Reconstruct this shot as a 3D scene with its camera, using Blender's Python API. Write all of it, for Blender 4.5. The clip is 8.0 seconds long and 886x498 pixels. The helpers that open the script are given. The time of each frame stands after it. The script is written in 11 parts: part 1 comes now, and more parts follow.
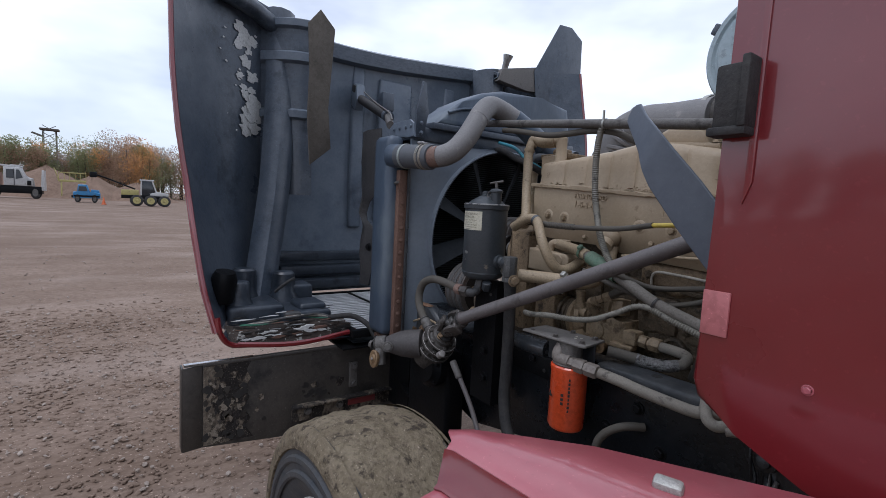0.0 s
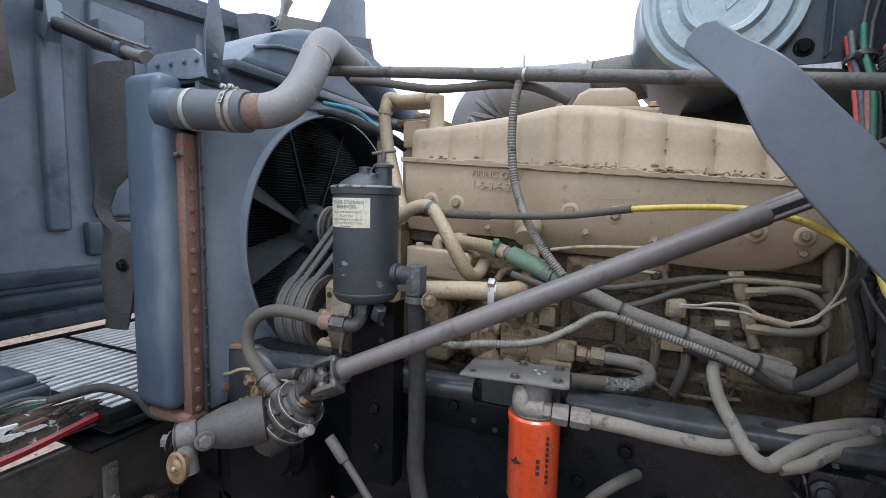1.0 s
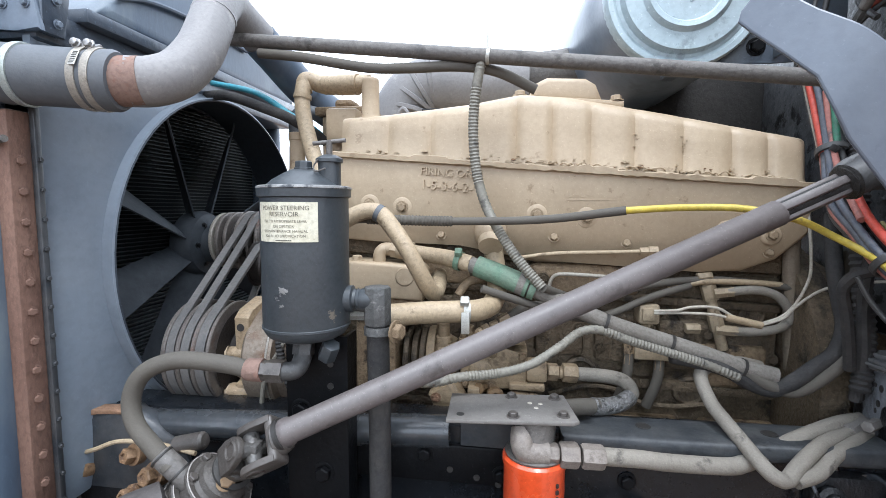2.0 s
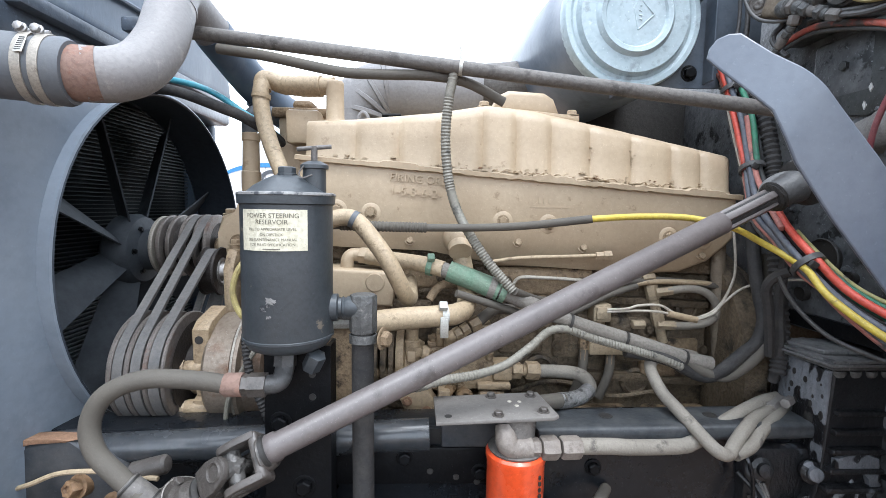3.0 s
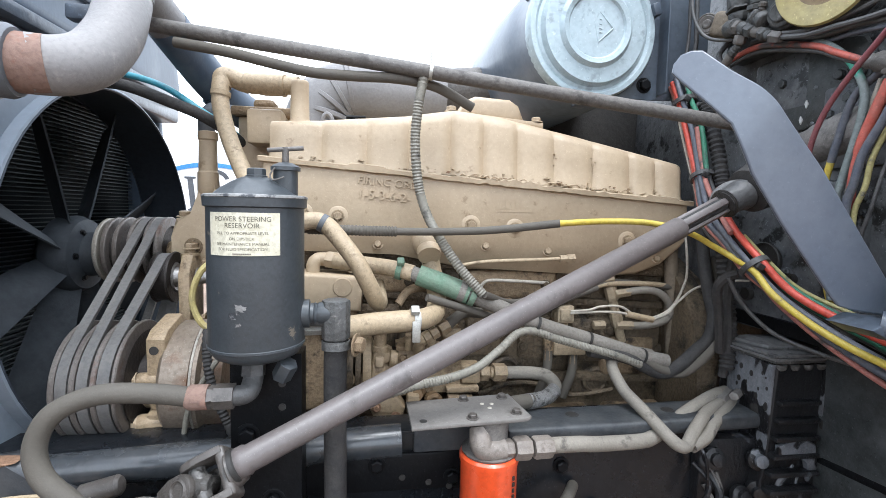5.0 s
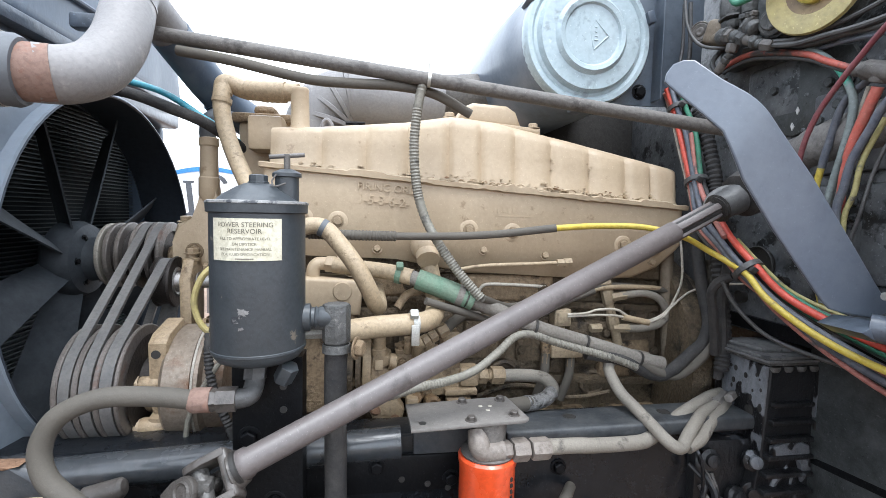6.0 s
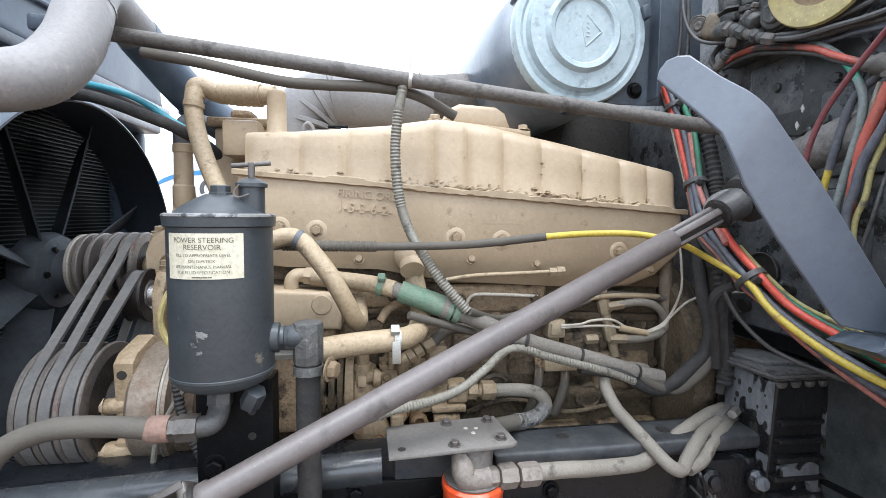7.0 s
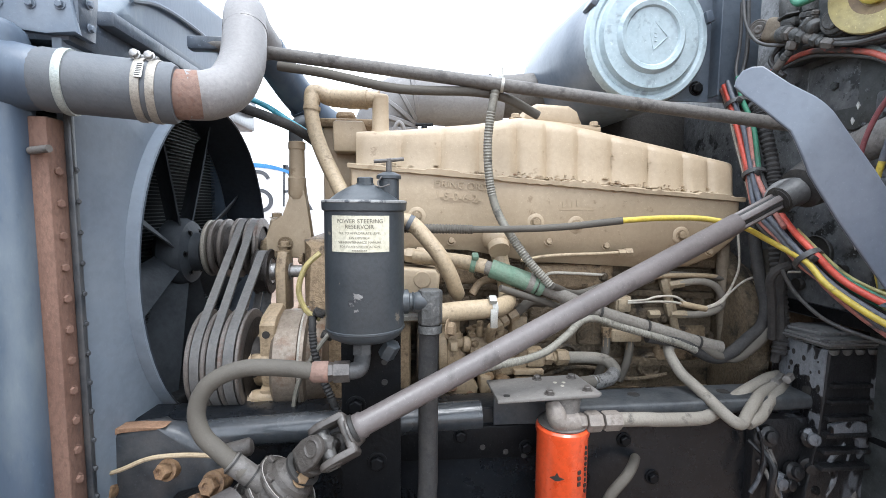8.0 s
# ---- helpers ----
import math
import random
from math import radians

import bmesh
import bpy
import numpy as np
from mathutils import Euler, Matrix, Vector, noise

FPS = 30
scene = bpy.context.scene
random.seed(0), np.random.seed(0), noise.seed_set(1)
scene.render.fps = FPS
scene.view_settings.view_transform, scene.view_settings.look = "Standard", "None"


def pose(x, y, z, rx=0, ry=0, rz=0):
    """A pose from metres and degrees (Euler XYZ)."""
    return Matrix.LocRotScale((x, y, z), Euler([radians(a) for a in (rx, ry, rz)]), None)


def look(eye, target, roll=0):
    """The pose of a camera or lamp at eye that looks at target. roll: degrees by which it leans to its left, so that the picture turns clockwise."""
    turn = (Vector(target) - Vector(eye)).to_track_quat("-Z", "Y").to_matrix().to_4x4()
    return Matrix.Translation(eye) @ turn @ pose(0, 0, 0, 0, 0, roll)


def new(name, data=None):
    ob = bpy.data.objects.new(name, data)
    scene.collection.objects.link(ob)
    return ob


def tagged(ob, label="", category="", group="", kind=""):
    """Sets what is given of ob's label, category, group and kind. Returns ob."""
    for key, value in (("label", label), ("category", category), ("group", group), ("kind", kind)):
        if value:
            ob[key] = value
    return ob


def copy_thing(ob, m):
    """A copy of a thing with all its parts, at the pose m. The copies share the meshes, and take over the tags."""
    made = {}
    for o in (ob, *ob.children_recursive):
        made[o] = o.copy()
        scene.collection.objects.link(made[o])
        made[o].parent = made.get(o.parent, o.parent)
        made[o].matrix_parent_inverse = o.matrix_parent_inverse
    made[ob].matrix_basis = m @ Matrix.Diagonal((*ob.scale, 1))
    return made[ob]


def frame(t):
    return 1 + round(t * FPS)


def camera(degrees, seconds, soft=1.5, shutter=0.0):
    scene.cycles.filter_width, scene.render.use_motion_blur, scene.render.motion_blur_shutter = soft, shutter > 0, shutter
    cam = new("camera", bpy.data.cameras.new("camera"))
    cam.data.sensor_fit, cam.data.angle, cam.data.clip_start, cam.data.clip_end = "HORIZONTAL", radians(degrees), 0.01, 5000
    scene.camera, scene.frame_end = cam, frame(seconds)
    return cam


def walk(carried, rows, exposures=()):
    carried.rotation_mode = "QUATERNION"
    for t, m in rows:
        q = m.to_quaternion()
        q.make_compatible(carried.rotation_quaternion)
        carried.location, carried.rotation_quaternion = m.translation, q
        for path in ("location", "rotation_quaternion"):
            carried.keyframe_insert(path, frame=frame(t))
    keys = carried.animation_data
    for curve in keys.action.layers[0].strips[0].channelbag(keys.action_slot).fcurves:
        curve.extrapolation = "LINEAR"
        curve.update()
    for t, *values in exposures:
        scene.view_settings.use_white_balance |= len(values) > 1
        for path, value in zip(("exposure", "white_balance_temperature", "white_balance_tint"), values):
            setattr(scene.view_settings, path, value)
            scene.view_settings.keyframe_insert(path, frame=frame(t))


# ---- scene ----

# ================= camera and its walk =================
cam = camera(87.1, 8.0, soft=0.4)
PATH = [
    (0, (-0.264, 0.234, 1.576), (-1.89, 1.384, 1.396), 3.0),
    (0.1, (-0.379, 0.268, 1.584), (-1.937, 1.509, 1.404), 3.2),
    (0.3, (-0.541, 0.323, 1.580), (-1.981, 1.7, 1.41), 2.4),
    (0.5, (-0.691, 0.342, 1.556), (-1.968, 1.872, 1.387), 2.1),
    (1, (-0.917, 0.393, 1.561), (-1.713, 2.217, 1.363), 1.2),
    (1.5, (-1.067, 0.505, 1.565), (-1.554, 2.434, 1.362), 0.4),
    (1.7, (-1.101, 0.529, 1.56), (-1.502, 2.48, 1.374), 0.3),
    (2.8, (-1.252, 0.508, 1.572), (-1.24, 2.499, 1.389), 0.9),
    (3, (-1.263, 0.503, 1.574), (-1.19, 2.494, 1.396), 0.9),
    (3.5, (-1.279, 0.5, 1.57), (-1.105, 2.485, 1.403), 0.9),
    (4, (-1.296, 0.507, 1.571), (-1.058, 2.486, 1.403), 1.2),
    (4.5, (-1.301, 0.512, 1.573), (-1.032, 2.486, 1.405), 1.3),
    (6, (-1.306, 0.494, 1.578), (-1.015, 2.467, 1.432), 1.2),
    (6.5, (-1.284, 0.519, 1.582), (-0.996, 2.492, 1.43), 1.0),
    (7, (-1.26, 0.544, 1.595), (-0.982, 2.519, 1.449), 0.6),
    (7.5, (-1.275, 0.567, 1.573), (-1.071, 2.549, 1.406), 0.3),
    (7.7, (-1.305, 0.541, 1.571), (-1.125, 2.525, 1.395), 0.2),
    (7.8, (-1.33, 0.51, 1.577), (-1.164, 2.495, 1.395), 0.1),
    (8, (-1.418, 0.41, 1.585), (-1.251, 2.394, 1.4), 0.5),
]
EXPOSURES = [(0, -0.20, 5820, 14), (0.3, 0.10, 5750, 12), (0.5, 0.30, 5650, 9), (1.0, 0.88, 5800, 9), (1.5, 1.30, 5850, 9),
             (3.0, 1.64, 5920, 9), (4.5, 1.66, 5970, 9), (6.0, 1.66, 6020, 9), (7.5, 1.60, 6020, 9), (8.0, 1.64, 6020, 9)]
walk(cam, [(t, look(eye, target, roll)) for t, eye, target, roll in PATH], EXPOSURES)

# ================= world and sun =================
world = bpy.data.worlds.new("overcast_sky")
scene.world = world
world.use_nodes = True
wn, wl = world.node_tree.nodes, world.node_tree.links
wn.clear()
w_out = wn.new("ShaderNodeOutputWorld")
w_bg = wn.new("ShaderNodeBackground")
w_sky = wn.new("ShaderNodeTexSky")
w_sky.sky_type, w_sky.sun_disc = "NISHITA", False
w_sky.sun_elevation, w_sky.sun_rotation = radians(71), radians(201)
w_tc = wn.new("ShaderNodeTexCoord")
w_map = wn.new("ShaderNodeMapping")
w_map.inputs["Scale"].default_value = (1.0, 1.0, 2.6)
w_noise = wn.new("ShaderNodeTexNoise")
w_noise.inputs["Scale"].default_value, w_noise.inputs["Detail"].default_value = 1.6, 5
w_ramp = wn.new("ShaderNodeValToRGB")
w_ramp.color_ramp.elements[0].position, w_ramp.color_ramp.elements[0].color = 0.40, (0.42, 0.42, 0.42, 1)
w_ramp.color_ramp.elements[1].position, w_ramp.color_ramp.elements[1].color = 0.64, (0.97, 0.97, 0.97, 1)
w_mix = wn.new("ShaderNodeMix")
w_mix.data_type = "RGBA"
w_mix.inputs[7].default_value = (15.0, 15.4, 15.8, 1)
w_bg.inputs["Strength"].default_value = 0.1
wl.new(w_tc.outputs["Generated"], w_map.inputs["Vector"])
wl.new(w_map.outputs["Vector"], w_noise.inputs["Vector"])
wl.new(w_noise.outputs["Fac"], w_ramp.inputs["Fac"])
wl.new(w_ramp.outputs["Color"], w_mix.inputs[0])
wl.new(w_sky.outputs["Color"], w_mix.inputs[6])
wl.new(w_mix.outputs[2], w_bg.inputs["Color"])
wl.new(w_bg.outputs["Background"], w_out.inputs["Surface"])

sun = new("sun", bpy.data.lights.new("sun", "SUN"))
sun.data.energy, sun.data.angle, sun.data.color = 1.2, radians(25), (1.0, 0.98, 0.95)
sun.matrix_world = look((1.0, -2.6, 8.0), (0, 0, 0))


# ================= materials =================
def surf(name, c1, c2, rough=0.6, metal=0.0, scale=6.0, fine=60.0, bump=0.15, wear=None, wear_at=0.62, wear_scale=14.0,
         wear_soft=0.04, dust=None, dust_amt=0.0, per_piece=0.0, coat=0.0, stretch=(1, 1, 1), spec=0.5, speck_amt=0.5, wear_detail=8.0, specks=0.35):
    """A painted, cast, rubber or metal surface with large and small variation, and worn or stained patches."""
    c1, c2 = (tuple(0.82 * v for v in q) for q in (c1, c2))
    dust = tuple(0.82 * v for v in dust) if dust else None
    wear = tuple(0.82 * v for v in wear) if wear else None
    m = bpy.data.materials.new(name)
    m.use_nodes = True
    n, l = m.node_tree.nodes, m.node_tree.links
    b = n["Principled BSDF"]
    tc, mp = n.new("ShaderNodeTexCoord"), n.new("ShaderNodeMapping")
    mp.inputs["Scale"].default_value = stretch
    l.new(tc.outputs["Object"], mp.inputs["Vector"])

    def noise_tex(s, detail=6.0, rough_=0.6):
        t = n.new("ShaderNodeTexNoise")
        t.inputs["Scale"].default_value, t.inputs["Detail"].default_value, t.inputs["Roughness"].default_value = s, detail, rough_
        l.new(mp.outputs["Vector"], t.inputs["Vector"])
        return t

    def ramp(fac, p0, p1):
        r = n.new("ShaderNodeMapRange")
        r.inputs["From Min"].default_value, r.inputs["From Max"].default_value = p0, p1
        l.new(fac, r.inputs["Value"])
        return r.outputs["Result"]

    def mix(fac, a, bcol):
        x = n.new("ShaderNodeMix")
        x.data_type = "RGBA"
        for sock, v in ((0, fac), (6, a), (7, bcol)):
            if isinstance(v, (tuple, list)):
                x.inputs[sock].default_value = (*v, 1)
            elif isinstance(v, float):
                x.inputs[sock].default_value = v
            else:
                l.new(v, x.inputs[sock])
        return x.outputs[2]

    big, small = noise_tex(scale), noise_tex(fine, 4.0)
    col = mix(ramp(big.outputs["Fac"], 0.3, 0.7), c1, c2)
    speck = ramp(small.outputs["Fac"], 0.44, 0.64)
    dark = tuple(0.62 * v for v in c1)
    m_ = n.new("ShaderNodeMath")
    m_.operation = "MULTIPLY"
    m_.inputs[1].default_value = speck_amt
    l.new(speck, m_.inputs[0])
    col = mix(m_.outputs[0], col, dark)
    rgh = ramp(big.outputs["Fac"], 0.2, 0.8)
    rr = n.new("ShaderNodeMapRange")
    rr.inputs["To Min"].default_value, rr.inputs["To Max"].default_value = max(0.05, rough - 0.12), min(1.0, rough + 0.12)
    l.new(rgh, rr.inputs["Value"])
    if dust:
        d = noise_tex(scale * 2.3, 8.0, 0.7)
        dm = n.new("ShaderNodeMath")
        dm.operation = "MULTIPLY"
        dm.inputs[1].default_value = dust_amt
        l.new(ramp(d.outputs["Fac"], 0.35, 0.65), dm.inputs[0])
        col = mix(dm.outputs[0], col, dust)
    if wear:
        w = noise_tex(wear_scale, wear_detail, 0.65)
        col = mix(ramp(w.outputs["Fac"], wear_at, wear_at + wear_soft), col, wear)
    if specks:
        s2 = noise_tex(fine * 2.6, 2.0)
        s3 = noise_tex(fine * 1.1, 3.0, 0.7)
        for tex, at, tone in ((s2, 0.66, tuple(min(0.8, 1.7 * v + 0.03) for v in c2)), (s3, 0.665, tuple(0.4 * v for v in c1))):
            f_ = n.new("ShaderNodeMath")
            f_.operation = "MULTIPLY"
            f_.inputs[1].default_value = specks
            l.new(ramp(tex.outputs["Fac"], at, at + 0.03), f_.inputs[0])
            col = mix(f_.outputs[0], col, tone)
    if per_piece:
        oi = n.new("ShaderNodeObjectInfo")
        hv = n.new("ShaderNodeHueSaturation")
        r = n.new("ShaderNodeMapRange")
        r.inputs["To Min"].default_value, r.inputs["To Max"].default_value = 1 - per_piece, 1 + per_piece
        l.new(oi.outputs["Random"], r.inputs["Value"])
        l.new(r.outputs["Result"], hv.inputs["Value"])
        l.new(col, hv.inputs["Color"])
        col = hv.outputs["Color"]
    l.new(col, b.inputs["Base Color"])
    l.new(rr.outputs["Result"], b.inputs["Roughness"])
    b.inputs["Metallic"].default_value = metal
    b.inputs["Specular IOR Level"].default_value = spec
    if coat:
        b.inputs["Coat Weight"].default_value, b.inputs["Coat Roughness"].default_value = coat, 0.07
        b.inputs["Coat IOR"].default_value = 1.75
    if bump:
        bp = n.new("ShaderNodeBump")
        bp.inputs["Strength"].default_value, bp.inputs["Distance"].default_value = bump, 0.01
        add = n.new("ShaderNodeMath")
        add.operation = "ADD"
        l.new(small.outputs["Fac"], add.inputs[0])
        l.new(big.outputs["Fac"], add.inputs[1])
        l.new(add.outputs[0], bp.inputs["Height"])
        l.new(bp.outputs["Normal"], b.inputs["Normal"])
    return m


M = {}
M["beige"] = surf("beige_engine_paint", (0.450, 0.350, 0.232), (0.520, 0.412, 0.283), 0.54, scale=5, fine=100, bump=0.10, wear=(0.32, 0.238, 0.15), wear_at=0.63, wear_scale=26, wear_soft=0.05, dust=(0.36, 0.272, 0.175), dust_amt=0.45, speck_amt=0.18, specks=0.18)
# dark blotches here and on the block: grime, plus painted shade of cavities
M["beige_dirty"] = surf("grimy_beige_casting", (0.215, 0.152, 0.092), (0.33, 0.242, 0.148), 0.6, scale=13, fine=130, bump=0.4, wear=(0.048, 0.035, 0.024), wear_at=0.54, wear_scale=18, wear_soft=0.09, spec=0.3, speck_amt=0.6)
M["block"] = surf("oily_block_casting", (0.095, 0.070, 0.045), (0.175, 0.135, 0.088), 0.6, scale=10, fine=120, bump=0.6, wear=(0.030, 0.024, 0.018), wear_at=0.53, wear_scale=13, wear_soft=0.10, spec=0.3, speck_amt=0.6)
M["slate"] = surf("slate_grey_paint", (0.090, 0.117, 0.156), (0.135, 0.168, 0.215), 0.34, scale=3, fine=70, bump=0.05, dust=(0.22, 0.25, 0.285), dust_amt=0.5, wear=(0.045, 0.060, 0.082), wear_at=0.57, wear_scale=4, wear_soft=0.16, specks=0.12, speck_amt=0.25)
# darker tone of slate; pale blotches are dust and painted bluish highlights
M["slate_dark"] = surf("dark_slate_with_pale_sheen", (0.036, 0.050, 0.072), (0.060, 0.079, 0.108), 0.34, scale=3, fine=60, bump=0.10, dust=(0.130, 0.146, 0.170), dust_amt=0.5, wear=(0.018, 0.026, 0.038), wear_at=0.56, wear_scale=6, wear_soft=0.14, spec=0.5, specks=0.5)
M["tank_blue"] = surf("chalky_blue_grey_tank_paint", (0.052, 0.076, 0.112), (0.082, 0.110, 0.150), 0.45, scale=3, fine=80, bump=0.05, wear=(0.20, 0.235, 0.255), wear_at=0.54, wear_scale=5, wear_soft=0.24, stretch=(1, 1, 0.35), specks=0.12, speck_amt=0.25)
M["rust"] = surf("rust_brown_flange", (0.150, 0.080, 0.056), (0.205, 0.118, 0.084), 0.8, scale=12, fine=140, bump=0.25, wear=(0.075, 0.055, 0.050), wear_at=0.57, wear_scale=9, wear_soft=0.14, stretch=(1, 1, 0.5), specks=0.2)
M["black"] = surf("black_frame_paint", (0.004, 0.0045, 0.0055), (0.007, 0.0075, 0.009), 0.45, scale=7, fine=90, bump=0.15, dust=(0.013, 0.0125, 0.012), dust_amt=0.3, spec=0.12)
M["black_gloss"] = surf("glossy_black_rail_paint", (0.005, 0.0065, 0.009), (0.010, 0.0125, 0.016), 0.28, scale=9, fine=60, bump=0.10, dust=(0.024, 0.024, 0.025), dust_amt=0.3, spec=0.3)
M["reservoir"] = surf("charcoal_reservoir_enamel", (0.033, 0.040, 0.046), (0.046, 0.054, 0.061), 0.42, scale=7, fine=130, bump=0.06, wear=(0.19, 0.165, 0.13), wear_at=0.65, wear_scale=15, wear_soft=0.02, dust=(0.075, 0.081, 0.086), dust_amt=0.35, specks=0.2)
M["rubber"] = surf("dusty_black_rubber", (0.0234, 0.0234, 0.0242), (0.0406, 0.0406, 0.0413), 0.75, scale=15, fine=150, bump=0.2, dust=(0.105, 0.095, 0.085), dust_amt=0.35, spec=0.3)
M["hose_grey"] = surf("dusty_grey_hose", (0.074, 0.0654, 0.0533), (0.1118, 0.0998, 0.0817), 0.8, scale=9, fine=200, bump=0.12, wear=(0.060, 0.053, 0.045), wear_at=0.62, wear_scale=13, wear_soft=0.14, speck_amt=0.12, specks=0.15)
M["hose_pale"] = surf("pale_chalky_hose", (0.205, 0.184, 0.151), (0.275, 0.250, 0.21), 0.8, scale=16, fine=260, bump=0.2, wear=(0.10, 0.089, 0.075), wear_at=0.575, wear_scale=30, wear_soft=0.1, speck_amt=0.25)
M["hose_beige"] = surf("beige_painted_hose", (0.365, 0.280, 0.175), (0.435, 0.342, 0.225), 0.6, scale=14, fine=140, bump=0.12, wear=(0.22, 0.162, 0.10), wear_at=0.60, wear_scale=30, wear_soft=0.06)
M["hose_green"] = surf("faded_green_sleeve", (0.10, 0.19, 0.125), (0.15, 0.25, 0.17), 0.7, scale=20, fine=150, bump=0.15, dust=(0.25, 0.24, 0.19), dust_amt=0.3)
M["grease"] = surf("greasy_black_casting", (0.020, 0.019, 0.018), (0.050, 0.046, 0.042), 0.5, scale=16, fine=110, bump=0.5, wear=(0.13, 0.12, 0.105), wear_at=0.60, wear_scale=22, wear_soft=0.08, spec=0.3)
M["pipe_grey"] = surf("dusty_grey_steel_pipe", (0.185, 0.178, 0.176), (0.25, 0.24, 0.235), 0.62, scale=7, fine=140, bump=0.12, wear=(0.30, 0.285, 0.27), wear_at=0.60, wear_scale=26, wear_soft=0.10, speck_amt=0.25, specks=0.15)
M["pipe_rust"] = surf("reddish_rusted_pipe_end", (0.205, 0.128, 0.100), (0.25, 0.165, 0.132), 0.85, scale=16, fine=130, bump=0.15, wear=(0.225, 0.098, 0.062), wear_at=0.53, wear_scale=20, wear_soft=0.14, specks=0.15)
M["shaft"] = surf("dusty_brown_grey_shaft", (0.103, 0.089, 0.085), (0.146, 0.127, 0.122), 0.48, scale=6, fine=110, bump=0.06, wear=(0.064, 0.054, 0.050), wear_at=0.58, wear_scale=18, wear_soft=0.12, speck_amt=0.25)
M["steel"] = surf("dull_bare_steel", (0.30, 0.29, 0.28), (0.40, 0.39, 0.38), 0.42, 0.8, scale=20, fine=180, bump=0.15, wear=(0.15, 0.12, 0.09), wear_at=0.62, wear_scale=25, wear_soft=0.08)
M["clamp"] = surf("bright_clamp_band", (0.44, 0.43, 0.39), (0.54, 0.53, 0.49), 0.42, 0.5, scale=40, fine=300, bump=0.1)
M["galv"] = surf("galvanised_lid", (0.40, 0.495, 0.535), (0.50, 0.59, 0.625), 0.50, 0.15, scale=6, fine=70, bump=0.06, wear=(0.30, 0.355, 0.375), wear_at=0.58, wear_scale=18, wear_soft=0.08, speck_amt=0.25)
M["bracket"] = surf("dusty_grey_bracket", (0.105, 0.096, 0.088), (0.155, 0.142, 0.128), 0.62, scale=10, fine=120, bump=0.22, wear=(0.06, 0.053, 0.048), wear_at=0.58, wear_scale=20, wear_soft=0.1)
M["red"] = surf("faded_red_cab_paint", (0.162, 0.0085, 0.012), (0.198, 0.012, 0.016), 0.32, scale=2.5, fine=40, bump=0.015, coat=0.5, dust=(0.22, 0.042, 0.045), dust_amt=0.15, speck_amt=0.10, specks=0.12)
M["red_pale"] = surf("pinkish_reflective_tape", (0.46, 0.14, 0.14), (0.52, 0.18, 0.18), 0.5, scale=12, fine=80, bump=0.03)
M["orange"] = surf("orange_filter_enamel", (0.74, 0.085, 0.022), (0.80, 0.105, 0.030), 0.32, scale=8, fine=90, bump=0.02, coat=0.3)
M["ink"] = surf("black_print", (0.02, 0.018, 0.016), (0.03, 0.028, 0.026), 0.6, bump=0)
M["label"] = surf("yellowed_paper_label", (0.60, 0.56, 0.42), (0.68, 0.65, 0.52), 0.6, scale=30, fine=160, bump=0.03, wear=(0.45, 0.38, 0.22), wear_at=0.64, wear_scale=28, wear_soft=0.08)
M["belt"] = surf("worn_drive_belt", (0.0945, 0.0927, 0.0918), (0.1305, 0.1269, 0.1233), 0.55, scale=25, fine=160, bump=0.12, dust=(0.20, 0.18, 0.155), dust_amt=0.3, specks=0.15)
M["pulley"] = surf("worn_pulley_steel", (0.125, 0.108, 0.096), (0.20, 0.178, 0.160), 0.45, 0.3, scale=14, fine=150, bump=0.12, wear=(0.125, 0.062, 0.042), wear_at=0.56, wear_scale=12, wear_soft=0.14)
M["fan"] = surf("dark_dusty_fan_plastic", (0.022, 0.027, 0.033), (0.038, 0.045, 0.053), 0.65, scale=9, fine=90, bump=0.1, dust=(0.085, 0.093, 0.103), dust_amt=0.4, spec=0.25, speck_amt=0.2, specks=0.1)
M["shroud"] = surf("chalky_slate_shroud_paint", (0.140, 0.172, 0.215), (0.185, 0.220, 0.265), 0.45, scale=1.6, fine=60, bump=0.04, dust=(0.26, 0.28, 0.30), dust_amt=0.35, wear=(0.10, 0.125, 0.16), wear_at=0.58, wear_scale=3, wear_soft=0.2, specks=0.08, speck_amt=0.2)
M["sleeve"] = surf("dusty_slate_rubber_sleeve", (0.075, 0.086, 0.100), (0.108, 0.118, 0.132), 0.65, scale=8, fine=160, bump=0.08, dust=(0.17, 0.172, 0.175), dust_amt=0.3, specks=0.1, speck_amt=0.2)
M["core"] = surf("sooty_radiator_core", (0.010, 0.013, 0.015), (0.020, 0.024, 0.027), 0.7, scale=30, fine=200, bump=0.1, spec=0.15, specks=0.0)
M["fins"] = surf("dull_radiator_fins", (0.035, 0.044, 0.046), (0.075, 0.088, 0.092), 0.55, scale=12, fine=200, bump=0.1, spec=0.3, specks=0.0)
M["ring"] = surf("dark_navy_shroud_ring", (0.022, 0.029, 0.040), (0.036, 0.045, 0.058), 0.5, scale=4, fine=80, bump=0.05, spec=0.3, specks=0.1)
M["rust_bright"] = surf("orange_brown_rusty_bolt", (0.215, 0.118, 0.066), (0.30, 0.175, 0.105), 0.8, scale=30, fine=200, bump=0.3, specks=0.2)
M["clamp_pale"] = surf("pale_weathered_clamp_band", (0.36, 0.40, 0.38), (0.46, 0.49, 0.46), 0.5, 0.3, scale=40, fine=300, bump=0.1)
M["clamp_tan"] = surf("dusty_tan_clamp_band", (0.30, 0.275, 0.235), (0.38, 0.35, 0.30), 0.5, 0.3, scale=40, fine=300, bump=0.1, wear=(0.17, 0.145, 0.115), wear_at=0.6, wear_scale=40, wear_soft=0.1)
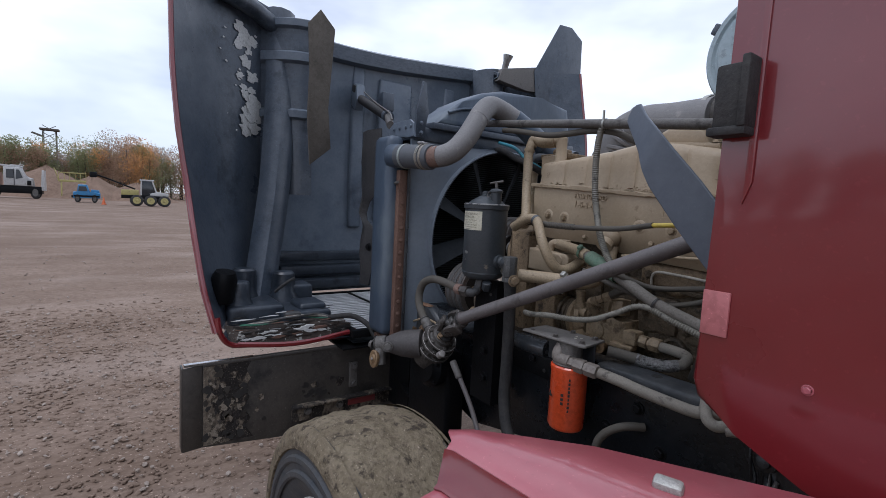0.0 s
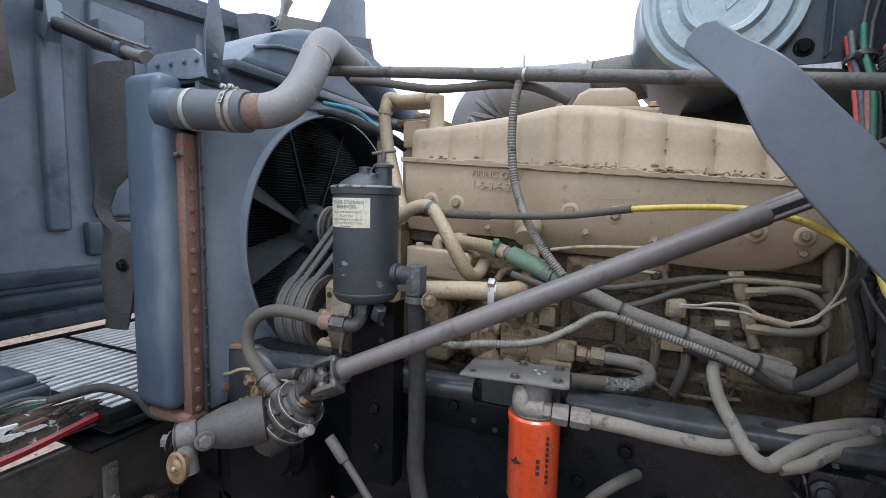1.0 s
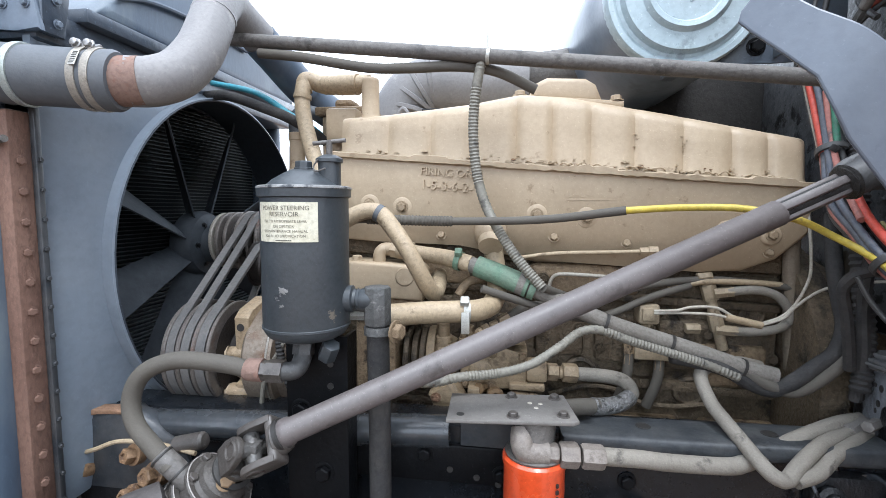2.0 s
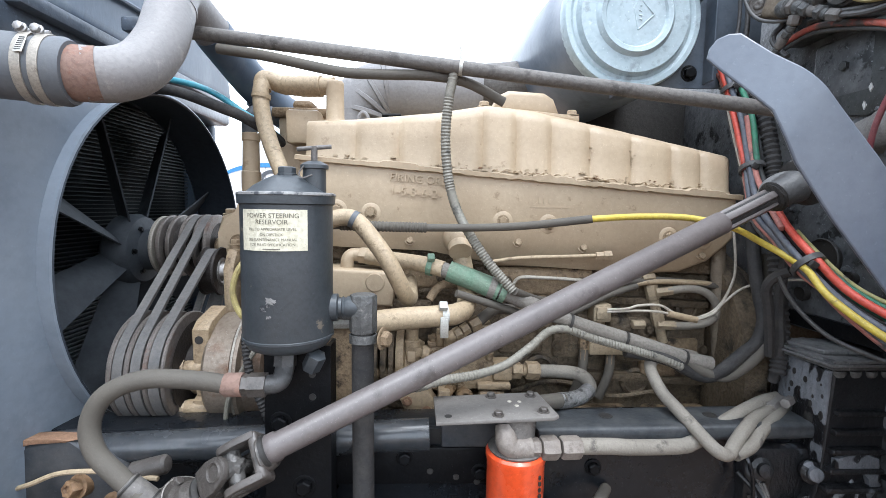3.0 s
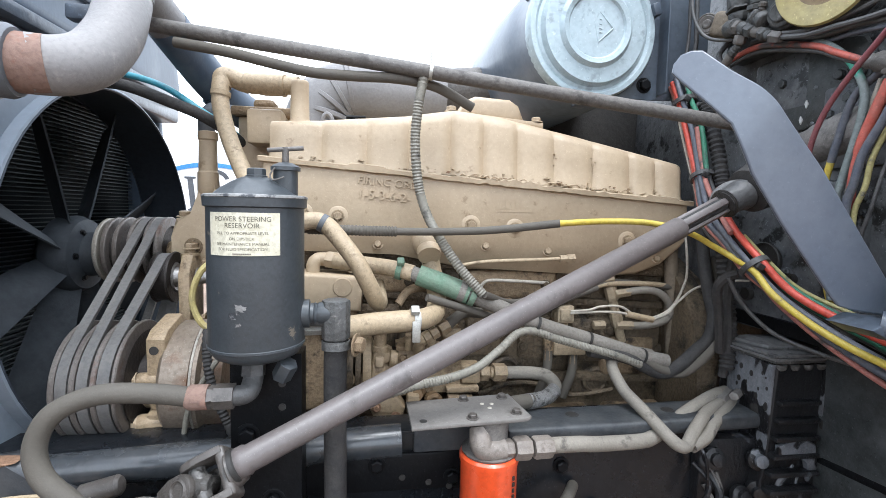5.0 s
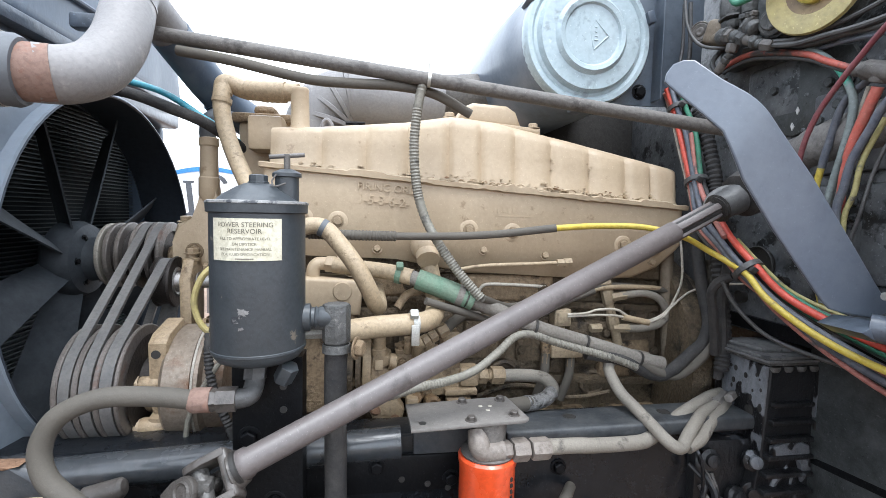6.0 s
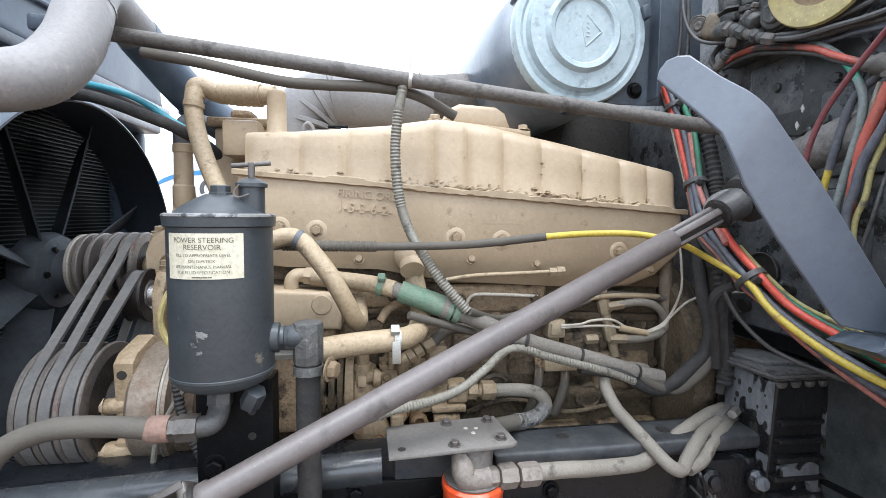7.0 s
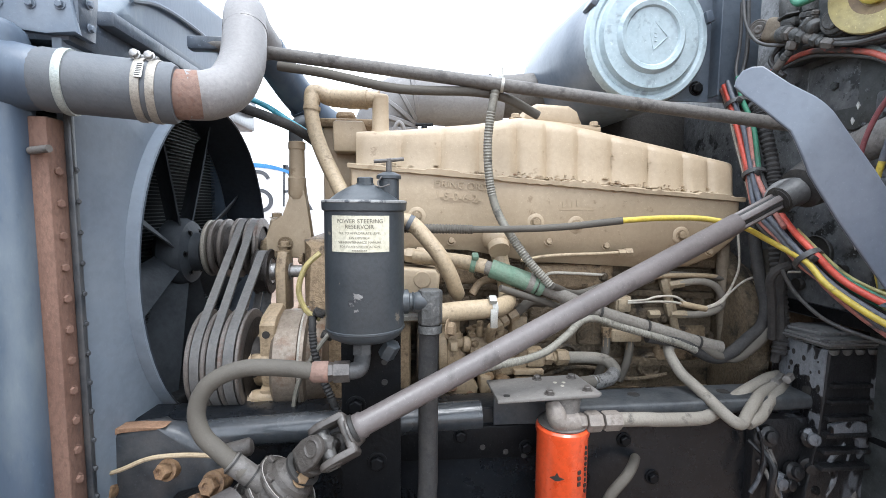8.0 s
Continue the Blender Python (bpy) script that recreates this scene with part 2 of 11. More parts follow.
M["pulley_dark"] = surf("blackened_pulley_steel", (0.022, 0.019, 0.018), (0.045, 0.038, 0.034), 0.5, 0.3, scale=18, fine=150, bump=0.15, spec=0.3)
M["peel_black"] = surf("oily_black_casting", (0.010, 0.010, 0.011), (0.022, 0.023, 0.025), 0.4, scale=9, fine=120, bump=0.3, wear=(0.11, 0.12, 0.135), wear_at=0.60, wear_scale=10, wear_soft=0.03, wear_detail=3.0, spec=0.4, stretch=(1, 1, 0.5))
M["wire_salmon"] = surf("faded_salmon_wire_jacket", (0.42, 0.16, 0.13), (0.52, 0.22, 0.18), 0.55, scale=26, fine=150, bump=0.06, wear=(0.10, 0.085, 0.085), wear_at=0.575, wear_scale=12, wear_soft=0.08)
M["wire_scarlet"] = surf("bright_red_wire_jacket", (0.62, 0.075, 0.045), (0.72, 0.12, 0.08), 0.45, scale=26, fine=150, bump=0.05, wear=(0.16, 0.06, 0.05), wear_at=0.62, wear_scale=12, wear_soft=0.08)
M["flange_blue"] = surf("dusty_blue_black_rail_top", (0.0187, 0.0229, 0.0289), (0.0357, 0.0416, 0.0493), 0.5, scale=7, fine=90, bump=0.1, dust=(0.12, 0.120, 0.115), dust_amt=0.55, wear=(0.010, 0.011, 0.013), wear_at=0.55, wear_scale=9, wear_soft=0.1, spec=0.35)
M["foil"] = surf("crinkled_pale_foil_wrap", (0.20, 0.195, 0.19), (0.34, 0.335, 0.33), 0.4, 0.4, scale=50, fine=180, bump=0.8, wear=(0.06, 0.058, 0.055), wear_at=0.55, wear_scale=55, wear_soft=0.05)
M["bearing"] = surf("dusty_grey_column_collar", (0.12, 0.118, 0.115), (0.17, 0.168, 0.163), 0.5, scale=10, fine=140, bump=0.1, wear=(0.05, 0.05, 0.05), wear_at=0.6, wear_scale=20, wear_soft=0.1)
M["recess"] = surf("matt_black_firewall_pad", (0.020, 0.023, 0.023), (0.040, 0.044, 0.044), 0.45, scale=7, fine=70, bump=0.2, dust=(0.12, 0.127, 0.128), dust_amt=0.5, spec=0.4, specks=0.7)
M["lid_dust"] = surf("dusty_grey_gasket_layer", (0.105, 0.106, 0.108), (0.17, 0.17, 0.168), 0.6, scale=14, fine=120, bump=0.25, wear=(0.045, 0.046, 0.048), wear_at=0.57, wear_scale=22, wear_soft=0.06)
M["gear_dust"] = surf("dusty_brown_gear_casting", (0.044, 0.038, 0.033), (0.080, 0.070, 0.061), 0.55, scale=14, fine=120, bump=0.35, wear=(0.014, 0.012, 0.010), wear_at=0.55, wear_scale=24, wear_soft=0.1, speck_amt=0.3)
M["sleeve_dust"] = surf("dust_film_on_sleeve", (0.062, 0.055, 0.052), (0.090, 0.080, 0.076), 0.66, scale=7, fine=120, bump=0.12, wear=(0.032, 0.028, 0.026), wear_at=0.57, wear_scale=10, wear_soft=0.2)
M["edge_bare"] = surf("bare_worn_metal_edge", (0.36, 0.33, 0.31), (0.46, 0.43, 0.40), 0.42, 0.3, scale=20, fine=140, bump=0.15, wear=(0.10, 0.085, 0.07), wear_at=0.55, wear_scale=45, wear_soft=0.06)
M["bolt_brown"] = surf("rust_stained_bolt_head", (0.200, 0.118, 0.060), (0.285, 0.175, 0.095), 0.6, scale=30, fine=140, bump=0.25, wear=(0.10, 0.055, 0.03), wear_at=0.54, wear_scale=50, wear_soft=0.1)
M["rim_worn"] = surf("scuffed_bare_reservoir_rim", (0.20, 0.20, 0.195), (0.30, 0.295, 0.285), 0.45, 0.2, scale=22, fine=140, bump=0.15, wear=(0.035, 0.038, 0.044), wear_at=0.50, wear_scale=38, wear_soft=0.06)
M["print_worn"] = surf("worn_black_print", (0.075, 0.068, 0.055), (0.17, 0.155, 0.12), 0.7, scale=60, fine=220, bump=0.02)
M["seal_dark"] = surf("dusty_dark_rubber_sheet", (0.034, 0.034, 0.036), (0.062, 0.060, 0.060), 0.6, scale=8, fine=120, bump=0.2, wear=(0.12, 0.115, 0.108), wear_at=0.60, wear_scale=6, wear_soft=0.2, spec=0.35)
M["crumb_rust"] = surf("rusty_sealant_crumb", (0.22, 0.125, 0.070), (0.30, 0.185, 0.11), 0.85, scale=40, fine=200, bump=0.2)
M["tee_beige"] = surf("dusty_beige_fitting", (0.30, 0.235, 0.150), (0.38, 0.305, 0.205), 0.65, scale=16, fine=140, bump=0.2, wear=(0.13, 0.098, 0.062), wear_at=0.58, wear_scale=30, wear_soft=0.08)
M["pipe_dusty"] = surf("dusty_tan_brown_pipe", (0.170, 0.135, 0.095), (0.225, 0.182, 0.132), 0.7, scale=12, fine=120, bump=0.2, wear=(0.09, 0.072, 0.052), wear_at=0.57, wear_scale=18, wear_soft=0.12)
# shelf grey darkened to hold the shade of the gap behind the rod
M["cradle"] = surf("shade_darkened_grey_shelf", (0.034, 0.032, 0.030), (0.060, 0.056, 0.052), 0.8, scale=5, fine=90, bump=0.2, wear=(0.016, 0.015, 0.014), wear_at=0.54, wear_scale=7, wear_soft=0.2)
M["collar_dark"] = surf("scuffed_dark_collar", (0.046, 0.046, 0.046), (0.082, 0.081, 0.080), 0.5, scale=12, fine=130, bump=0.15, wear=(0.16, 0.155, 0.15), wear_at=0.62, wear_scale=26, wear_soft=0.06)
M["disc_brown"] = surf("brown_disc_hollow", (0.16, 0.105, 0.055), (0.26, 0.185, 0.09), 0.6, scale=10, fine=90, bump=0.05)
M["pad_roll"] = surf("dusty_grey_padded_roll", (0.165, 0.155, 0.145), (0.235, 0.222, 0.208), 0.7, scale=8, fine=110, bump=0.3, wear=(0.08, 0.075, 0.07), wear_at=0.58, wear_scale=12, wear_soft=0.12)
M["sheet_blue"] = surf("blue_grey_bracket_sheet", (0.058, 0.076, 0.100), (0.090, 0.112, 0.142), 0.36, scale=3, fine=70, bump=0.06, dust=(0.16, 0.18, 0.205), dust_amt=0.4, wear=(0.030, 0.040, 0.054), wear_at=0.56, wear_scale=5, wear_soft=0.16, specks=0.15)
M["flake_cream"] = surf("bare_cream_undercoat", (0.20, 0.165, 0.125), (0.30, 0.255, 0.20), 0.85, scale=40, fine=140, bump=0.4, wear=(0.06, 0.045, 0.03), wear_at=0.5, wear_scale=50, wear_soft=0.06)
M["lamp_moulding"] = surf("dark_navy_moulded_plastic", (0.017, 0.024, 0.036), (0.032, 0.043, 0.060), 0.36, scale=5, fine=80, bump=0.12, dust=(0.085, 0.098, 0.115), dust_amt=0.4, wear=(0.008, 0.011, 0.016), wear_at=0.56, wear_scale=9, wear_soft=0.1)
M["bearing_oily"] = surf("oily_worn_cross", (0.085, 0.080, 0.074), (0.140, 0.133, 0.125), 0.35, 0.2, scale=20, fine=140, bump=0.2, wear=(0.022, 0.020, 0.018), wear_at=0.54, wear_scale=34, wear_soft=0.08)
M["valve"] = surf("grimy_dark_valve_casting", (0.060, 0.061, 0.060), (0.108, 0.108, 0.104), 0.5, scale=24, fine=130, bump=0.35, wear=(0.20, 0.195, 0.185), wear_at=0.62, wear_scale=34, wear_soft=0.08, spec=0.4)
M["wire_dark_red"] = surf("dull_crimson_cable", (0.16, 0.03, 0.04), (0.24, 0.05, 0.06), 0.45, scale=20, fine=120, bump=0.05, dust=(0.2, 0.15, 0.14), dust_amt=0.3)
M["wire_grey_green"] = surf("dusty_grey_green_cable", (0.19, 0.225, 0.22), (0.26, 0.295, 0.285), 0.6, scale=14, fine=140, bump=0.1, wear=(0.05, 0.32, 0.22), wear_at=0.55, wear_scale=9, wear_soft=0.06)
M["wire_tan"] = surf("dusty_tan_wire", (0.36, 0.32, 0.12), (0.44, 0.39, 0.18), 0.6, scale=20, fine=120, bump=0.1, wear=(0.12, 0.11, 0.09), wear_at=0.57, wear_scale=18, wear_soft=0.05)
M["yellow_knob"] = surf("bright_yellow_plastic", (0.62, 0.52, 0.08), (0.70, 0.60, 0.14), 0.45, scale=14, fine=90, bump=0.04)
M["loom"] = surf("grey_corrugated_plastic", (0.19, 0.178, 0.145), (0.25, 0.235, 0.195), 0.6, scale=12, fine=160, bump=0.15, wear=(0.085, 0.08, 0.068), wear_at=0.56, wear_scale=24, wear_soft=0.08)
M["drum"] = surf("bronze_stained_steel_drum", (0.20, 0.155, 0.115), (0.30, 0.255, 0.205), 0.40, 0.35, scale=8, fine=120, bump=0.1, wear=(0.15, 0.075, 0.038), wear_at=0.53, wear_scale=9, wear_soft=0.14)
M["plate_grey"] = surf("dusty_warm_grey_steel", (0.140, 0.129, 0.117), (0.185, 0.172, 0.157), 0.6, scale=8, fine=120, bump=0.12, wear=(0.09, 0.082, 0.074), wear_at=0.60, wear_scale=18, wear_soft=0.12, speck_amt=0.3)
M["union"] = surf("dusty_grey_brown_union", (0.185, 0.158, 0.135), (0.25, 0.218, 0.188), 0.6, scale=16, fine=140, bump=0.2, wear=(0.10, 0.08, 0.065), wear_at=0.58, wear_scale=30, wear_soft=0.1)
M["union_dark"] = surf("oily_brown_steel_yoke", (0.062, 0.054, 0.048), (0.110, 0.098, 0.088), 0.42, scale=12, fine=120, bump=0.15, wear=(0.030, 0.026, 0.022), wear_at=0.56, wear_scale=18, wear_soft=0.1, speck_amt=0.2)
M["sign_white"] = surf("white_sign_sheet", (0.76, 0.77, 0.78), (0.82, 0.83, 0.84), 0.45, scale=1.5, fine=30, bump=0.02, speck_amt=0.1)
M["sign_blue"] = surf("blue_sign_film", (0.035, 0.20, 0.48), (0.05, 0.25, 0.56), 0.4, scale=4, fine=30, bump=0.0)
M["sign_dark"] = surf("charcoal_sign_film", (0.055, 0.06, 0.07), (0.08, 0.085, 0.095), 0.45, scale=4, fine=30, bump=0.0)
M["cyan_line"] = surf("cyan_plastic_line", (0.04, 0.30, 0.40), (0.07, 0.38, 0.48), 0.45, scale=20, fine=120, bump=0.05, dust=(0.20, 0.28, 0.30), dust_amt=0.3)
M["primer"] = surf("bare_white_primer", (0.60, 0.60, 0.58), (0.68, 0.68, 0.66), 0.8, scale=20, fine=120, bump=0.1, wear=(0.30, 0.31, 0.32), wear_at=0.62, wear_scale=40, wear_soft=0.05)
M["ear"] = surf("stained_beige_casting", (0.30, 0.222, 0.135), (0.39, 0.295, 0.185), 0.55, scale=9, fine=120, bump=0.3, wear=(0.13, 0.088, 0.05), wear_at=0.56, wear_scale=20, wear_soft=0.1)
M["pipe_gloss"] = surf("dusty_gloss_black_pipe_paint", (0.024, 0.029, 0.035), (0.042, 0.048, 0.055), 0.24, scale=10, fine=50, bump=0.07, spec=0.6, dust=(0.078, 0.078, 0.077), dust_amt=0.42, specks=0.15)
M["navy"] = surf("navy_black_gusset_paint", (0.020, 0.025, 0.032), (0.034, 0.041, 0.050), 0.38, scale=6, fine=70, bump=0.10, dust=(0.115, 0.110, 0.105), dust_amt=0.55, spec=0.45)
M["brass"] = surf("tarnished_brass", (0.235, 0.150, 0.080), (0.32, 0.215, 0.115), 0.45, 0.3, scale=20, fine=120, bump=0.15, wear=(0.10, 0.06, 0.035), wear_at=0.56, wear_scale=30, wear_soft=0.08)
M["hose_dust"] = surf("dust_coated_grey_hose", (0.165, 0.150, 0.128), (0.225, 0.207, 0.18), 0.8, scale=10, fine=180, bump=0.2, wear=(0.09, 0.08, 0.068), wear_at=0.60, wear_scale=16, wear_soft=0.12)
# pale patches are scuffs and also painted white highlights along the edge
M["cowl"] = surf("scuffed_highlit_cowl_edge", (0.125, 0.150, 0.185), (0.175, 0.205, 0.245), 0.36, scale=4, fine=80, bump=0.1, wear=(0.42, 0.45, 0.48), wear_at=0.62, wear_scale=9, wear_soft=0.04, stretch=(1, 0.4, 1), spec=0.6)
M["arm"] = surf("slate_arm_paint", (0.088, 0.106, 0.136), (0.118, 0.138, 0.172), 0.38, scale=4, fine=80, bump=0.03, dust=(0.17, 0.19, 0.22), dust_amt=0.4, wear=(0.062, 0.075, 0.096), wear_at=0.58, wear_scale=7, wear_soft=0.16, specks=0.15, speck_amt=0.2)
# bleached red, lightened further for the sky's reflection on the fender top
M["red_bleached_sheen"] = surf("bleached_red_with_sky_sheen", (0.40, 0.085, 0.105), (0.46, 0.12, 0.14), 0.38, scale=4, fine=60, bump=0.02, coat=0.5, speck_amt=0.12, specks=0.2)
M["yellow"] = surf("yellow_wire_jacket", (0.58, 0.43, 0.04), (0.66, 0.51, 0.07), 0.5, scale=30, fine=150, bump=0.05, wear=(0.20, 0.15, 0.06), wear_at=0.62, wear_scale=26, wear_soft=0.05, dust=(0.42, 0.33, 0.12), dust_amt=0.4)
M["wire_red"] = surf("red_wire_jacket", (0.46, 0.075, 0.050), (0.56, 0.115, 0.08), 0.55, scale=26, fine=150, bump=0.08, wear=(0.075, 0.066, 0.064), wear_at=0.545, wear_scale=10, wear_soft=0.08, dust=(0.36, 0.20, 0.16), dust_amt=0.4)
M["wire_green"] = surf("green_wire_jacket", (0.035, 0.17, 0.10), (0.055, 0.25, 0.15), 0.55, scale=30, fine=150, bump=0.05, wear=(0.085, 0.09, 0.085), wear_at=0.50, wear_scale=9, wear_soft=0.10)
M["wire_blue"] = surf("blue_black_wire_jacket", (0.062, 0.072, 0.100), (0.105, 0.117, 0.148), 0.55, scale=26, fine=150, bump=0.08, dust=(0.20, 0.20, 0.205), dust_amt=0.5)
M["wire_black"] = surf("dusty_black_wire", (0.038, 0.038, 0.039), (0.080, 0.078, 0.076), 0.5, scale=30, fine=150, bump=0.1, dust=(0.13, 0.128, 0.125), dust_amt=0.4)
M["wire_white"] = surf("off_white_wire", (0.42, 0.38, 0.31), (0.52, 0.48, 0.41), 0.6, scale=30, fine=150, bump=0.05)
M["tan_plastic"] = surf("yellowed_plastic_cap", (0.44, 0.36, 0.13), (0.52, 0.44, 0.19), 0.5, scale=14, fine=90, bump=0.05, dust=(0.20, 0.17, 0.10), dust_amt=0.5)
M["firewall"] = surf("grimy_black_firewall", (0.044, 0.047, 0.052), (0.088, 0.094, 0.101), 0.42, scale=9, fine=60, bump=0.22, dust=(0.20, 0.207, 0.213), dust_amt=0.55, wear=(0.014, 0.015, 0.016), wear_at=0.54, wear_scale=16, wear_soft=0.06, spec=0.4, specks=0.9)
M["peeling"] = surf("black_casting_with_peeling_grey", (0.080, 0.086, 0.096), (0.165, 0.174, 0.190), 0.42, scale=9, fine=120, bump=0.35, wear=(0.006, 0.006, 0.007), wear_at=0.53, wear_scale=24, wear_soft=0.02, wear_detail=1.5, dust=(0.22, 0.228, 0.24), dust_amt=0.5, spec=0.4, stretch=(1, 1, 0.6))
M["bumper"] = surf("dark_bumper_back", (0.024, 0.020, 0.017), (0.048, 0.041, 0.034), 0.45, scale=3, fine=70, bump=0.14, wear=(0.008, 0.007, 0.006), wear_at=0.53, wear_scale=6, wear_soft=0.12, dust=(0.085, 0.072, 0.060), dust_amt=0.45, specks=0.6)
M["bumper_flaked"] = surf("flaking_rusty_bumper_end", (0.080, 0.060, 0.042), (0.26, 0.215, 0.160), 0.85, scale=30, fine=90, bump=0.9, wear=(0.016, 0.012, 0.010), wear_at=0.455, wear_scale=10, wear_soft=0.05, stretch=(1, 1, 0.7), specks=0.7)
M["chrome"] = surf("dulled_chrome", (0.62, 0.62, 0.62), (0.72, 0.72, 0.72), 0.2, 1.0, scale=10, fine=60, bump=0.03)
M["alu"] = surf("oxidised_aluminium_slat", (0.60, 0.61, 0.62), (0.74, 0.75, 0.76), 0.4, 0.35, scale=9, fine=60, bump=0.05, per_piece=0.12)
M["chipped"] = surf("chipped_headlamp_panel_edge", (0.030, 0.022, 0.018), (0.075, 0.052, 0.038), 0.7, scale=30, fine=120, bump=0.5, wear=(0.46, 0.45, 0.42), wear_at=0.585, wear_scale=30, wear_soft=0.03)
M["flap"] = surf("brown_dusty_rubber_flap", (0.085, 0.074, 0.062), (0.125, 0.11, 0.092), 0.8, scale=5, fine=80, bump=0.15, dust=(0.16, 0.145, 0.125), dust_amt=0.5, spec=0.2)
M["tyre"] = surf("tyre_sidewall_rubber", (0.030, 0.036, 0.044), (0.05, 0.058, 0.068), 0.7, scale=7, fine=80, bump=0.15, dust=(0.12, 0.10, 0.08), dust_amt=0.35)
M["mud"] = surf("dried_mud_on_tread", (0.165, 0.130, 0.090), (0.265, 0.218, 0.158), 0.95, scale=12, fine=60, bump=1.0, wear=(0.075, 0.060, 0.045), wear_at=0.55, wear_scale=26, wear_soft=0.08, dust=(0.21, 0.172, 0.110), dust_amt=0.5, spec=0.1, speck_amt=0.7, specks=0.6)
M["rim"] = surf("white_wheel_paint", (0.5, 0.49, 0.47), (0.6, 0.59, 0.57), 0.5)
M["ground"] = surf("reddish_gravel_dirt", (0.252, 0.180, 0.137), (0.342, 0.257, 0.203), 0.95, scale=0.30, fine=30, bump=1.0, wear=(0.41, 0.325, 0.27), wear_at=0.50, wear_scale=0.45, wear_soft=0.3, dust=(0.165, 0.112, 0.080), dust_amt=0.7, spec=0.1, stretch=(1, 0.45, 1), speck_amt=0.75, specks=0.7)
M["stone"] = surf("gravel_stones", (0.27, 0.215, 0.175), (0.46, 0.39, 0.335), 0.9, scale=3, fine=40, bump=0.3, spec=0.1)
M["pile"] = surf("sandy_gravel_pile", (0.20, 0.135, 0.098), (0.275, 0.19, 0.142), 0.95, scale=0.4, fine=3, bump=0.8, spec=0.1)
M["glass_dark"] = surf("dark_vehicle_glass", (0.02, 0.025, 0.03), (0.03, 0.035, 0.04), 0.12, bump=0)
M["white"] = surf("white_vehicle_paint", (0.50, 0.51, 0.51), (0.62, 0.63, 0.63), 0.4, bump=0.02, wear=(0.20, 0.17, 0.14), wear_at=0.58, wear_scale=4, wear_soft=0.15, dust=(0.36, 0.31, 0.26), dust_amt=0.5)
M["blue_paint"] = surf("bright_blue_paint", (0.035, 0.20, 0.42), (0.055, 0.25, 0.49), 0.35, bump=0.02, wear=(0.10, 0.13, 0.18), wear_at=0.60, wear_scale=4, wear_soft=0.15)
M["yellow_paint"] = surf("machine_yellow_paint", (0.40, 0.34, 0.11), (0.48, 0.42, 0.17), 0.45, bump=0.02, wear=(0.14, 0.11, 0.07), wear_at=0.56, wear_scale=4, wear_soft=0.15)
M["cone"] = surf("orange_cone_plastic", (0.75, 0.16, 0.05), (0.8, 0.2, 0.07), 0.5, bump=0)
M["bark"] = surf("grey_bark", (0.09, 0.075, 0.06), (0.14, 0.12, 0.10), 0.9, bump=0.4)


def leaf_mat(name, c1, c2):
    """Matt leaves that let some light through; every clump has its own tone."""
    m = bpy.data.materials.new(name)
    m.use_nodes = True
    n, l = m.node_tree.nodes, m.node_tree.links
    n.clear()
    out, mixs = n.new("ShaderNodeOutputMaterial"), n.new("ShaderNodeMixShader")
    dif, tra = n.new("ShaderNodeBsdfDiffuse"), n.new("ShaderNodeBsdfTranslucent")
    geo, mx = n.new("ShaderNodeNewGeometry"), n.new("ShaderNodeMix")
    mx.data_type = "RGBA"
    mx.inputs[6].default_value, mx.inputs[7].default_value = (*c1, 1), (*c2, 1)
    l.new(geo.outputs["Random Per Island"], mx.inputs[0])
    for s in (dif, tra):
        l.new(mx.outputs[2], s.inputs["Color"])
    l.new(dif.outputs[0], mixs.inputs[1])
    l.new(tra.outputs[0], mixs.inputs[2])
    l.new(mixs.outputs[0], out.inputs["Surface"])
    return m


M["leaf_green"] = leaf_mat("dull_green_leaves", (0.20, 0.215, 0.11), (0.33, 0.335, 0.19))
M["leaf_brown"] = leaf_mat("autumn_brown_leaves", (0.30, 0.195, 0.13), (0.46, 0.32, 0.225))
M["leaf_orange"] = leaf_mat("autumn_orange_leaves", (0.60, 0.31, 0.13), (0.72, 0.42, 0.19))
M["leaf_grey"] = leaf_mat("bare_grey_twigs", (0.30, 0.275, 0.25), (0.42, 0.39, 0.36))


# ================= mesh helpers =================
def V(*a):
    return Vector(a[0]) if len(a) == 1 else Vector(a)


def root_loc(ob):
    p = Vector((0, 0, 0))
    while ob:
        p += ob.location
        ob = ob.parent
    return p


def thing(name, at, label, category, group="", kind=""):
    ob = new(name)
    ob.empty_display_size = 0.05
    ob.location = at
    return tagged(ob, label, category, group, kind)


def finish(bm, name, material, angle=38):
    bmesh.ops.recalc_face_normals(bm, faces=bm.faces)
    me = bpy.data.meshes.new(name)
    bm.to_mesh(me)
    bm.free()
    for p in me.polygons:
        p.use_smooth = True
    me.set_sharp_from_angle(angle=radians(angle))
    me.materials.append(material)
    return me


def part(name, bm, material, parent, label="", angle=38):
    """Links a bmesh, built in world metres, as one mesh under a thing or a part."""
    bm.transform(Matrix.Translation(-root_loc(parent)))
    ob = new(name, finish(bm, name, material, angle))
    ob.parent = parent
    if label:
        ob["label"] = label
    return ob


def solid(name, bm, material, label, category, kind="", group="", angle=38):
    """A thing that is one mesh."""
    ob = new(name, finish(bm, name, material, angle))
    return tagged(ob, label, category, group, kind)


def basis(n, up=None):
    n = Vector(n).normalized()
    up = Vector(up) if up else (Vector((0, 0, 1)) if abs(n.z) < 0.9 else Vector((1, 0, 0)))
    x = up.cross(n).normalized()
    y = n.cross(x)
    return Matrix((x, y, n)).transposed().to_4x4()


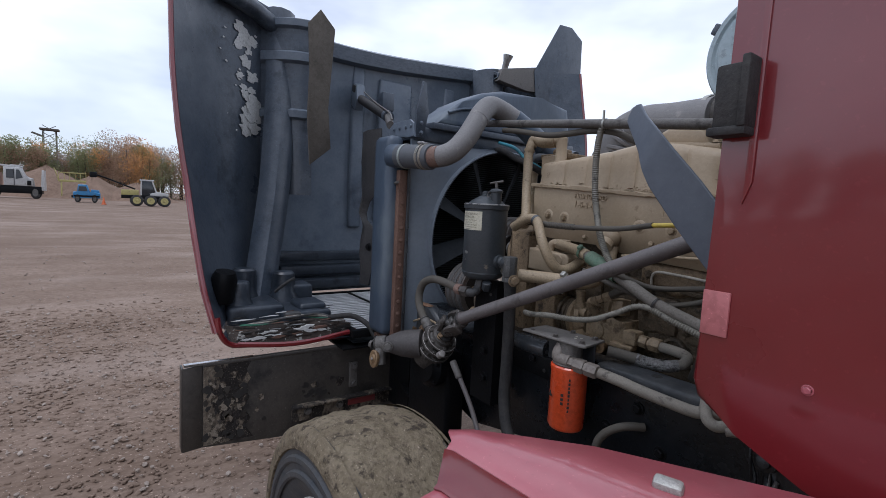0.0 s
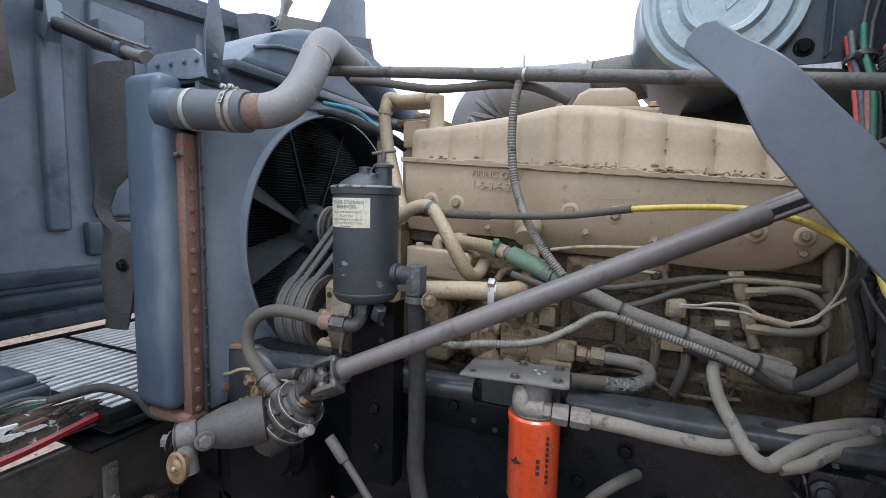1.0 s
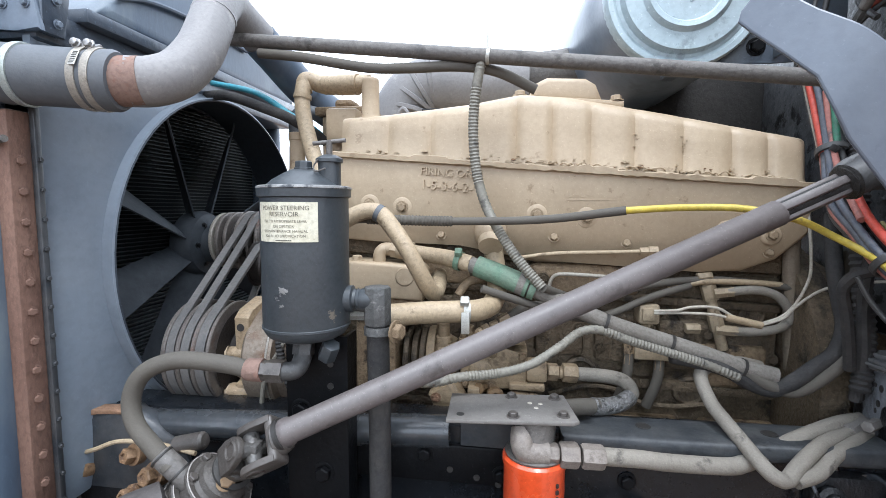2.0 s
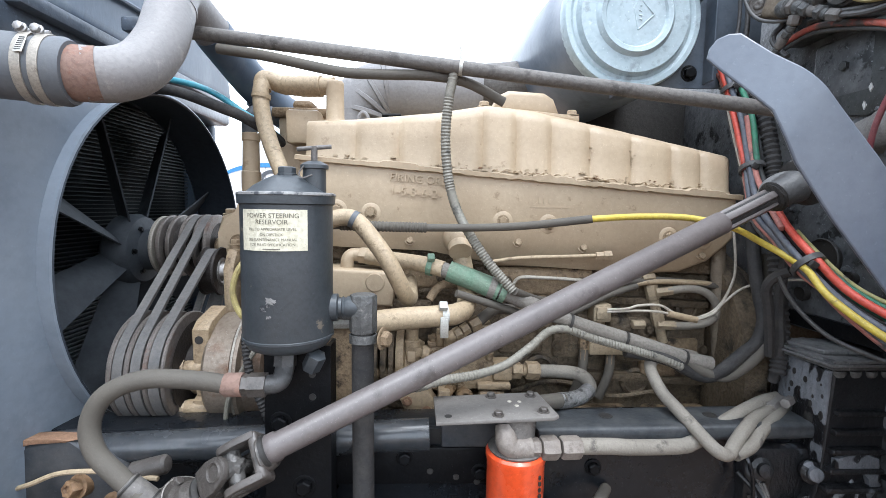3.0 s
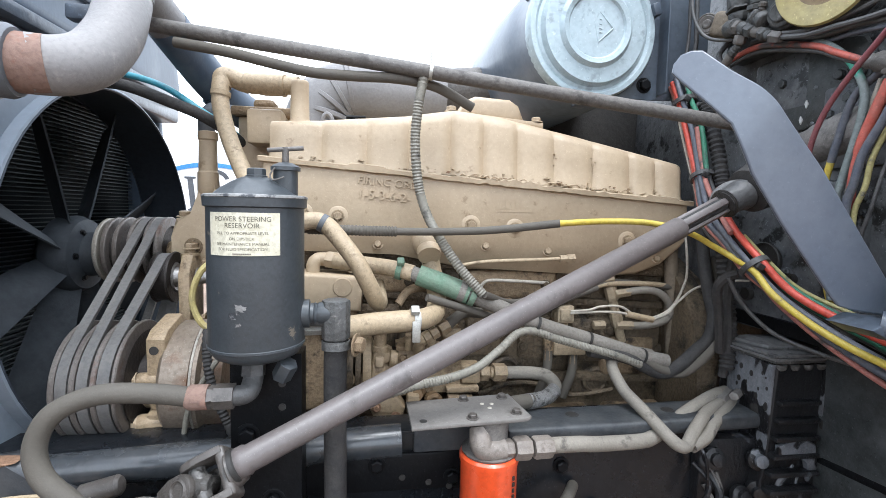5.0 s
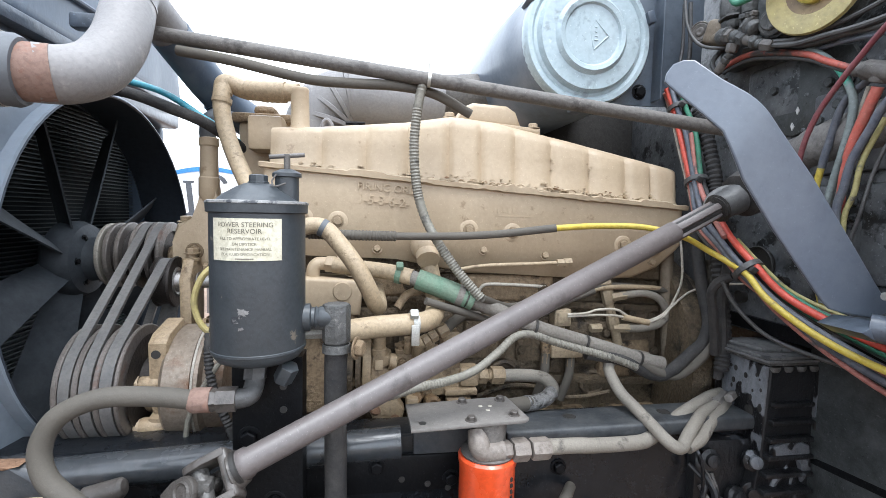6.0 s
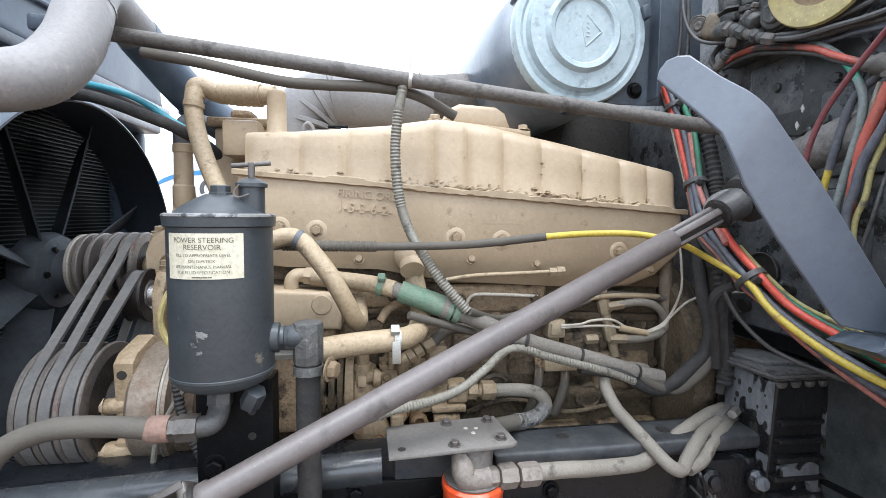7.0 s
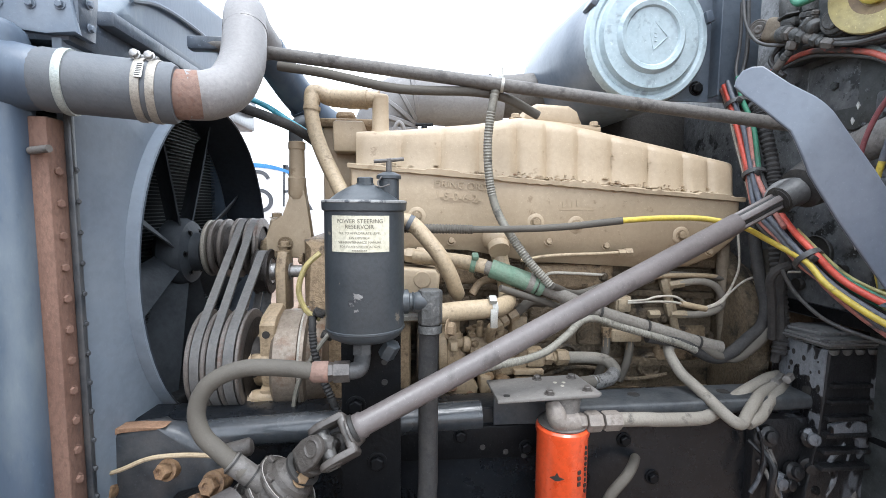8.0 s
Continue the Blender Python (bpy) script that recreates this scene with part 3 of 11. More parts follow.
def box(bm, c, s, rot=None, bev=0.0, seg=2):
    r = bmesh.ops.create_cube(bm, size=1.0)
    vs = r["verts"]
    m = Matrix.Translation(c) @ (rot if rot else Matrix.Identity(4)) @ Matrix.Diagonal((*s, 1))
    bmesh.ops.transform(bm, matrix=m, verts=vs)
    if bev:
        es = list({e for v in vs for e in v.link_edges})
        bmesh.ops.bevel(bm, geom=es, offset=bev, segments=seg, affect="EDGES", profile=0.5)
    return bm


def span(bm, a, b, bev=0.0, seg=2):
    """A box from corner a to corner b."""
    a, b = Vector(a), Vector(b)
    return box(bm, (a + b) / 2, [abs(v) for v in (b - a)], bev=bev, seg=seg)


def lathe(bm, origin, axis, profile, n=28, up=None, caps=True):
    """Turns (distance along the axis, radius) rows round an axis."""
    m = Matrix.Translation(origin) @ basis(axis, up)
    rings = []
    for d, r in profile:
        rings.append([bm.verts.new(m @ Vector((r * math.cos(2 * math.pi * i / n), r * math.sin(2 * math.pi * i / n), d))) for i in range(n)])
    for a, b in zip(rings, rings[1:]):
        for i in range(n):
            bm.faces.new((a[i], a[(i + 1) % n], b[(i + 1) % n], b[i]))
    if caps:
        bm.faces.new(rings[0][::-1])
        bm.faces.new(rings[-1])
    return bm


def cyl(bm, p0, p1, r0, r1=None, n=20, bev=0.0):
    p0, p1 = Vector(p0), Vector(p1)
    d = (p1 - p0).length
    r1 = r0 if r1 is None else r1
    if bev:
        prof = [(0, r0 - bev), (bev * 0.3, r0 - bev * 0.3), (bev, r0), (d - bev, r1), (d - bev * 0.3, r1 - bev * 0.3), (d, r1 - bev)]
    else:
        prof = [(0, r0), (d, r1)]
    return lathe(bm, p0, p1 - p0, prof, n)


def spline(pts, res=8):
    pts = [Vector(p) for p in pts]
    if len(pts) < 3:
        return pts
    out = []
    ext = [2 * pts[0] - pts[1]] + pts + [2 * pts[-1] - pts[-2]]
    for i in range(1, len(ext) - 2):
        a, b, c, d = ext[i - 1:i + 3]
        for k in range(res):
            t = k / res
            out.append(0.5 * ((2 * b) + (c - a) * t + (2 * a - 5 * b + 4 * c - d) * t * t + (3 * b - a - 3 * c + d) * t ** 3))
    out.append(pts[-1])
    return out


def tube(bm, pts, r, n=12, res=8, ribs=0.0, pitch=0.006, flat=False):
    """A round hose or pipe along a smooth line; ribs makes it corrugated."""
    line = [Vector(p) for p in pts] if flat else spline(pts, res)
    if ribs:
        dense = [line[0]]
        for a, b in zip(line, line[1:]):
            k = max(1, int((b - a).length / (pitch / 2)))
            dense += [a.lerp(b, (j + 1) / k) for j in range(k)]
        line = dense
    rings = []
    t0 = (line[1] - line[0]).normalized()
    u = t0.orthogonal().normalized()
    for i, p in enumerate(line):
        t = (line[min(i + 1, len(line) - 1)] - line[max(i - 1, 0)]).normalized()
        u = (u - t * u.dot(t)).normalized()
        w = t.cross(u)
        rad = r[min(int(i / (len(line) - 1) * (len(r) - 1)), len(r) - 1)] if isinstance(r, (list, tuple)) else r
        if ribs:
            rad += ribs if i % 2 else 0.0
        rings.append([bm.verts.new(p + rad * (math.cos(2 * math.pi * k / n) * u + math.sin(2 * math.pi * k / n) * w)) for k in range(n)])
    for a, b in zip(rings, rings[1:]):
        for k in range(n):
            bm.faces.new((a[k], a[(k + 1) % n], b[(k + 1) % n], b[k]))
    bm.faces.new(rings[0][::-1])
    bm.faces.new(rings[-1])
    return bm


def prism(bm, outline, m, depth, bev=0.0, seg=2):
    """A flat outline (u, v) in the plane of m, thickened by depth along m's z."""
    a = [bm.verts.new(m @ Vector((u, v, 0))) for u, v in outline]
    b = [bm.verts.new(m @ Vector((u, v, depth))) for u, v in outline]
    k = len(outline)
    fs = [bm.faces.new(a[::-1]), bm.faces.new(b)]
    for i in range(k):
        fs.append(bm.faces.new((a[i], a[(i + 1) % k], b[(i + 1) % k], b[i])))
    if bev:
        es = list({e for f in fs[:2] for e in f.edges})
        bmesh.ops.bevel(bm, geom=es, offset=bev, segments=seg, affect="EDGES", profile=0.5)
    return bm


# planes for prisms: XZ looks along +y (depth goes away from the camera's side), YZ looks along +x
def plane_xz(y):
    return Matrix(((1, 0, 0, 0), (0, 0, 1, y), (0, 1, 0, 0), (0, 0, 0, 1)))


def plane_yz(x):
    return Matrix(((0, 0, 1, x), (1, 0, 0, 0), (0, 1, 0, 0), (0, 0, 0, 1)))


def sheet(bm, rows, thick=0.0):
    """A skin over a grid of points."""
    g = [[bm.verts.new(p) for p in row] for row in rows]
    fs = []
    for a, b in zip(g, g[1:]):
        for i in range(len(a) - 1):
            fs.append(bm.faces.new((a[i], a[i + 1], b[i + 1], b[i])))
    if thick:
        bmesh.ops.recalc_face_normals(bm, faces=fs)
        bmesh.ops.solidify(bm, geom=fs, thickness=thick)
    return bm


_bolt = bmesh.new()
lathe(_bolt, (0, 0, 0), (0, 0, 1), [(0, 1.5), (0.16, 1.5), (0.2, 1.4), (0.2, 1.06)], 14, caps=False)
lathe(_bolt, (0, 0, 0.2), (0, 0, 1), [(0, 1.06), (0.75, 1.06), (0.9, 0.85)], 6)
BOLT = {}
_bolt_src = bpy.data.meshes.new("bolt")
_bolt.to_mesh(_bolt_src)
_bolt.free()


def bolt(parent, p, n, r, material, label=""):
    """A hex bolt with its washer: r is the head's half width."""
    if material not in BOLT:
        me = _bolt_src.copy()
        me.materials.append(M[material])
        BOLT[material] = me
    ob = new("bolt", BOLT[material])
    ob.parent = parent
    ob.matrix_basis = Matrix.Translation(Vector(p) - root_loc(parent)) @ basis(n) @ Matrix.Diagonal((r, r, r, 1))
    if label:
        ob["label"] = label
    return ob


def text_mesh(body, size, extrude, align="CENTER"):
    cu = bpy.data.curves.new("lettering", "FONT")
    cu.body, cu.size, cu.extrude, cu.align_x = body, size, extrude, align
    tmp = bpy.data.objects.new("lettering_tmp", cu)
    scene.collection.objects.link(tmp)
    dg = bpy.context.evaluated_depsgraph_get()
    me = bpy.data.meshes.new_from_object(tmp.evaluated_get(dg))
    bpy.data.objects.remove(tmp)
    bpy.data.curves.remove(cu)
    bm = bmesh.new()
    bm.from_mesh(me)
    bpy.data.meshes.remove(me)
    return bm


# ================= ground =================
def build_ground():
    bm = bmesh.new()
    rows = []
    cuts = [-1500, -600, -250, -120, -70, -45, -30, -20, -14] + [-10 + 0.5 * i for i in range(29)] + [6, 9, 14, 25, 60, 150, 500, 1500]
    for x in cuts:
        row = []
        for y in cuts:
            amp = 0.02 if abs(x) < 12 and abs(y) < 12 else 0.05
            row.append(Vector((x, y, amp * noise.noise((x * 0.35, y * 0.35, 3.1)) + 0.012 * noise.noise((x * 1.7, y * 1.7, 8.0)) - 0.012)))
        rows.append(row)
    sheet(bm, rows)
    solid("ground", bm, M["ground"], "reddish-brown dirt yard with scattered gravel and tyre tracks", "ground", "structure")
    rnd = random.Random(4)
    ico = bmesh.new()
    bmesh.ops.create_icosphere(ico, subdivisions=1, radius=1.0)
    STONE_V = [v.co.copy() for v in ico.verts]
    STONE_F = [[v.index for v in f.verts] for f in ico.faces]
    ico.free()
    verts, faces = [], []
    for i in range(9000):
        near = i < 7000
        x = rnd.uniform(-7.5, -0.5) if near else rnd.uniform(-16, -6)
        y = rnd.uniform(-2.6, 3.6) if near else rnd.uniform(-7, 5)
        s = rnd.choice((0.004, 0.005, 0.006, 0.007, 0.008, 0.010, 0.012, 0.017)) * (0.85 if near else 1.1)
        m = Matrix.Translation((x, y, s * 0.02)) @ Euler((rnd.uniform(-0.4, 0.4), rnd.uniform(-0.4, 0.4), rnd.random() * 6)).to_matrix().to_4x4() @ Matrix.Diagonal((s * rnd.uniform(0.8, 1.6), s * rnd.uniform(0.7, 1.2), s * rnd.uniform(0.3, 0.6), 1))
        base = len(verts)
        verts += [m @ v for v in STONE_V]
        faces += [[base + k for k in f] for f in STONE_F]
    clod_v, clod_f = [], []
    for i in range(9000):
        d = rnd.random() ** 1.6
        x, y = -0.8 - 7.0 * d + rnd.uniform(-0.6, 0.6), rnd.uniform(-1.6, 1.4) - 1.6 * d * rnd.random()
        s = rnd.choice((0.006, 0.008, 0.010, 0.013, 0.018)) * (0.8 + 0.8 * d)
        m = Matrix.Translation((x, y, -0.012 + 0.02 * noise.noise((x * 0.35, y * 0.35, 3.1)) + 0.012 * noise.noise((x * 1.7, y * 1.7, 8.0)) + s * 0.1)) @ Euler((rnd.uniform(-0.4, 0.4), rnd.uniform(-0.4, 0.4), rnd.random() * 6)).to_matrix().to_4x4() @ Matrix.Diagonal((s * rnd.uniform(0.8, 1.8), s * rnd.uniform(0.7, 1.3), s * rnd.uniform(0.35, 0.7), 1))
        base = len(clod_v)
        clod_v += [m @ v for v in STONE_V]
        clod_f += [[base + k for k in f] for f in STONE_F]
    cm = bpy.data.meshes.new("dirt_crumbs")
    cm.from_pydata(clod_v, [], clod_f)
    cm.materials.append(M["ground"])
    tagged(new("dirt_crumbs", cm), "small reddish-brown lumps of dirt on the yard", "dirt", "", "stuff")
    me = bpy.data.meshes.new("gravel")
    me.from_pydata(verts, [], faces)
    me.materials.append(M["stone"])
    tagged(new("gravel", me), "loose grey-brown gravel stones on the dirt yard", "gravel", "", "stuff")


build_ground()


# ================= the lorry's frame =================
def rail_z(x):
    return 1.146 + 0.010 * (x + 1.5)


def build_frame():
    fr = thing("chassis", (-1.0, 1.77, 0.9), "black steel truck frame with rails and crossmembers", "frame")
    for name, y0, y1 in (("near_rail", 1.372, 1.45), ("far_rail", 2.12, 2.20)):
        bm = bmesh.new()
        y_web = y0 if name == "near_rail" else y1
        out = [(-2.12, rail_z(-2.12)), (1.8, rail_z(1.8)), (1.8, rail_z(1.8) - 0.26), (-0.9, rail_z(-0.9) - 0.30), (-1.3, rail_z(-1.3) - 0.33), (-1.6, rail_z(-1.6) - 0.395), (-1.85, rail_z(-1.85) - 0.33), (-2.12, rail_z(-2.12) - 0.19)]
        prism(bm, out, plane_xz(y_web - 0.004), 0.009, 0.002)
        top = [(-2.12, rail_z(-2.12)), (1.8, rail_z(1.8)), (1.8, rail_z(1.8) - 0.012), (-2.12, rail_z(-2.12) - 0.012)]
        prism(bm, [(u, v + 0.004) for u, v in top], plane_xz(y0), y1 - y0, 0.004)
        bot = [(-0.9, rail_z(-0.9) - 0.292), (1.8, rail_z(1.8) - 0.252), (1.8, rail_z(1.8) - 0.262), (-0.9, rail_z(-0.9) - 0.304)]
        prism(bm, bot, plane_xz(y0), y1 - y0, 0.002)
        rail = part("rail", bm, M["black_gloss"], fr, "glossy black channel rail with drilled web")
    bm = bmesh.new()
    span(bm, (-2.08, 1.42, 1.0), (-1.98, 2.12, 1.1), 0.01)
    part("crossmember", bm, M["black"], fr)
    bm = bmesh.new()
    span(bm, (-0.45, 1.42, 0.9), (-0.35, 2.12, 1.15), 0.01)
    part("crossmember", bm, M["black"], fr)
    # small drilled strap and bolts on the near rail
    bm = bmesh.new()
    span(bm, (-1.52, 1.352, 1.045), (-1.10, 1.364, 1.118), 0.004)
    part("strap_plate", bm, M["black"], fr)
    for x, z in ((-1.487, 1.098), (-1.298, 1.100), (-1.155, 1.07), (-1.02, 0.985), (-0.93, 1.07), (-0.86, 0.98)):
        bolt(fr, (x, 1.352 if x < -1.1 else 1.366, z), (0, -1, 0), 0.011, "black")
    for x, z in ((-1.25, 1.072), (-1.2, 1.06), (-1.16, 1.05)):
        bm = bmesh.new()
        cyl(bm, (x, 1.3525, z), (x, 1.3505, z), 0.006, n=10)
        part("hole_rim", bm, M["ink"], fr)
    # rounded tube along the top of the rail, in front of the engine
    bm = bmesh.new()
    tube(bm, [(-1.97, 1.363, 1.106), (-1.55, 1.368, 1.124), (-1.252, 1.370, 1.136)], 0.031, 16, flat=True)
    part("pipe", bm, M["pipe_gloss"], fr)
    bm = bmesh.new()
    prism(bm, [(-1.05, 1.161), (-0.42, 1.172), (-0.42, 1.140), (-1.05, 1.126)], plane_xz(1.338), 0.095, 0.012, 3)
    part("rail_top", bm, M["flange_blue"], fr, "dusty blue-black rail top")
    for x_, y_ in ((-0.69, 1.385), (-0.90, 1.39)):
        bm = bmesh.new()
        lathe(bm, (x_, y_, 1.1612 + 0.0175 * (x_ + 1.05)), (-0.0175, 0, 1), [(-0.012, 0.008), (0.0002, 0.009), (0.0012, 0.012), (0.0005, 0.014)], 16)
        part("slot_hole", bm, M["ink"], fr)
    # front horn of the rail with its rusted corner, and the gusset round the steering box
    bm = bmesh.new()
    prism(bm, [(-2.035, 1.075), (-2.02, 1.125), (-1.995, 1.148), (-1.90, 1.151), (-1.86, 1.146), (-1.80, 1.10), (-1.76, 0.95), (-1.92, 0.93), (-2.08, 0.93), (-2.06, 1.08)], plane_xz(1.322), 0.050, 0.020, 4)
    part("gusset", bm, M["navy"], fr, "dusty slate gusset plate")
    bm = bmesh.new()
    prism(bm, [(-2.026, 1.122), (-2.012, 1.142), (-1.994, 1.1505), (-1.93, 1.1530), (-1.88, 1.1515), (-1.90, 1.146), (-1.96, 1.143), (-2.0, 1.134)], plane_xz(1.3205), 0.030, 0.002)
    part("rust_patch", bm, M["rust_bright"], fr, "orange-brown rusted gusset corner")
    bm = bmesh.new()
    prism(bm, [(-2.075, 1.04), (-2.07, 1.078), (-2.03, 1.082), (-2.03, 1.05)], plane_xz(1.319), 0.030, 0.004)
    part("rust_edge", bm, M["rust"], fr, "rusted gusset foot")
    return fr


build_frame()


def build_axle():
    ax = thing("front_axle", (-1.37, 1.77, 0.5), "black forged front axle beam with leaf springs", "axle")
    bm = bmesh.new()
    tube(bm, [(-1.37, 0.9, 0.5), (-1.37, 1.15, 0.47), (-1.37, 1.35, 0.40), (-1.37, 1.77, 0.38), (-1.37, 2.2, 0.40), (-1.37, 2.64, 0.5)], 0.06, 12)
    part("beam", bm, M["black"], ax)
    for y in (1.36, 2.18):
        for k in range(4):
            bm = bmesh.new()
            L = 0.72 - 0.13 * k
            pts = [(-1.37 - L, y, 0.66 - 0.018 * k + 0.10 * L), (-1.37 - L / 2, y, 0.60 - 0.018 * k), (-1.37, y, 0.575 - 0.018 * k), (-1.37 + L / 2, y, 0.60 - 0.018 * k), (-1.37 + L, y, 0.66 - 0.018 * k + 0.10 * L)]
            rows = [[Vector((p.x, y - 0.04, p.z)) for p in spline(pts, 4)], [Vector((p.x, y + 0.04, p.z)) for p in spline(pts, 4)]]
            sheet(bm, rows, 0.014)
            part("leaf", bm, M["black"], ax)
        bm = bmesh.new()
        span(bm, (-1.44, y - 0.05, 0.44), (-1.30, y + 0.05, 0.52), 0.01)
        part("spring_clamp", bm, M["black"], ax)
    bm = bmesh.new()
    span(bm, (-2.02, 1.32, 0.62), (-1.9, 1.42, 1.0), 0.015)
    part("spring_hanger", bm, M["black"], ax)
    bm = bmesh.new()
    tube(bm, [(-1.525, 1.20, 1.03), (-1.42, 1.21, 0.89), (-1.30, 1.18, 0.74), (-1.24, 1.16, 0.62)], 0.0085, 10)
    part("drag_link", bm, M["shaft"], ax, "dusty steel drag link rod")
    bm = bmesh.new()
    cyl(bm, (-1.535, 1.199, 1.040), (-1.495, 1.202, 0.990), 0.0120, n=16, bev=0.004)
    part("rod_end", bm, M["bracket"], ax)


build_axle()


# ================= wheel =================
def build_wheel():
    w = thing("tyre_assembly", (-1.34, 0.80, 0.0), "front truck wheel, dusty black sidewall, tread caked with dried mud", "wheel")
    c = V(-1.335, 0.805, 0.49)
    prof = [(-0.13, 0.29), (-0.155, 0.33), (-0.165, 0.38), (-0.162, 0.43), (-0.15, 0.462), (-0.135, 0.482)]
    bm = bmesh.new()
    full = prof + [(-p[0], p[1]) for p in prof[::-1]]
    lathe(bm, c, (0, 1, 0), full, 64, caps=False)
    for r in (0.36, 0.40):
        lathe(bm, c, (0, 1, 0), [(-0.166, r - 0.012), (-0.171, r - 0.006), (-0.171, r + 0.006), (-0.162, r + 0.012)], 64, caps=False)
    tyre = part("tyre", bm, M["tyre"], w)
    bm = bmesh.new()
    n, rows = 120, []
    for i in range(n + 1):
        a = 2 * math.pi * i / n
        row = []
        for k in range(15):
            y = -0.148 + 0.296 * k / 14
            edge = abs(k - 7) / 7
            p = V(math.cos(a), y * 4, math.sin(a))
            r = 0.497 - 0.018 * edge ** 4 + 0.007 * noise.noise(p * 5.1) + 0.005 * noise.noise(p * 17.0)
            if k % 4 == 0:
                r -= 0.006
            row.append(V(c.x + r * math.cos(a), c.y + y, c.z + r * math.sin(a)))
        rows.append(row)
    sheet(bm, rows)
    bmesh.ops.remove_doubles(bm, verts=bm.verts, dist=0.0005)
    for sg in (-1, 1):
        lathe(bm, c, (0, sg, 0), [(0.160, 0.425), (0.169, 0.428), (0.170, 0.445), (0.164, 0.468), (0.150, 0.486), (0.140, 0.488)], 64, caps=False)
    part("tread", bm, M["mud"], tyre, "tread caked in dried yellow-brown mud", angle=60)
    bm = bmesh.new()
    lathe(bm, c, (0, 1, 0), [(-0.13, 0.295), (-0.135, 0.27), (-0.10, 0.255), (-0.05, 0.25), (-0.03, 0.12), (-0.06, 0.10), (-0.12, 0.09), (-0.13, 0.05)], 40)
    rim = part("rim", bm, M["rim"], w, "off-white steel disc rim")
    for k in range(10):
        a = 2 * math.pi * k / 10
        bolt(rim, (c.x + 0.16 * math.cos(a), c.y - 0.042, c.z + 0.16 * math.sin(a)), (0, -1, 0), 0.016, "steel")
    far = copy_thing(w, pose(-1.34, 2.74, 0.0, 0, 0, 180))


build_wheel()


# ================= bumper =================
def build_bumper():
    b = thing("front_bumper", (-2.24, 1.77, 0.56), "dark steel truck bumper, flaking and rusty on its back", "bumper")
    bm = bmesh.new()
    prism(bm, [(0.51, 0.912), (3.03, 0.912), (3.03, 0.545), (2.5, 0.52), (1.04, 0.52), (0.51, 0.572)], plane_yz(-2.25), 0.012, 0.003)
    span(bm, (-2.268, 0.52, 0.900), (-2.236, 3.02, 0.914), 0.004)
    part("plate", bm, M["bumper"], b)
    for y0, y1 in ((0.44, 0.51), (3.03, 3.10)):
        bm = bmesh.new()
        prism(bm, [(y0, 0.902), (y1, 0.910), (y1, 0.572), (y0, 0.566)], plane_yz(-2.252), 0.012, 0.003)
        e = y0 if y0 < 1 else y1
        span(bm, (-2.30, e - 0.004, 0.57), (-2.24, e + 0.004, 0.905), 0.002)
        part("end_cap", bm, M["bumper"], b)
    bm = bmesh.new()
    span(bm, (-2.252, 0.445, 0.909), (-2.237, 3.095, 0.918), 0.002)
    part("top_lip", bm, M["bracket"], b, "worn top lip")
    bm = bmesh.new()
    span(bm, (-2.254, 0.443, 0.917), (-2.235, 0.70, 0.921), 0.0015)
    part("bright_lip", bm, M["chrome"], b, "bare bright metal along the lip's end")
    rnd = random.Random(53)
    for k in range(16):
        y_, z_, s_ = 1.00 + rnd.gauss(0, 0.045), 0.735 + rnd.gauss(0, 0.022), rnd.uniform(0.008, 0.022)
        bm = bmesh.new()
        prism(bm, [(y_ + s_ * rnd.uniform(0.5, 1.4) * math.cos(a), z_ + s_ * rnd.uniform(0.4, 1.2) * math.sin(a)) for a in [0.698 * q for q in range(9)]], plane_yz(-2.2385), 0.0012 + 0.0001 * k)
        part("scab", bm, M[("ink", "ink", "bumper_flaked", "ink")[k % 4]], b)
    # black scabs and bare cream spots round the flaked end
    for k in range(46):
        y_, z_, s_ = 0.515 + abs(rnd.gauss(0, 0.11)), rnd.uniform(0.585, 0.895), rnd.uniform(0.006, 0.020)
        bm = bmesh.new()
        prism(bm, [(y_ + s_ * rnd.uniform(0.4, 1.4) * math.cos(a), z_ + s_ * rnd.uniform(0.5, 1.6) * math.sin(a)) for a in [0.698 * q for q in range(9)]], plane_yz(-2.2358), 0.0012 + 0.0001 * (k % 9))
        part("scab", bm, M[("ink", "flake_cream", "bumper", "ink", "flake_cream")[k % 5]], b)
    for y_, z_ in ((1.145, 0.81), (1.145, 0.73), (0.93, 0.64), (1.08, 0.64)):
        bolt(b, (-2.224, y_, z_), (1, 0, 0), 0.012, "bracket")
    bm = bmesh.new()
    prism(bm, [(0.512, 0.90), (0.60, 0.903), (0.69, 0.905), (0.672, 0.87), (0.688, 0.83), (0.664, 0.79), (0.685, 0.75), (0.66, 0.71), (0.69, 0.66), (0.668, 0.63), (0.70, 0.577), (0.60, 0.577), (0.512, 0.578)], plane_yz(-2.2385), 0.003)
    part("flaked_end", bm, M["bumper_flaked"], b, "scabby brown flaking rust sheet")
    bm = bmesh.new()
    span(bm, (-2.238, 0.86, 0.665), (-2.20, 1.35, 0.675), 0.002)
    span(bm, (-2.238, 0.86, 0.60), (-2.225, 1.35, 0.67), 0.002)
    part("stiffener", bm, M["bumper_flaked"], b)
    bm = bmesh.new()
    span(bm, (-2.236, 1.12, 0.625), (-2.222, 1.26, 0.660), 0.002)
    part("red_patch", bm, M["red"], b, "faded red paint patch on the stiffener")
    bm = bmesh.new()
    span(bm, (-2.238, 1.125, 0.71), (-2.225, 1.165, 0.83), 0.005)
    part("bracket", bm, M["bracket"], b)
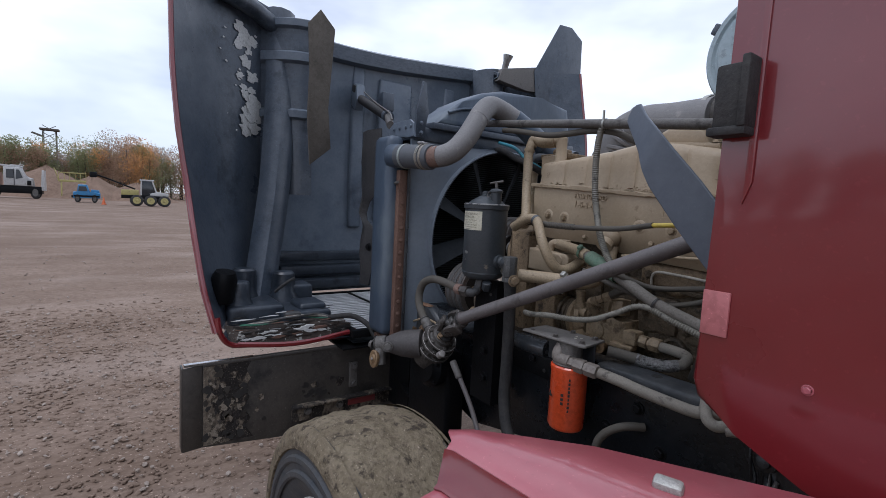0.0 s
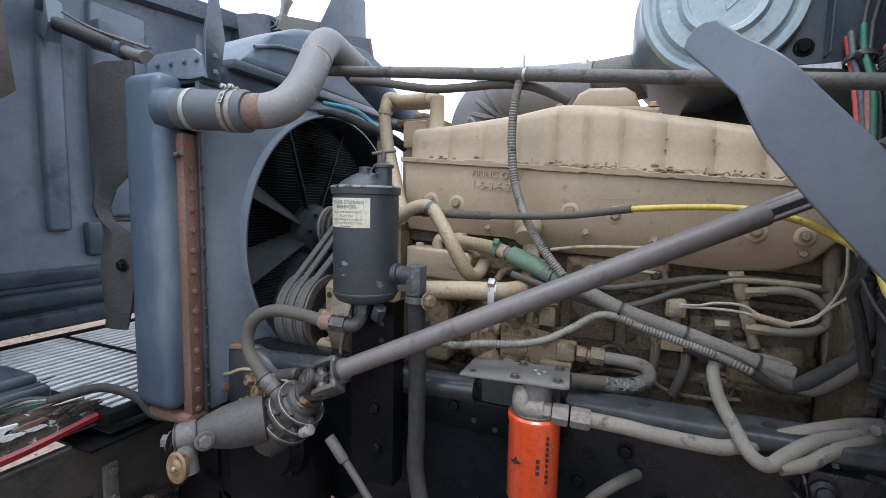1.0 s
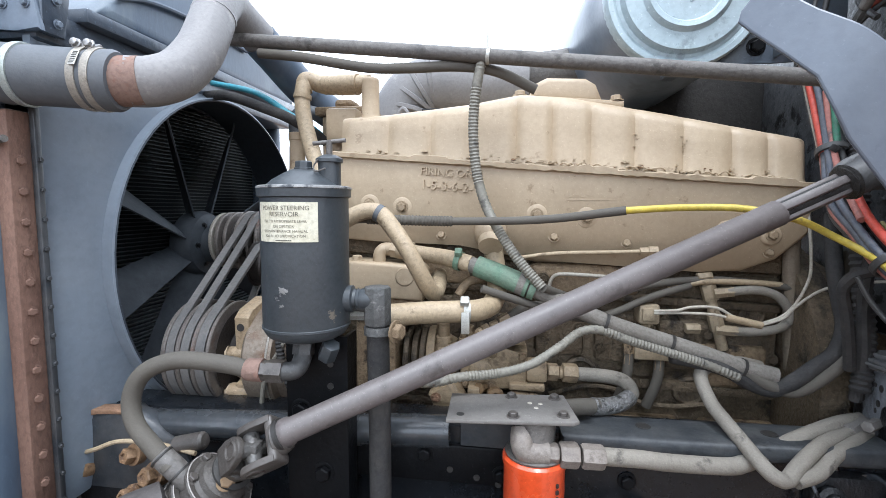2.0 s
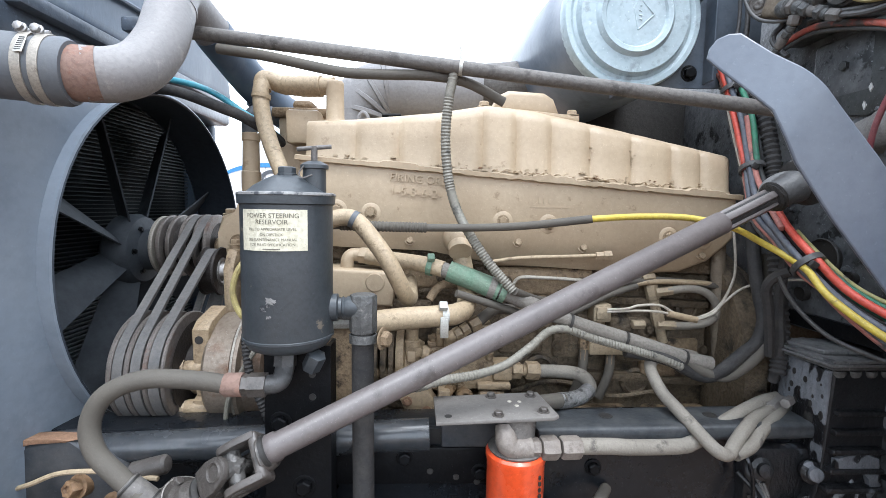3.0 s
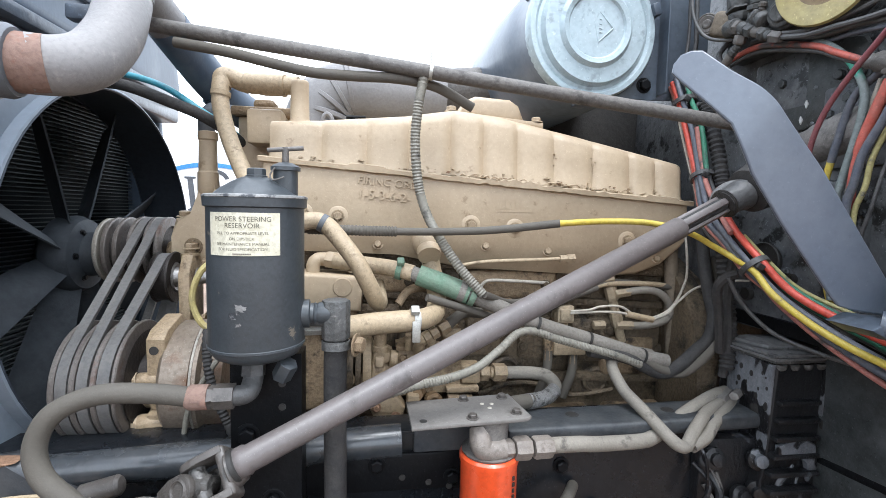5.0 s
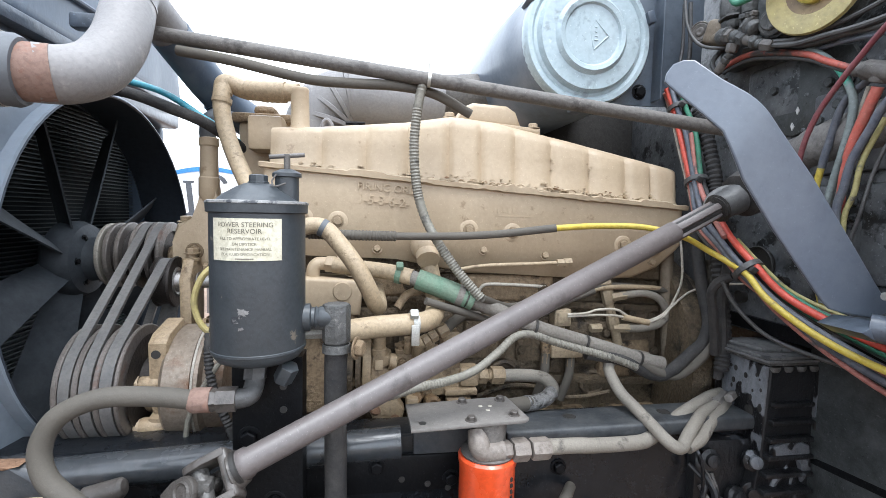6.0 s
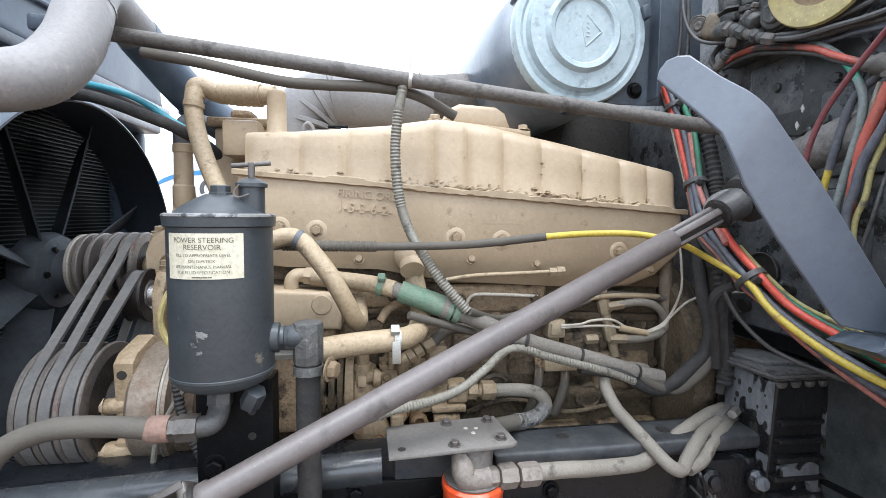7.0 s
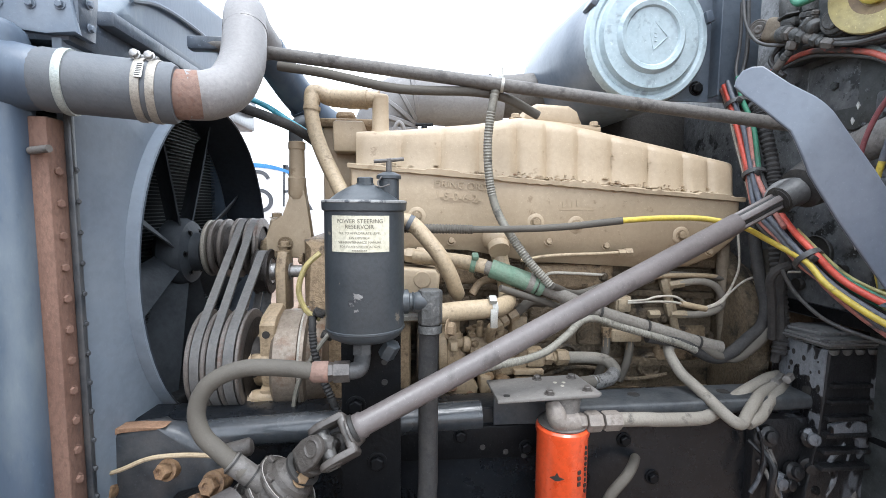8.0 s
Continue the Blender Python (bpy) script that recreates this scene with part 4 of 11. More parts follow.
    for y in (1.375, 2.165):
        bm = bmesh.new()
        span(bm, (-2.238, y - 0.035, 0.60), (-2.05, y + 0.035, 0.88), 0.008)
        part("mount", bm, M["black"], b)


build_bumper()


# ================= the tilted hood =================
YC = 1.77


def build_hood():
    h = thing("tilted_hood", (-2.75, YC, 0.92), "red truck hood tilted forward, dark slate-grey inside", "hood")

    def side(sign):
        """Points of one side's section at a height: outer edge, fold, inner fold, corner to the top skin."""
        def at(p):
            x, y, z = p
            return V(x, y if sign > 0 else 2 * YC - y, z)
        return at

    zs = [1.04, 1.2, 1.4, 1.6, 1.85, 2.1, 2.4, 2.62]
    edge_x = [-2.21, -2.27, -2.38, -2.50, -2.53, -2.56, -2.62, -2.66]
    edge_y = [0.555, 0.52, 0.50, 0.487, 0.455, 0.437, 0.435, 0.44]
    for sign in (1, -1):
        at = side(sign)
        def skin(z, x, y, off):
            e, c = V(x, y, z), V(-3.05, 0.955, z)
            nrm = V(-(c - e).y, (c - e).x, 0).normalized()
            out = nrm if nrm.y < 0 else -nrm
            row = []
            for f, bul in ((0, 0.0), (0.10, 0.012), (0.28, 0.030), (0.48, 0.036), (0.52, 0.026), (0.74, 0.018), (0.78, 0.006), (1.0, 0.0)):
                p = e.lerp(c, f) + out * (bul * 0.8 + off)
                row.append(at(p))
            row.append(at(V(-3.27 - off, 1.0 - off, z + 0.02)))
            return row
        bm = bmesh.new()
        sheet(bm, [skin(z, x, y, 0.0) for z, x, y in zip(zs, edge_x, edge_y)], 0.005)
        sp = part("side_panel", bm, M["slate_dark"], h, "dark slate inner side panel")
        if sign > 0:
            rnd = random.Random(77)
            for k in range(54):
                main = k < 18
                z0 = 1.915 + 0.0095 * k + rnd.uniform(-0.012, 0.012) if main else rnd.uniform(2.10, 2.44) if k % 2 else rnd.uniform(1.86, 2.44)
                f0 = 0.715 + rnd.uniform(-0.015, 0.085) if main else rnd.uniform(0.63, 0.78) if k % 2 else rnd.choice((rnd.uniform(0.46, 0.52), rnd.uniform(0.58, 0.80)))
                size = rnd.uniform(0.045, 0.070) if main else rnd.uniform(0.024, 0.055) if k % 2 else rnd.uniform(0.003, 0.010)
                i0 = max(q for q in range(len(zs)) if zs[q] <= z0)
                t = (z0 - zs[i0]) / (zs[i0 + 1] - zs[i0])
                e = V(edge_x[i0] + (edge_x[i0 + 1] - edge_x[i0]) * t, edge_y[i0] + (edge_y[i0 + 1] - edge_y[i0]) * t, z0)
                along = (V(-3.05, 0.955, z0) - e)
                nrm = V(-along.y, along.x, 0).normalized()
                inw = -nrm if nrm.y < 0 else nrm
                u = along.normalized()
                fs_ = [(0, 0.0), (0.10, 0.012), (0.28, 0.030), (0.48, 0.036), (0.52, 0.026), (0.74, 0.018), (0.78, 0.006), (1.0, 0.0)]
                bul = next(b0 + (b1 - b0) * (f0 - a0) / (a1 - a0) for (a0, b0), (a1, b1) in zip(fs_, fs_[1:]) if a0 <= f0 <= a1)
                o = e + along * f0 + inw * (0.0062 - bul * 0.8)
                out = []
                for q in range(24):
                    an = 2 * math.pi * q / 24
                    rr = size * (0.75 + 0.6 * noise.noise((math.cos(an) * 1.6 + k * 3.1, math.sin(an) * 1.6, k * 1.7)))
                    rag = 1 + (0.7 if math.cos(an) > 0 else 0.2) * noise.noise((math.sin(an) * 3.2 + k, k * 2.3, 4.0))
                    out.append((rr * math.cos(an) * 1.35 * rag, rr * math.sin(an) * 0.75))
                m = Matrix.Translation(o) @ Matrix((u, V(0, 0, 1), inw)).transposed().to_4x4()
                bm = bmesh.new()
                prism(bm, out, m, 0.0009)
                part("bare_patch", bm, M["primer"], sp, "white primer where paint has flaked off")
        # red outside and rolled red edge
        bm = bmesh.new()
        sheet(bm, [skin(z, x, y, 0.014) for z, x, y in zip(zs, edge_x, edge_y)], 0.004)
        part("outer_skin", bm, M["red"], h, "faded red outer skin")
        bm = bmesh.new()
        tube(bm, [at((x + 0.004, y - 0.002, z)) for z, x, y in zip(zs, edge_x, edge_y)], 0.010, 8)
        part("rolled_edge", bm, M["red"], h)
        # bottom nose edge
        bm = bmesh.new()
        pts = [at(p) for p in ((-2.21, 0.555, 1.10), (-2.205, 0.565, 1.04), (-2.215, 0.60, 0.99), (-2.225, 0.66, 0.975), (-2.24, 0.85, 0.96), (-2.25, 1.10, 0.955))]
        tube(bm, pts, 0.011, 8)
        part("nose_edge", bm, M["red"], h)
        bm = bmesh.new()
        rows = []
        for x in (-2.22, -2.40, -2.65, -2.90, -3.2):
            f = (x + 2.22) / -0.98
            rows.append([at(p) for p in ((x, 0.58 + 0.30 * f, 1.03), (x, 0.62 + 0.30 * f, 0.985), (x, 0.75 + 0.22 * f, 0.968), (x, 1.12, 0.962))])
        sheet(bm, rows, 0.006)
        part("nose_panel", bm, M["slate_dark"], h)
        # inner arch box with two cross ribs, and the hanging rubber flap
        curve = spline([V(-3.00, 0.89, 0), V(-2.95, 0.93, 0), V(-2.90, 0.985, 0), V(-2.86, 1.05, 0), V(-2.84, 1.13, 0)], 5)
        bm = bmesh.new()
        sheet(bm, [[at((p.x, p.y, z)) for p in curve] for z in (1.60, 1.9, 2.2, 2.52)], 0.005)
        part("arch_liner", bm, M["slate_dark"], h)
        for zr, hr in ((2.035, 0.032), (2.335, 0.036), (2.51, 0.03)):
            bm = bmesh.new()
            sheet(bm, [[at((p.x + d, p.y - d * 0.3, zr + dz)) for p in curve] for dz, d in ((-hr, 0.0), (-hr * 0.6, 0.030), (hr * 0.5, 0.034), (hr, 0.0))], 0.004)
            part("cross_rib", bm, M["slate"], h)
        bm = bmesh.new()
        rib = [at(p) for p in ((-2.62, 0.78, 1.04), (-2.72, 0.84, 1.3), (-2.80, 0.90, 1.62), (-2.88, 0.94, 1.95), (-2.95, 0.965, 2.3), (-3.0, 0.97, 2.6))]
        line = spline(rib, 5)
        sheet(bm, [[p + V(0.0, -0.06 * sign, 0) for p in line], [p + V(0.045, -0.03 * sign, 0) for p in line], [p + V(0.062, 0.01 * sign, 0) for p in line], [p + V(0.045, 0.06 * sign, 0) for p in line], [p + V(0.0, 0.10 * sign, 0) for p in line], [p + V(-0.12, 0.13 * sign, 0) for p in line]], 0.005)
        part("stiffening_rib", bm, M["slate_dark"], h)
        bm = bmesh.new()
        fl = [(0.945, 2.36), (1.0, 2.43), (1.07, 2.36), (1.06, 2.2), (1.045, 2.0), (1.065, 1.82), (0.965, 1.735), (0.95, 1.95), (0.955, 2.15)]
        if sign < 0:
            fl = [(2 * YC - u + 0.06, (v - 1.735) * 0.86 + 2.33) for u, v in fl][::-1]
            prism(bm, [(2.76, 2.60), (3.0, 2.99), (3.13, 3.0), (3.26, 2.93), (3.27, 2.6), (3.25, 2.25), (3.0, 2.2), (2.8, 2.35)], plane_yz(-2.80), 0.008, 0.002)
        else:
            prism(bm, fl, plane_yz(-2.40), 0.008, 0.002)
        part("rubber_flap", bm, M["flap"] if sign > 0 else M["slate_dark"], h, "hanging brown rubber splash flap" if sign > 0 else "dark rubber splash flap standing above the edge")
    # top skin, which stands upright now, seen from its inside
    def top_edge(y):
        t = (y - YC) / 0.85
        return 2.60 + 0.055 * t * t + 0.02 * math.sin(t * 2.2)
    ys = [1.0 + 0.077 * i for i in range(21)]
    bm = bmesh.new()
    rows = []
    for k in range(9):
        f = k / 8
        rows.append([V(-3.26 - 0.05 * math.sin(math.pi * f) - 0.02 * (1 - ((y - YC) / 0.77) ** 2), y, 0.97 + f * (top_edge(y) - 0.97)) for y in ys])
    sheet(bm, rows, 0.006)
    part("top_skin", bm, M["slate"], h, "slate-grey inside of the hood top")
    bm = bmesh.new()
    rows = [[V(x, y, top_edge(y) + dz) for y in ys] for x, dz in ((-3.27, -0.11), (-3.22, -0.10), (-3.20, -0.02), (-3.24, 0.0), (-3.34, -0.01))]
    sheet(bm, rows, 0.005)
    part("cowl_edge", bm, M["cowl"], h, "rear edge of the hood, pale with wear and painted highlights")
    bm = bmesh.new()
    rows = [[V(-3.345, y, z if z < 2 else top_edge(y) - 0.01) for y in ys] for z in (1.0, 1.8, 2.4)]
    sheet(bm, rows, 0.004)
    part("outer_top_skin", bm, M["red"], h)
    # pressed pillars and panels on the inside
    for y, w, z0, z1, x in ((1.60, 0.045, 1.40, 2.52, -3.235), (1.88, 0.13, 1.46, 2.44, -3.22), (2.35, 0.05, 1.4, 2.48, -3.235)):
        bm = bmesh.new()
        span(bm, (x - 0.10, y - w, z0), (x - 0.040, y + w, z1), 0.018, 3)
        part("stiffener", bm, M["slate"], h)
    bm = bmesh.new()
    span(bm, (-3.33, 1.70, 1.28), (-3.265, 1.98, 1.44), 0.018)
    part("stiffener", bm, M["slate_dark"], h)
    # sill bars over the grille
    for z, x, d in ((1.215, -3.20, 0.05), (1.13, -3.15, 0.09), (1.055, -3.08, 0.07)):
        bm = bmesh.new()
        span(bm, (x - d, 1.06, z - 0.03), (x + 0.02, 2.48, z + 0.03), 0.012)
        part("sill_bar", bm, M["lamp_moulding"], h)
    # grille lying flat
    g_x0, g_x1, g_y0, g_y1, gz = -3.05, -2.20, 1.14, 2.40, 0.985
    bm = bmesh.new()
    for a, b in (((g_x0 - 0.03, g_y0 - 0.03), (g_x0, g_y1 + 0.03)), ((g_x1, g_y0 - 0.03), (g_x1 + 0.03, g_y1 + 0.03)), ((g_x0, g_y0 - 0.03), (g_x1, g_y0)), ((g_x0, g_y1), (g_x1, g_y1 + 0.03))):
        span(bm, (a[0], a[1], gz - 0.025), (b[0], b[1], gz + 0.012), 0.004)
    grille = part("grille", bm, M["black"], h)
    bm = bmesh.new()
    span(bm, (g_x0 - 0.02, g_y0 - 0.02, gz - 0.05), (g_x1 + 0.02, g_y1 + 0.02, gz - 0.045))
    part("bug_screen", bm, M["core"], grille, "dark bug screen behind the slats")
    bm = bmesh.new()
    span(bm, (-3.32, 1.06, 0.915), (-2.16, 2.48, 0.922))
    part("grille_backing", bm, M["black"], grille)
    slat_bm = bmesh.new()
    box(slat_bm, (0, 0, 0), (0.020, g_y1 - g_y0, 0.012), bev=0.003)
    slat = finish(slat_bm, "slat", M["alu"])
    k = 0
    x = g_x0 + 0.02
    while x < g_x1 - 0.01:
        s = new("slat", slat)
        s.parent = grille
        s.location = V(x, (g_y0 + g_y1) / 2, gz) - root_loc(grille)
        x += 0.040
    for y in (1.46, 1.78, 2.10):
        bm = bmesh.new()
        span(bm, (g_x0, y - 0.006, gz + 0.005), (g_x1, y + 0.006, gz + 0.014), 0.002)
        part("grille_divider", bm, M["black"], grille)
    # headlamp buckets
    for x, y, r, z1 in ((-2.62, 0.74, 0.055, 1.235), (-2.60, 0.92, 0.055, 1.215), (-2.45, 0.68, 0.05, 1.20)):
        bm = bmesh.new()
        lathe(bm, (x, y, 1.0), (0, 0, 1), [(0, r * 1.5), (0.08, r * 1.45), (0.12, r * 1.05), (z1 - 1.06, r), (z1 - 1.01, r * 0.96), (z1 - 1.0, r * 0.8)], 20)
        part("lamp_bucket", bm, M["lamp_moulding"], h)
    for p0, p1 in (((-2.66, 0.62, 0.98), (-2.36, 0.86, 1.10)), ((-2.60, 0.84, 0.98), (-2.30, 1.06, 1.075)), ((-2.70, 0.88, 1.06), (-2.56, 1.06, 1.15)), ((-2.50, 0.92, 1.06), (-2.34, 1.05, 1.10))):
        bm = bmesh.new()
        span(bm, p0, p1, 0.018, 3)
        part("lamp_housing", bm, M["lamp_moulding"], h, "dark moulded headlamp housing")
    bm = bmesh.new()
    lathe(bm, (-2.40, 0.60, 1.13), (0.2, 0.1, 1), [(0, 0.05), (0.10, 0.052), (0.13, 0.04)], 18)
    part("lamp_bucket", bm, M["black"], h)
    # chipped lower panel edge with wiring lying on it
    bm = bmesh.new()
    rows = [[V(-2.215, y, 0.975 - 0.015 * math.sin(y * 9)), V(-2.235, y, 1.02 + 0.012 * math.sin(y * 21)), V(-2.32, y, 1.035 + 0.01 * math.sin(y * 15))] for y in [0.60 + 0.0325 * i for i in range(17)]]
    sheet(bm, rows, 0.004)
    part("chipped_edge", bm, M["chipped"], h, "brown panel edge with chipped white and black paint")
    bm = bmesh.new()
    rows = [[V(-2.214, y, 0.966 - 0.015 * math.sin(y * 9)), V(-2.209, y, 0.970 - 0.015 * math.sin(y * 9)), V(-2.209, y, 0.978 - 0.015 * math.sin(y * 9)), V(-2.216, y, 0.983 - 0.015 * math.sin(y * 9))] for y in [0.632 + 0.03 * i for i in range(18)]]
    sheet(bm, rows, 0.003)
    part("lower_rim", bm, M["red"], h, "dark red painted lower rim of the hood nose")
    rnd = random.Random(31)
    for k in range(40):
        bm = bmesh.new()
        y_, x_ = rnd.uniform(0.64, 1.08), rnd.uniform(-2.31, -2.235)
        s_ = rnd.uniform(0.003, 0.011)
        out = [(y_ + s_ * rnd.uniform(2.0, 5.5) * math.cos(a), x_ + s_ * rnd.uniform(0.2, 0.9) * math.sin(a)) for a in [0.524 * q for q in range(12)]]
        prism(bm, out, Matrix(((0, 1, 0, 0), (1, 0, 0, 0), (0, 0, 1, 1.046), (0, 0, 0, 1))) @ pose(0, 0, 0, 0, rnd.uniform(-3, 3), 0), 0.002)
        part("paint_flake", bm, M[("ink", "primer", "ink", "rust", "ink")[k % 5]], h)
    for k in range(36):
        bm = bmesh.new()
        white = k % 3 == 0
        y_, z_ = rnd.uniform(0.66, 0.98) if white else rnd.uniform(0.64, 1.10), rnd.uniform(0.995, 1.026)
        s_ = rnd.uniform(0.004, 0.010)
        out = [(y_ + s_ * rnd.uniform(1.8, 5.0) * math.cos(a), z_ + s_ * rnd.uniform(0.3, 1.1) * math.sin(a)) for a in [0.524 * q for q in range(12)]]
        prism(bm, out, plane_yz(-2.2255 - 0.010 * (z_ - 0.985) / 0.045 + (0.001 if white else 0)), 0.010)
        part("paint_flake", bm, M["primer" if white else ("ink", "ink", "rust", "ink", "chipped")[k % 5]], h)
    for k, (mat, off) in enumerate((("wire_black", 0.0), ("wire_white", 0.012), ("wire_black", 0.022), ("wire_green", -0.01))):
        bm = bmesh.new()
        tube(bm, [(-2.27, 0.66 + off, 1.045), (-2.255, 0.76, 1.052 + off * 0.4), (-2.262 + off, 0.87, 1.07), (-2.27, 0.98, 1.055 + off * 0.5), (-2.25, 1.04, 1.05)], 0.005, 8)
        part("wire", bm, M[mat], h)
    bm = bmesh.new()
    span(bm, (-2.29, 0.83, 1.055), (-2.25, 0.90, 1.085), 0.008)
    part("connector", bm, M["wire_black"], h)
    bm = bmesh.new()
    tube(bm, [(-2.25, 1.02, 1.05), (-2.22, 1.12, 1.055), (-2.17, 1.18, 1.02), (-2.12, 1.20, 0.97), (-2.05, 1.22, 0.965)], 0.012, 10)
    part("cable", bm, M["rubber"], h)
    bm = bmesh.new()
    tube(bm, [(-2.46, 0.84, 1.14), (-2.44, 0.88, 1.18), (-2.45, 0.92, 1.20), (-2.5, 0.94, 1.19)], 0.007, 8)
    part("cable", bm, M["rubber"], h)
    # hood check strap bracket on the inside
    bm = bmesh.new()
    span(bm, (-3.2, 1.70, 2.20), (-3.12, 1.79, 2.32), 0.01)
    part("strap_bracket", bm, M["slate_dark"], h)
    # upper corner roll above the near side panel
    bm = bmesh.new()
    tube(bm, [(-2.70, 0.50, 2.60), (-2.78, 0.62, 2.56), (-2.88, 0.80, 2.54), (-2.96, 0.95, 2.50)], 0.045, 12)
    part("corner_roll", bm, M["slate_dark"], h)
    # horn and its bracket at the far edge
    bm = bmesh.new()
    prism(bm, [(2.42, 2.47), (2.46, 2.56), (2.9, 2.66), (2.99, 2.68), (3.02, 2.60), (2.98, 2.47), (2.7, 2.45)], plane_yz(-2.85), 0.05, 0.008)
    part("hinge_bracket", bm, M["bracket"], h, "dusty grey hinge bracket")
    bm = bmesh.new()
    lathe(bm, (-2.86, 2.52, 2.56), (0.25, 0.1, 1), [(0, 0.02), (0.07, 0.024), (0.11, 0.036), (0.115, 0.036), (0.10, 0.022)], 18)
    part("vent_cup", bm, M["steel"], h)


build_hood()


# ================= radiator =================
def build_radiator():
    r = thing("radiator", (-2.05, YC, 1.02), "truck radiator with blue-grey side tank, rusty flanges and dark fan shroud", "radiator")
    bm = bmesh.new()
    span(bm, (-2.150, 1.165, 1.005), (-2.005, 1.245, 1.865), 0.03, 3)
    tank = part("side_tank", bm, M["tank_blue"], r, "chalky blue-grey side tank")
    bm = bmesh.new()
    span(bm, (-2.16, 2.216, 1.005), (-2.03, 2.262, 1.865), 0.018, 3)
    part("side_tank", bm, M["tank_blue"], r)
    bm = bmesh.new()
    span(bm, (-2.012, 1.206, 0.985), (-1.978, 1.247, 1.72), 0.004)
    span(bm, (-2.14, 1.19, 0.965), (-1.975, 1.26, 0.995), 0.012)
    part("flange_strip", bm, M["rust"], r, "rust-brown bolted flange strip")
    bm = bmesh.new()
    span(bm, (-1.978, 1.242, 0.99), (-1.966, 1.254, 1.74), 0.003)
    part("flange_edge", bm, M["navy"], r)
    for i in range(13):
        z = 1.005 + 0.0525 * i
        bolt(r, (-1.979, 1.224, z), (1, -0.35, 0), 0.0066, "rust")
        bolt(r, (-1.966, 1.248, z + 0.004), (1, 0, 0), 0.0040, "navy")
    # core
    bm = bmesh.new()
    span(bm, (-2.16, 1.25, 1.0), (-2.13, 2.215, 1.86))
    core = part("core", bm, M["core"], r)
    bm = bmesh.new()
    for i in range(80):
        z = 1.01 + 0.0105 * i
        span(bm, (-2.128, 1.255, z), (-2.116, 2.212, z + 0.0022))
    part("fin_pack", bm, M["fins"], core)["kind"] = "stuff"
    # shroud with its round opening
    bm = bmesh.new()
    n, R, cz = 72, 0.422, 1.43
    y0, y1, z0, z1 = 1.262, 2.218, 0.985, 1.865

    def border(a):
        dy, dz = math.cos(a), math.sin(a)
        t = min((y1 - YC) / dy if dy > 1e-6 else 9, (y0 - YC) / dy if dy < -1e-6 else 9, (z1 - cz) / dz if dz > 1e-6 else 9, (z0 - cz) / dz if dz < -1e-6 else 9)
        return min(t, R + 0.012 + 0.05 * (1 - dy)) if dy > 0 else t
    rows = []
    angs = sorted({2 * math.pi * i / n for i in range(n)} | {math.atan2(z - cz, y - YC) % (2 * math.pi) for y in (y0, y1) for z in (z0, z1)})
    angs.append(angs[0] + 2 * math.pi)
    for f, x, rim in ((0, -2.0, 1), (0.0, -1.985, 1), (0.45, -1.970, 1), (1.0, -1.955, 1), (1.0, -1.932, 0), (1.0, -1.930, 0)):
        row = []
        for a in angs:
            t = border(a)
            d = t + (R - t) * f
            if not rim:
                d = R - (0.004 if x == -1.930 else 0.0)
            row.append(V(x, YC + d * math.cos(a), cz + d * math.sin(a)))
        rows.append(row)
    sheet(bm, rows)
    part("fan_shroud", bm, M["shroud"], r, "slate-grey fan shroud", angle=50)
    bm = bmesh.new()
    lathe(bm, (-2.06, YC, cz), (1, 0, 0), [(0, R - 0.012), (0, R - 0.006), (0.1285, R - 0.0035), (0.1315, R - 0.007), (0.1285, R - 0.010)], 72, caps=False)
    part("shroud_ring", bm, M["ring"], r, "dark inner ring of the shroud")
    # header tank on top
    bm = bmesh.new()
    out = [(1.36, 1.93), (1.40, 1.975), (1.50, 2.045), (1.62, 2.105), (1.74, 2.135), (2.0, 2.145), (2.2, 2.12), (2.24, 1.93)]
    prism(bm, out, plane_yz(-2.16), 0.20, 0.025, 3)
    part("header_tank", bm, M["tank_blue"], r, "blue-grey header tank")
    bm = bmesh.new()
    span(bm, (-2.17, 1.34, 1.905), (-1.945, 2.24, 1.932), 0.004)
    span(bm, (-2.16, 1.26, 1.85), (-1.97, 2.235, 1.91), 0.012)
    part("header_flange", bm, M["slate_dark"], r)
    bm = bmesh.new()
    tube(bm, [(-1.955, 1.42, 1.985), (-1.953, 1.52, 2.015), (-1.953, 1.68, 2.03), (-1.953, 1.9, 2.03)], 0.006, 8)
    part("weld_bead", bm, M["tank_blue"], r)
    bm = bmesh.new()
    lathe(bm, (-2.10, 2.26, 2.10), (0.2, 0.2, 1), [(0, 0.025), (0.03, 0.025), (0.03, 0.036), (0.05, 0.036), (0.056, 0.02)], 20)
    part("filler_cap", bm, M["steel"], r, "dull steel radiator cap")
    # bolted bracket plate over the side tank
    bm = bmesh.new()
    prism(bm, [(-2.17, 1.875), (-2.165, 1.915), (-2.13, 1.935), (-1.99, 1.935), (-1.96, 1.915), (-1.95, 1.86), (-2.0, 1.86)], plane_xz(1.25), 0.012, 0.004)
    pl = part("bracket_plate", bm, M["slate"], r)
    for x in (-2.12, -2.07, -2.02, -1.975):
        bolt(pl, (x, 1.249, 1.905), (0, -1, 0), 0.0058, "slate")
    bm = bmesh.new()
    prism(bm, [(1.255, 1.86), (1.30, 1.86), (1.32, 1.97), (1.30, 2.09), (1.285, 2.09), (1.26, 1.97)], plane_yz(-1.965), 0.012, 0.003)
    part("bracket_arm", bm, M["slate_dark"], r)
    for z in (1.88, 1.92):
        bolt(r, (-1.952, 1.285, z), (1, 0, 0), 0.0058, "slate")
    # drain tap stub on the tank
    bm = bmesh.new()
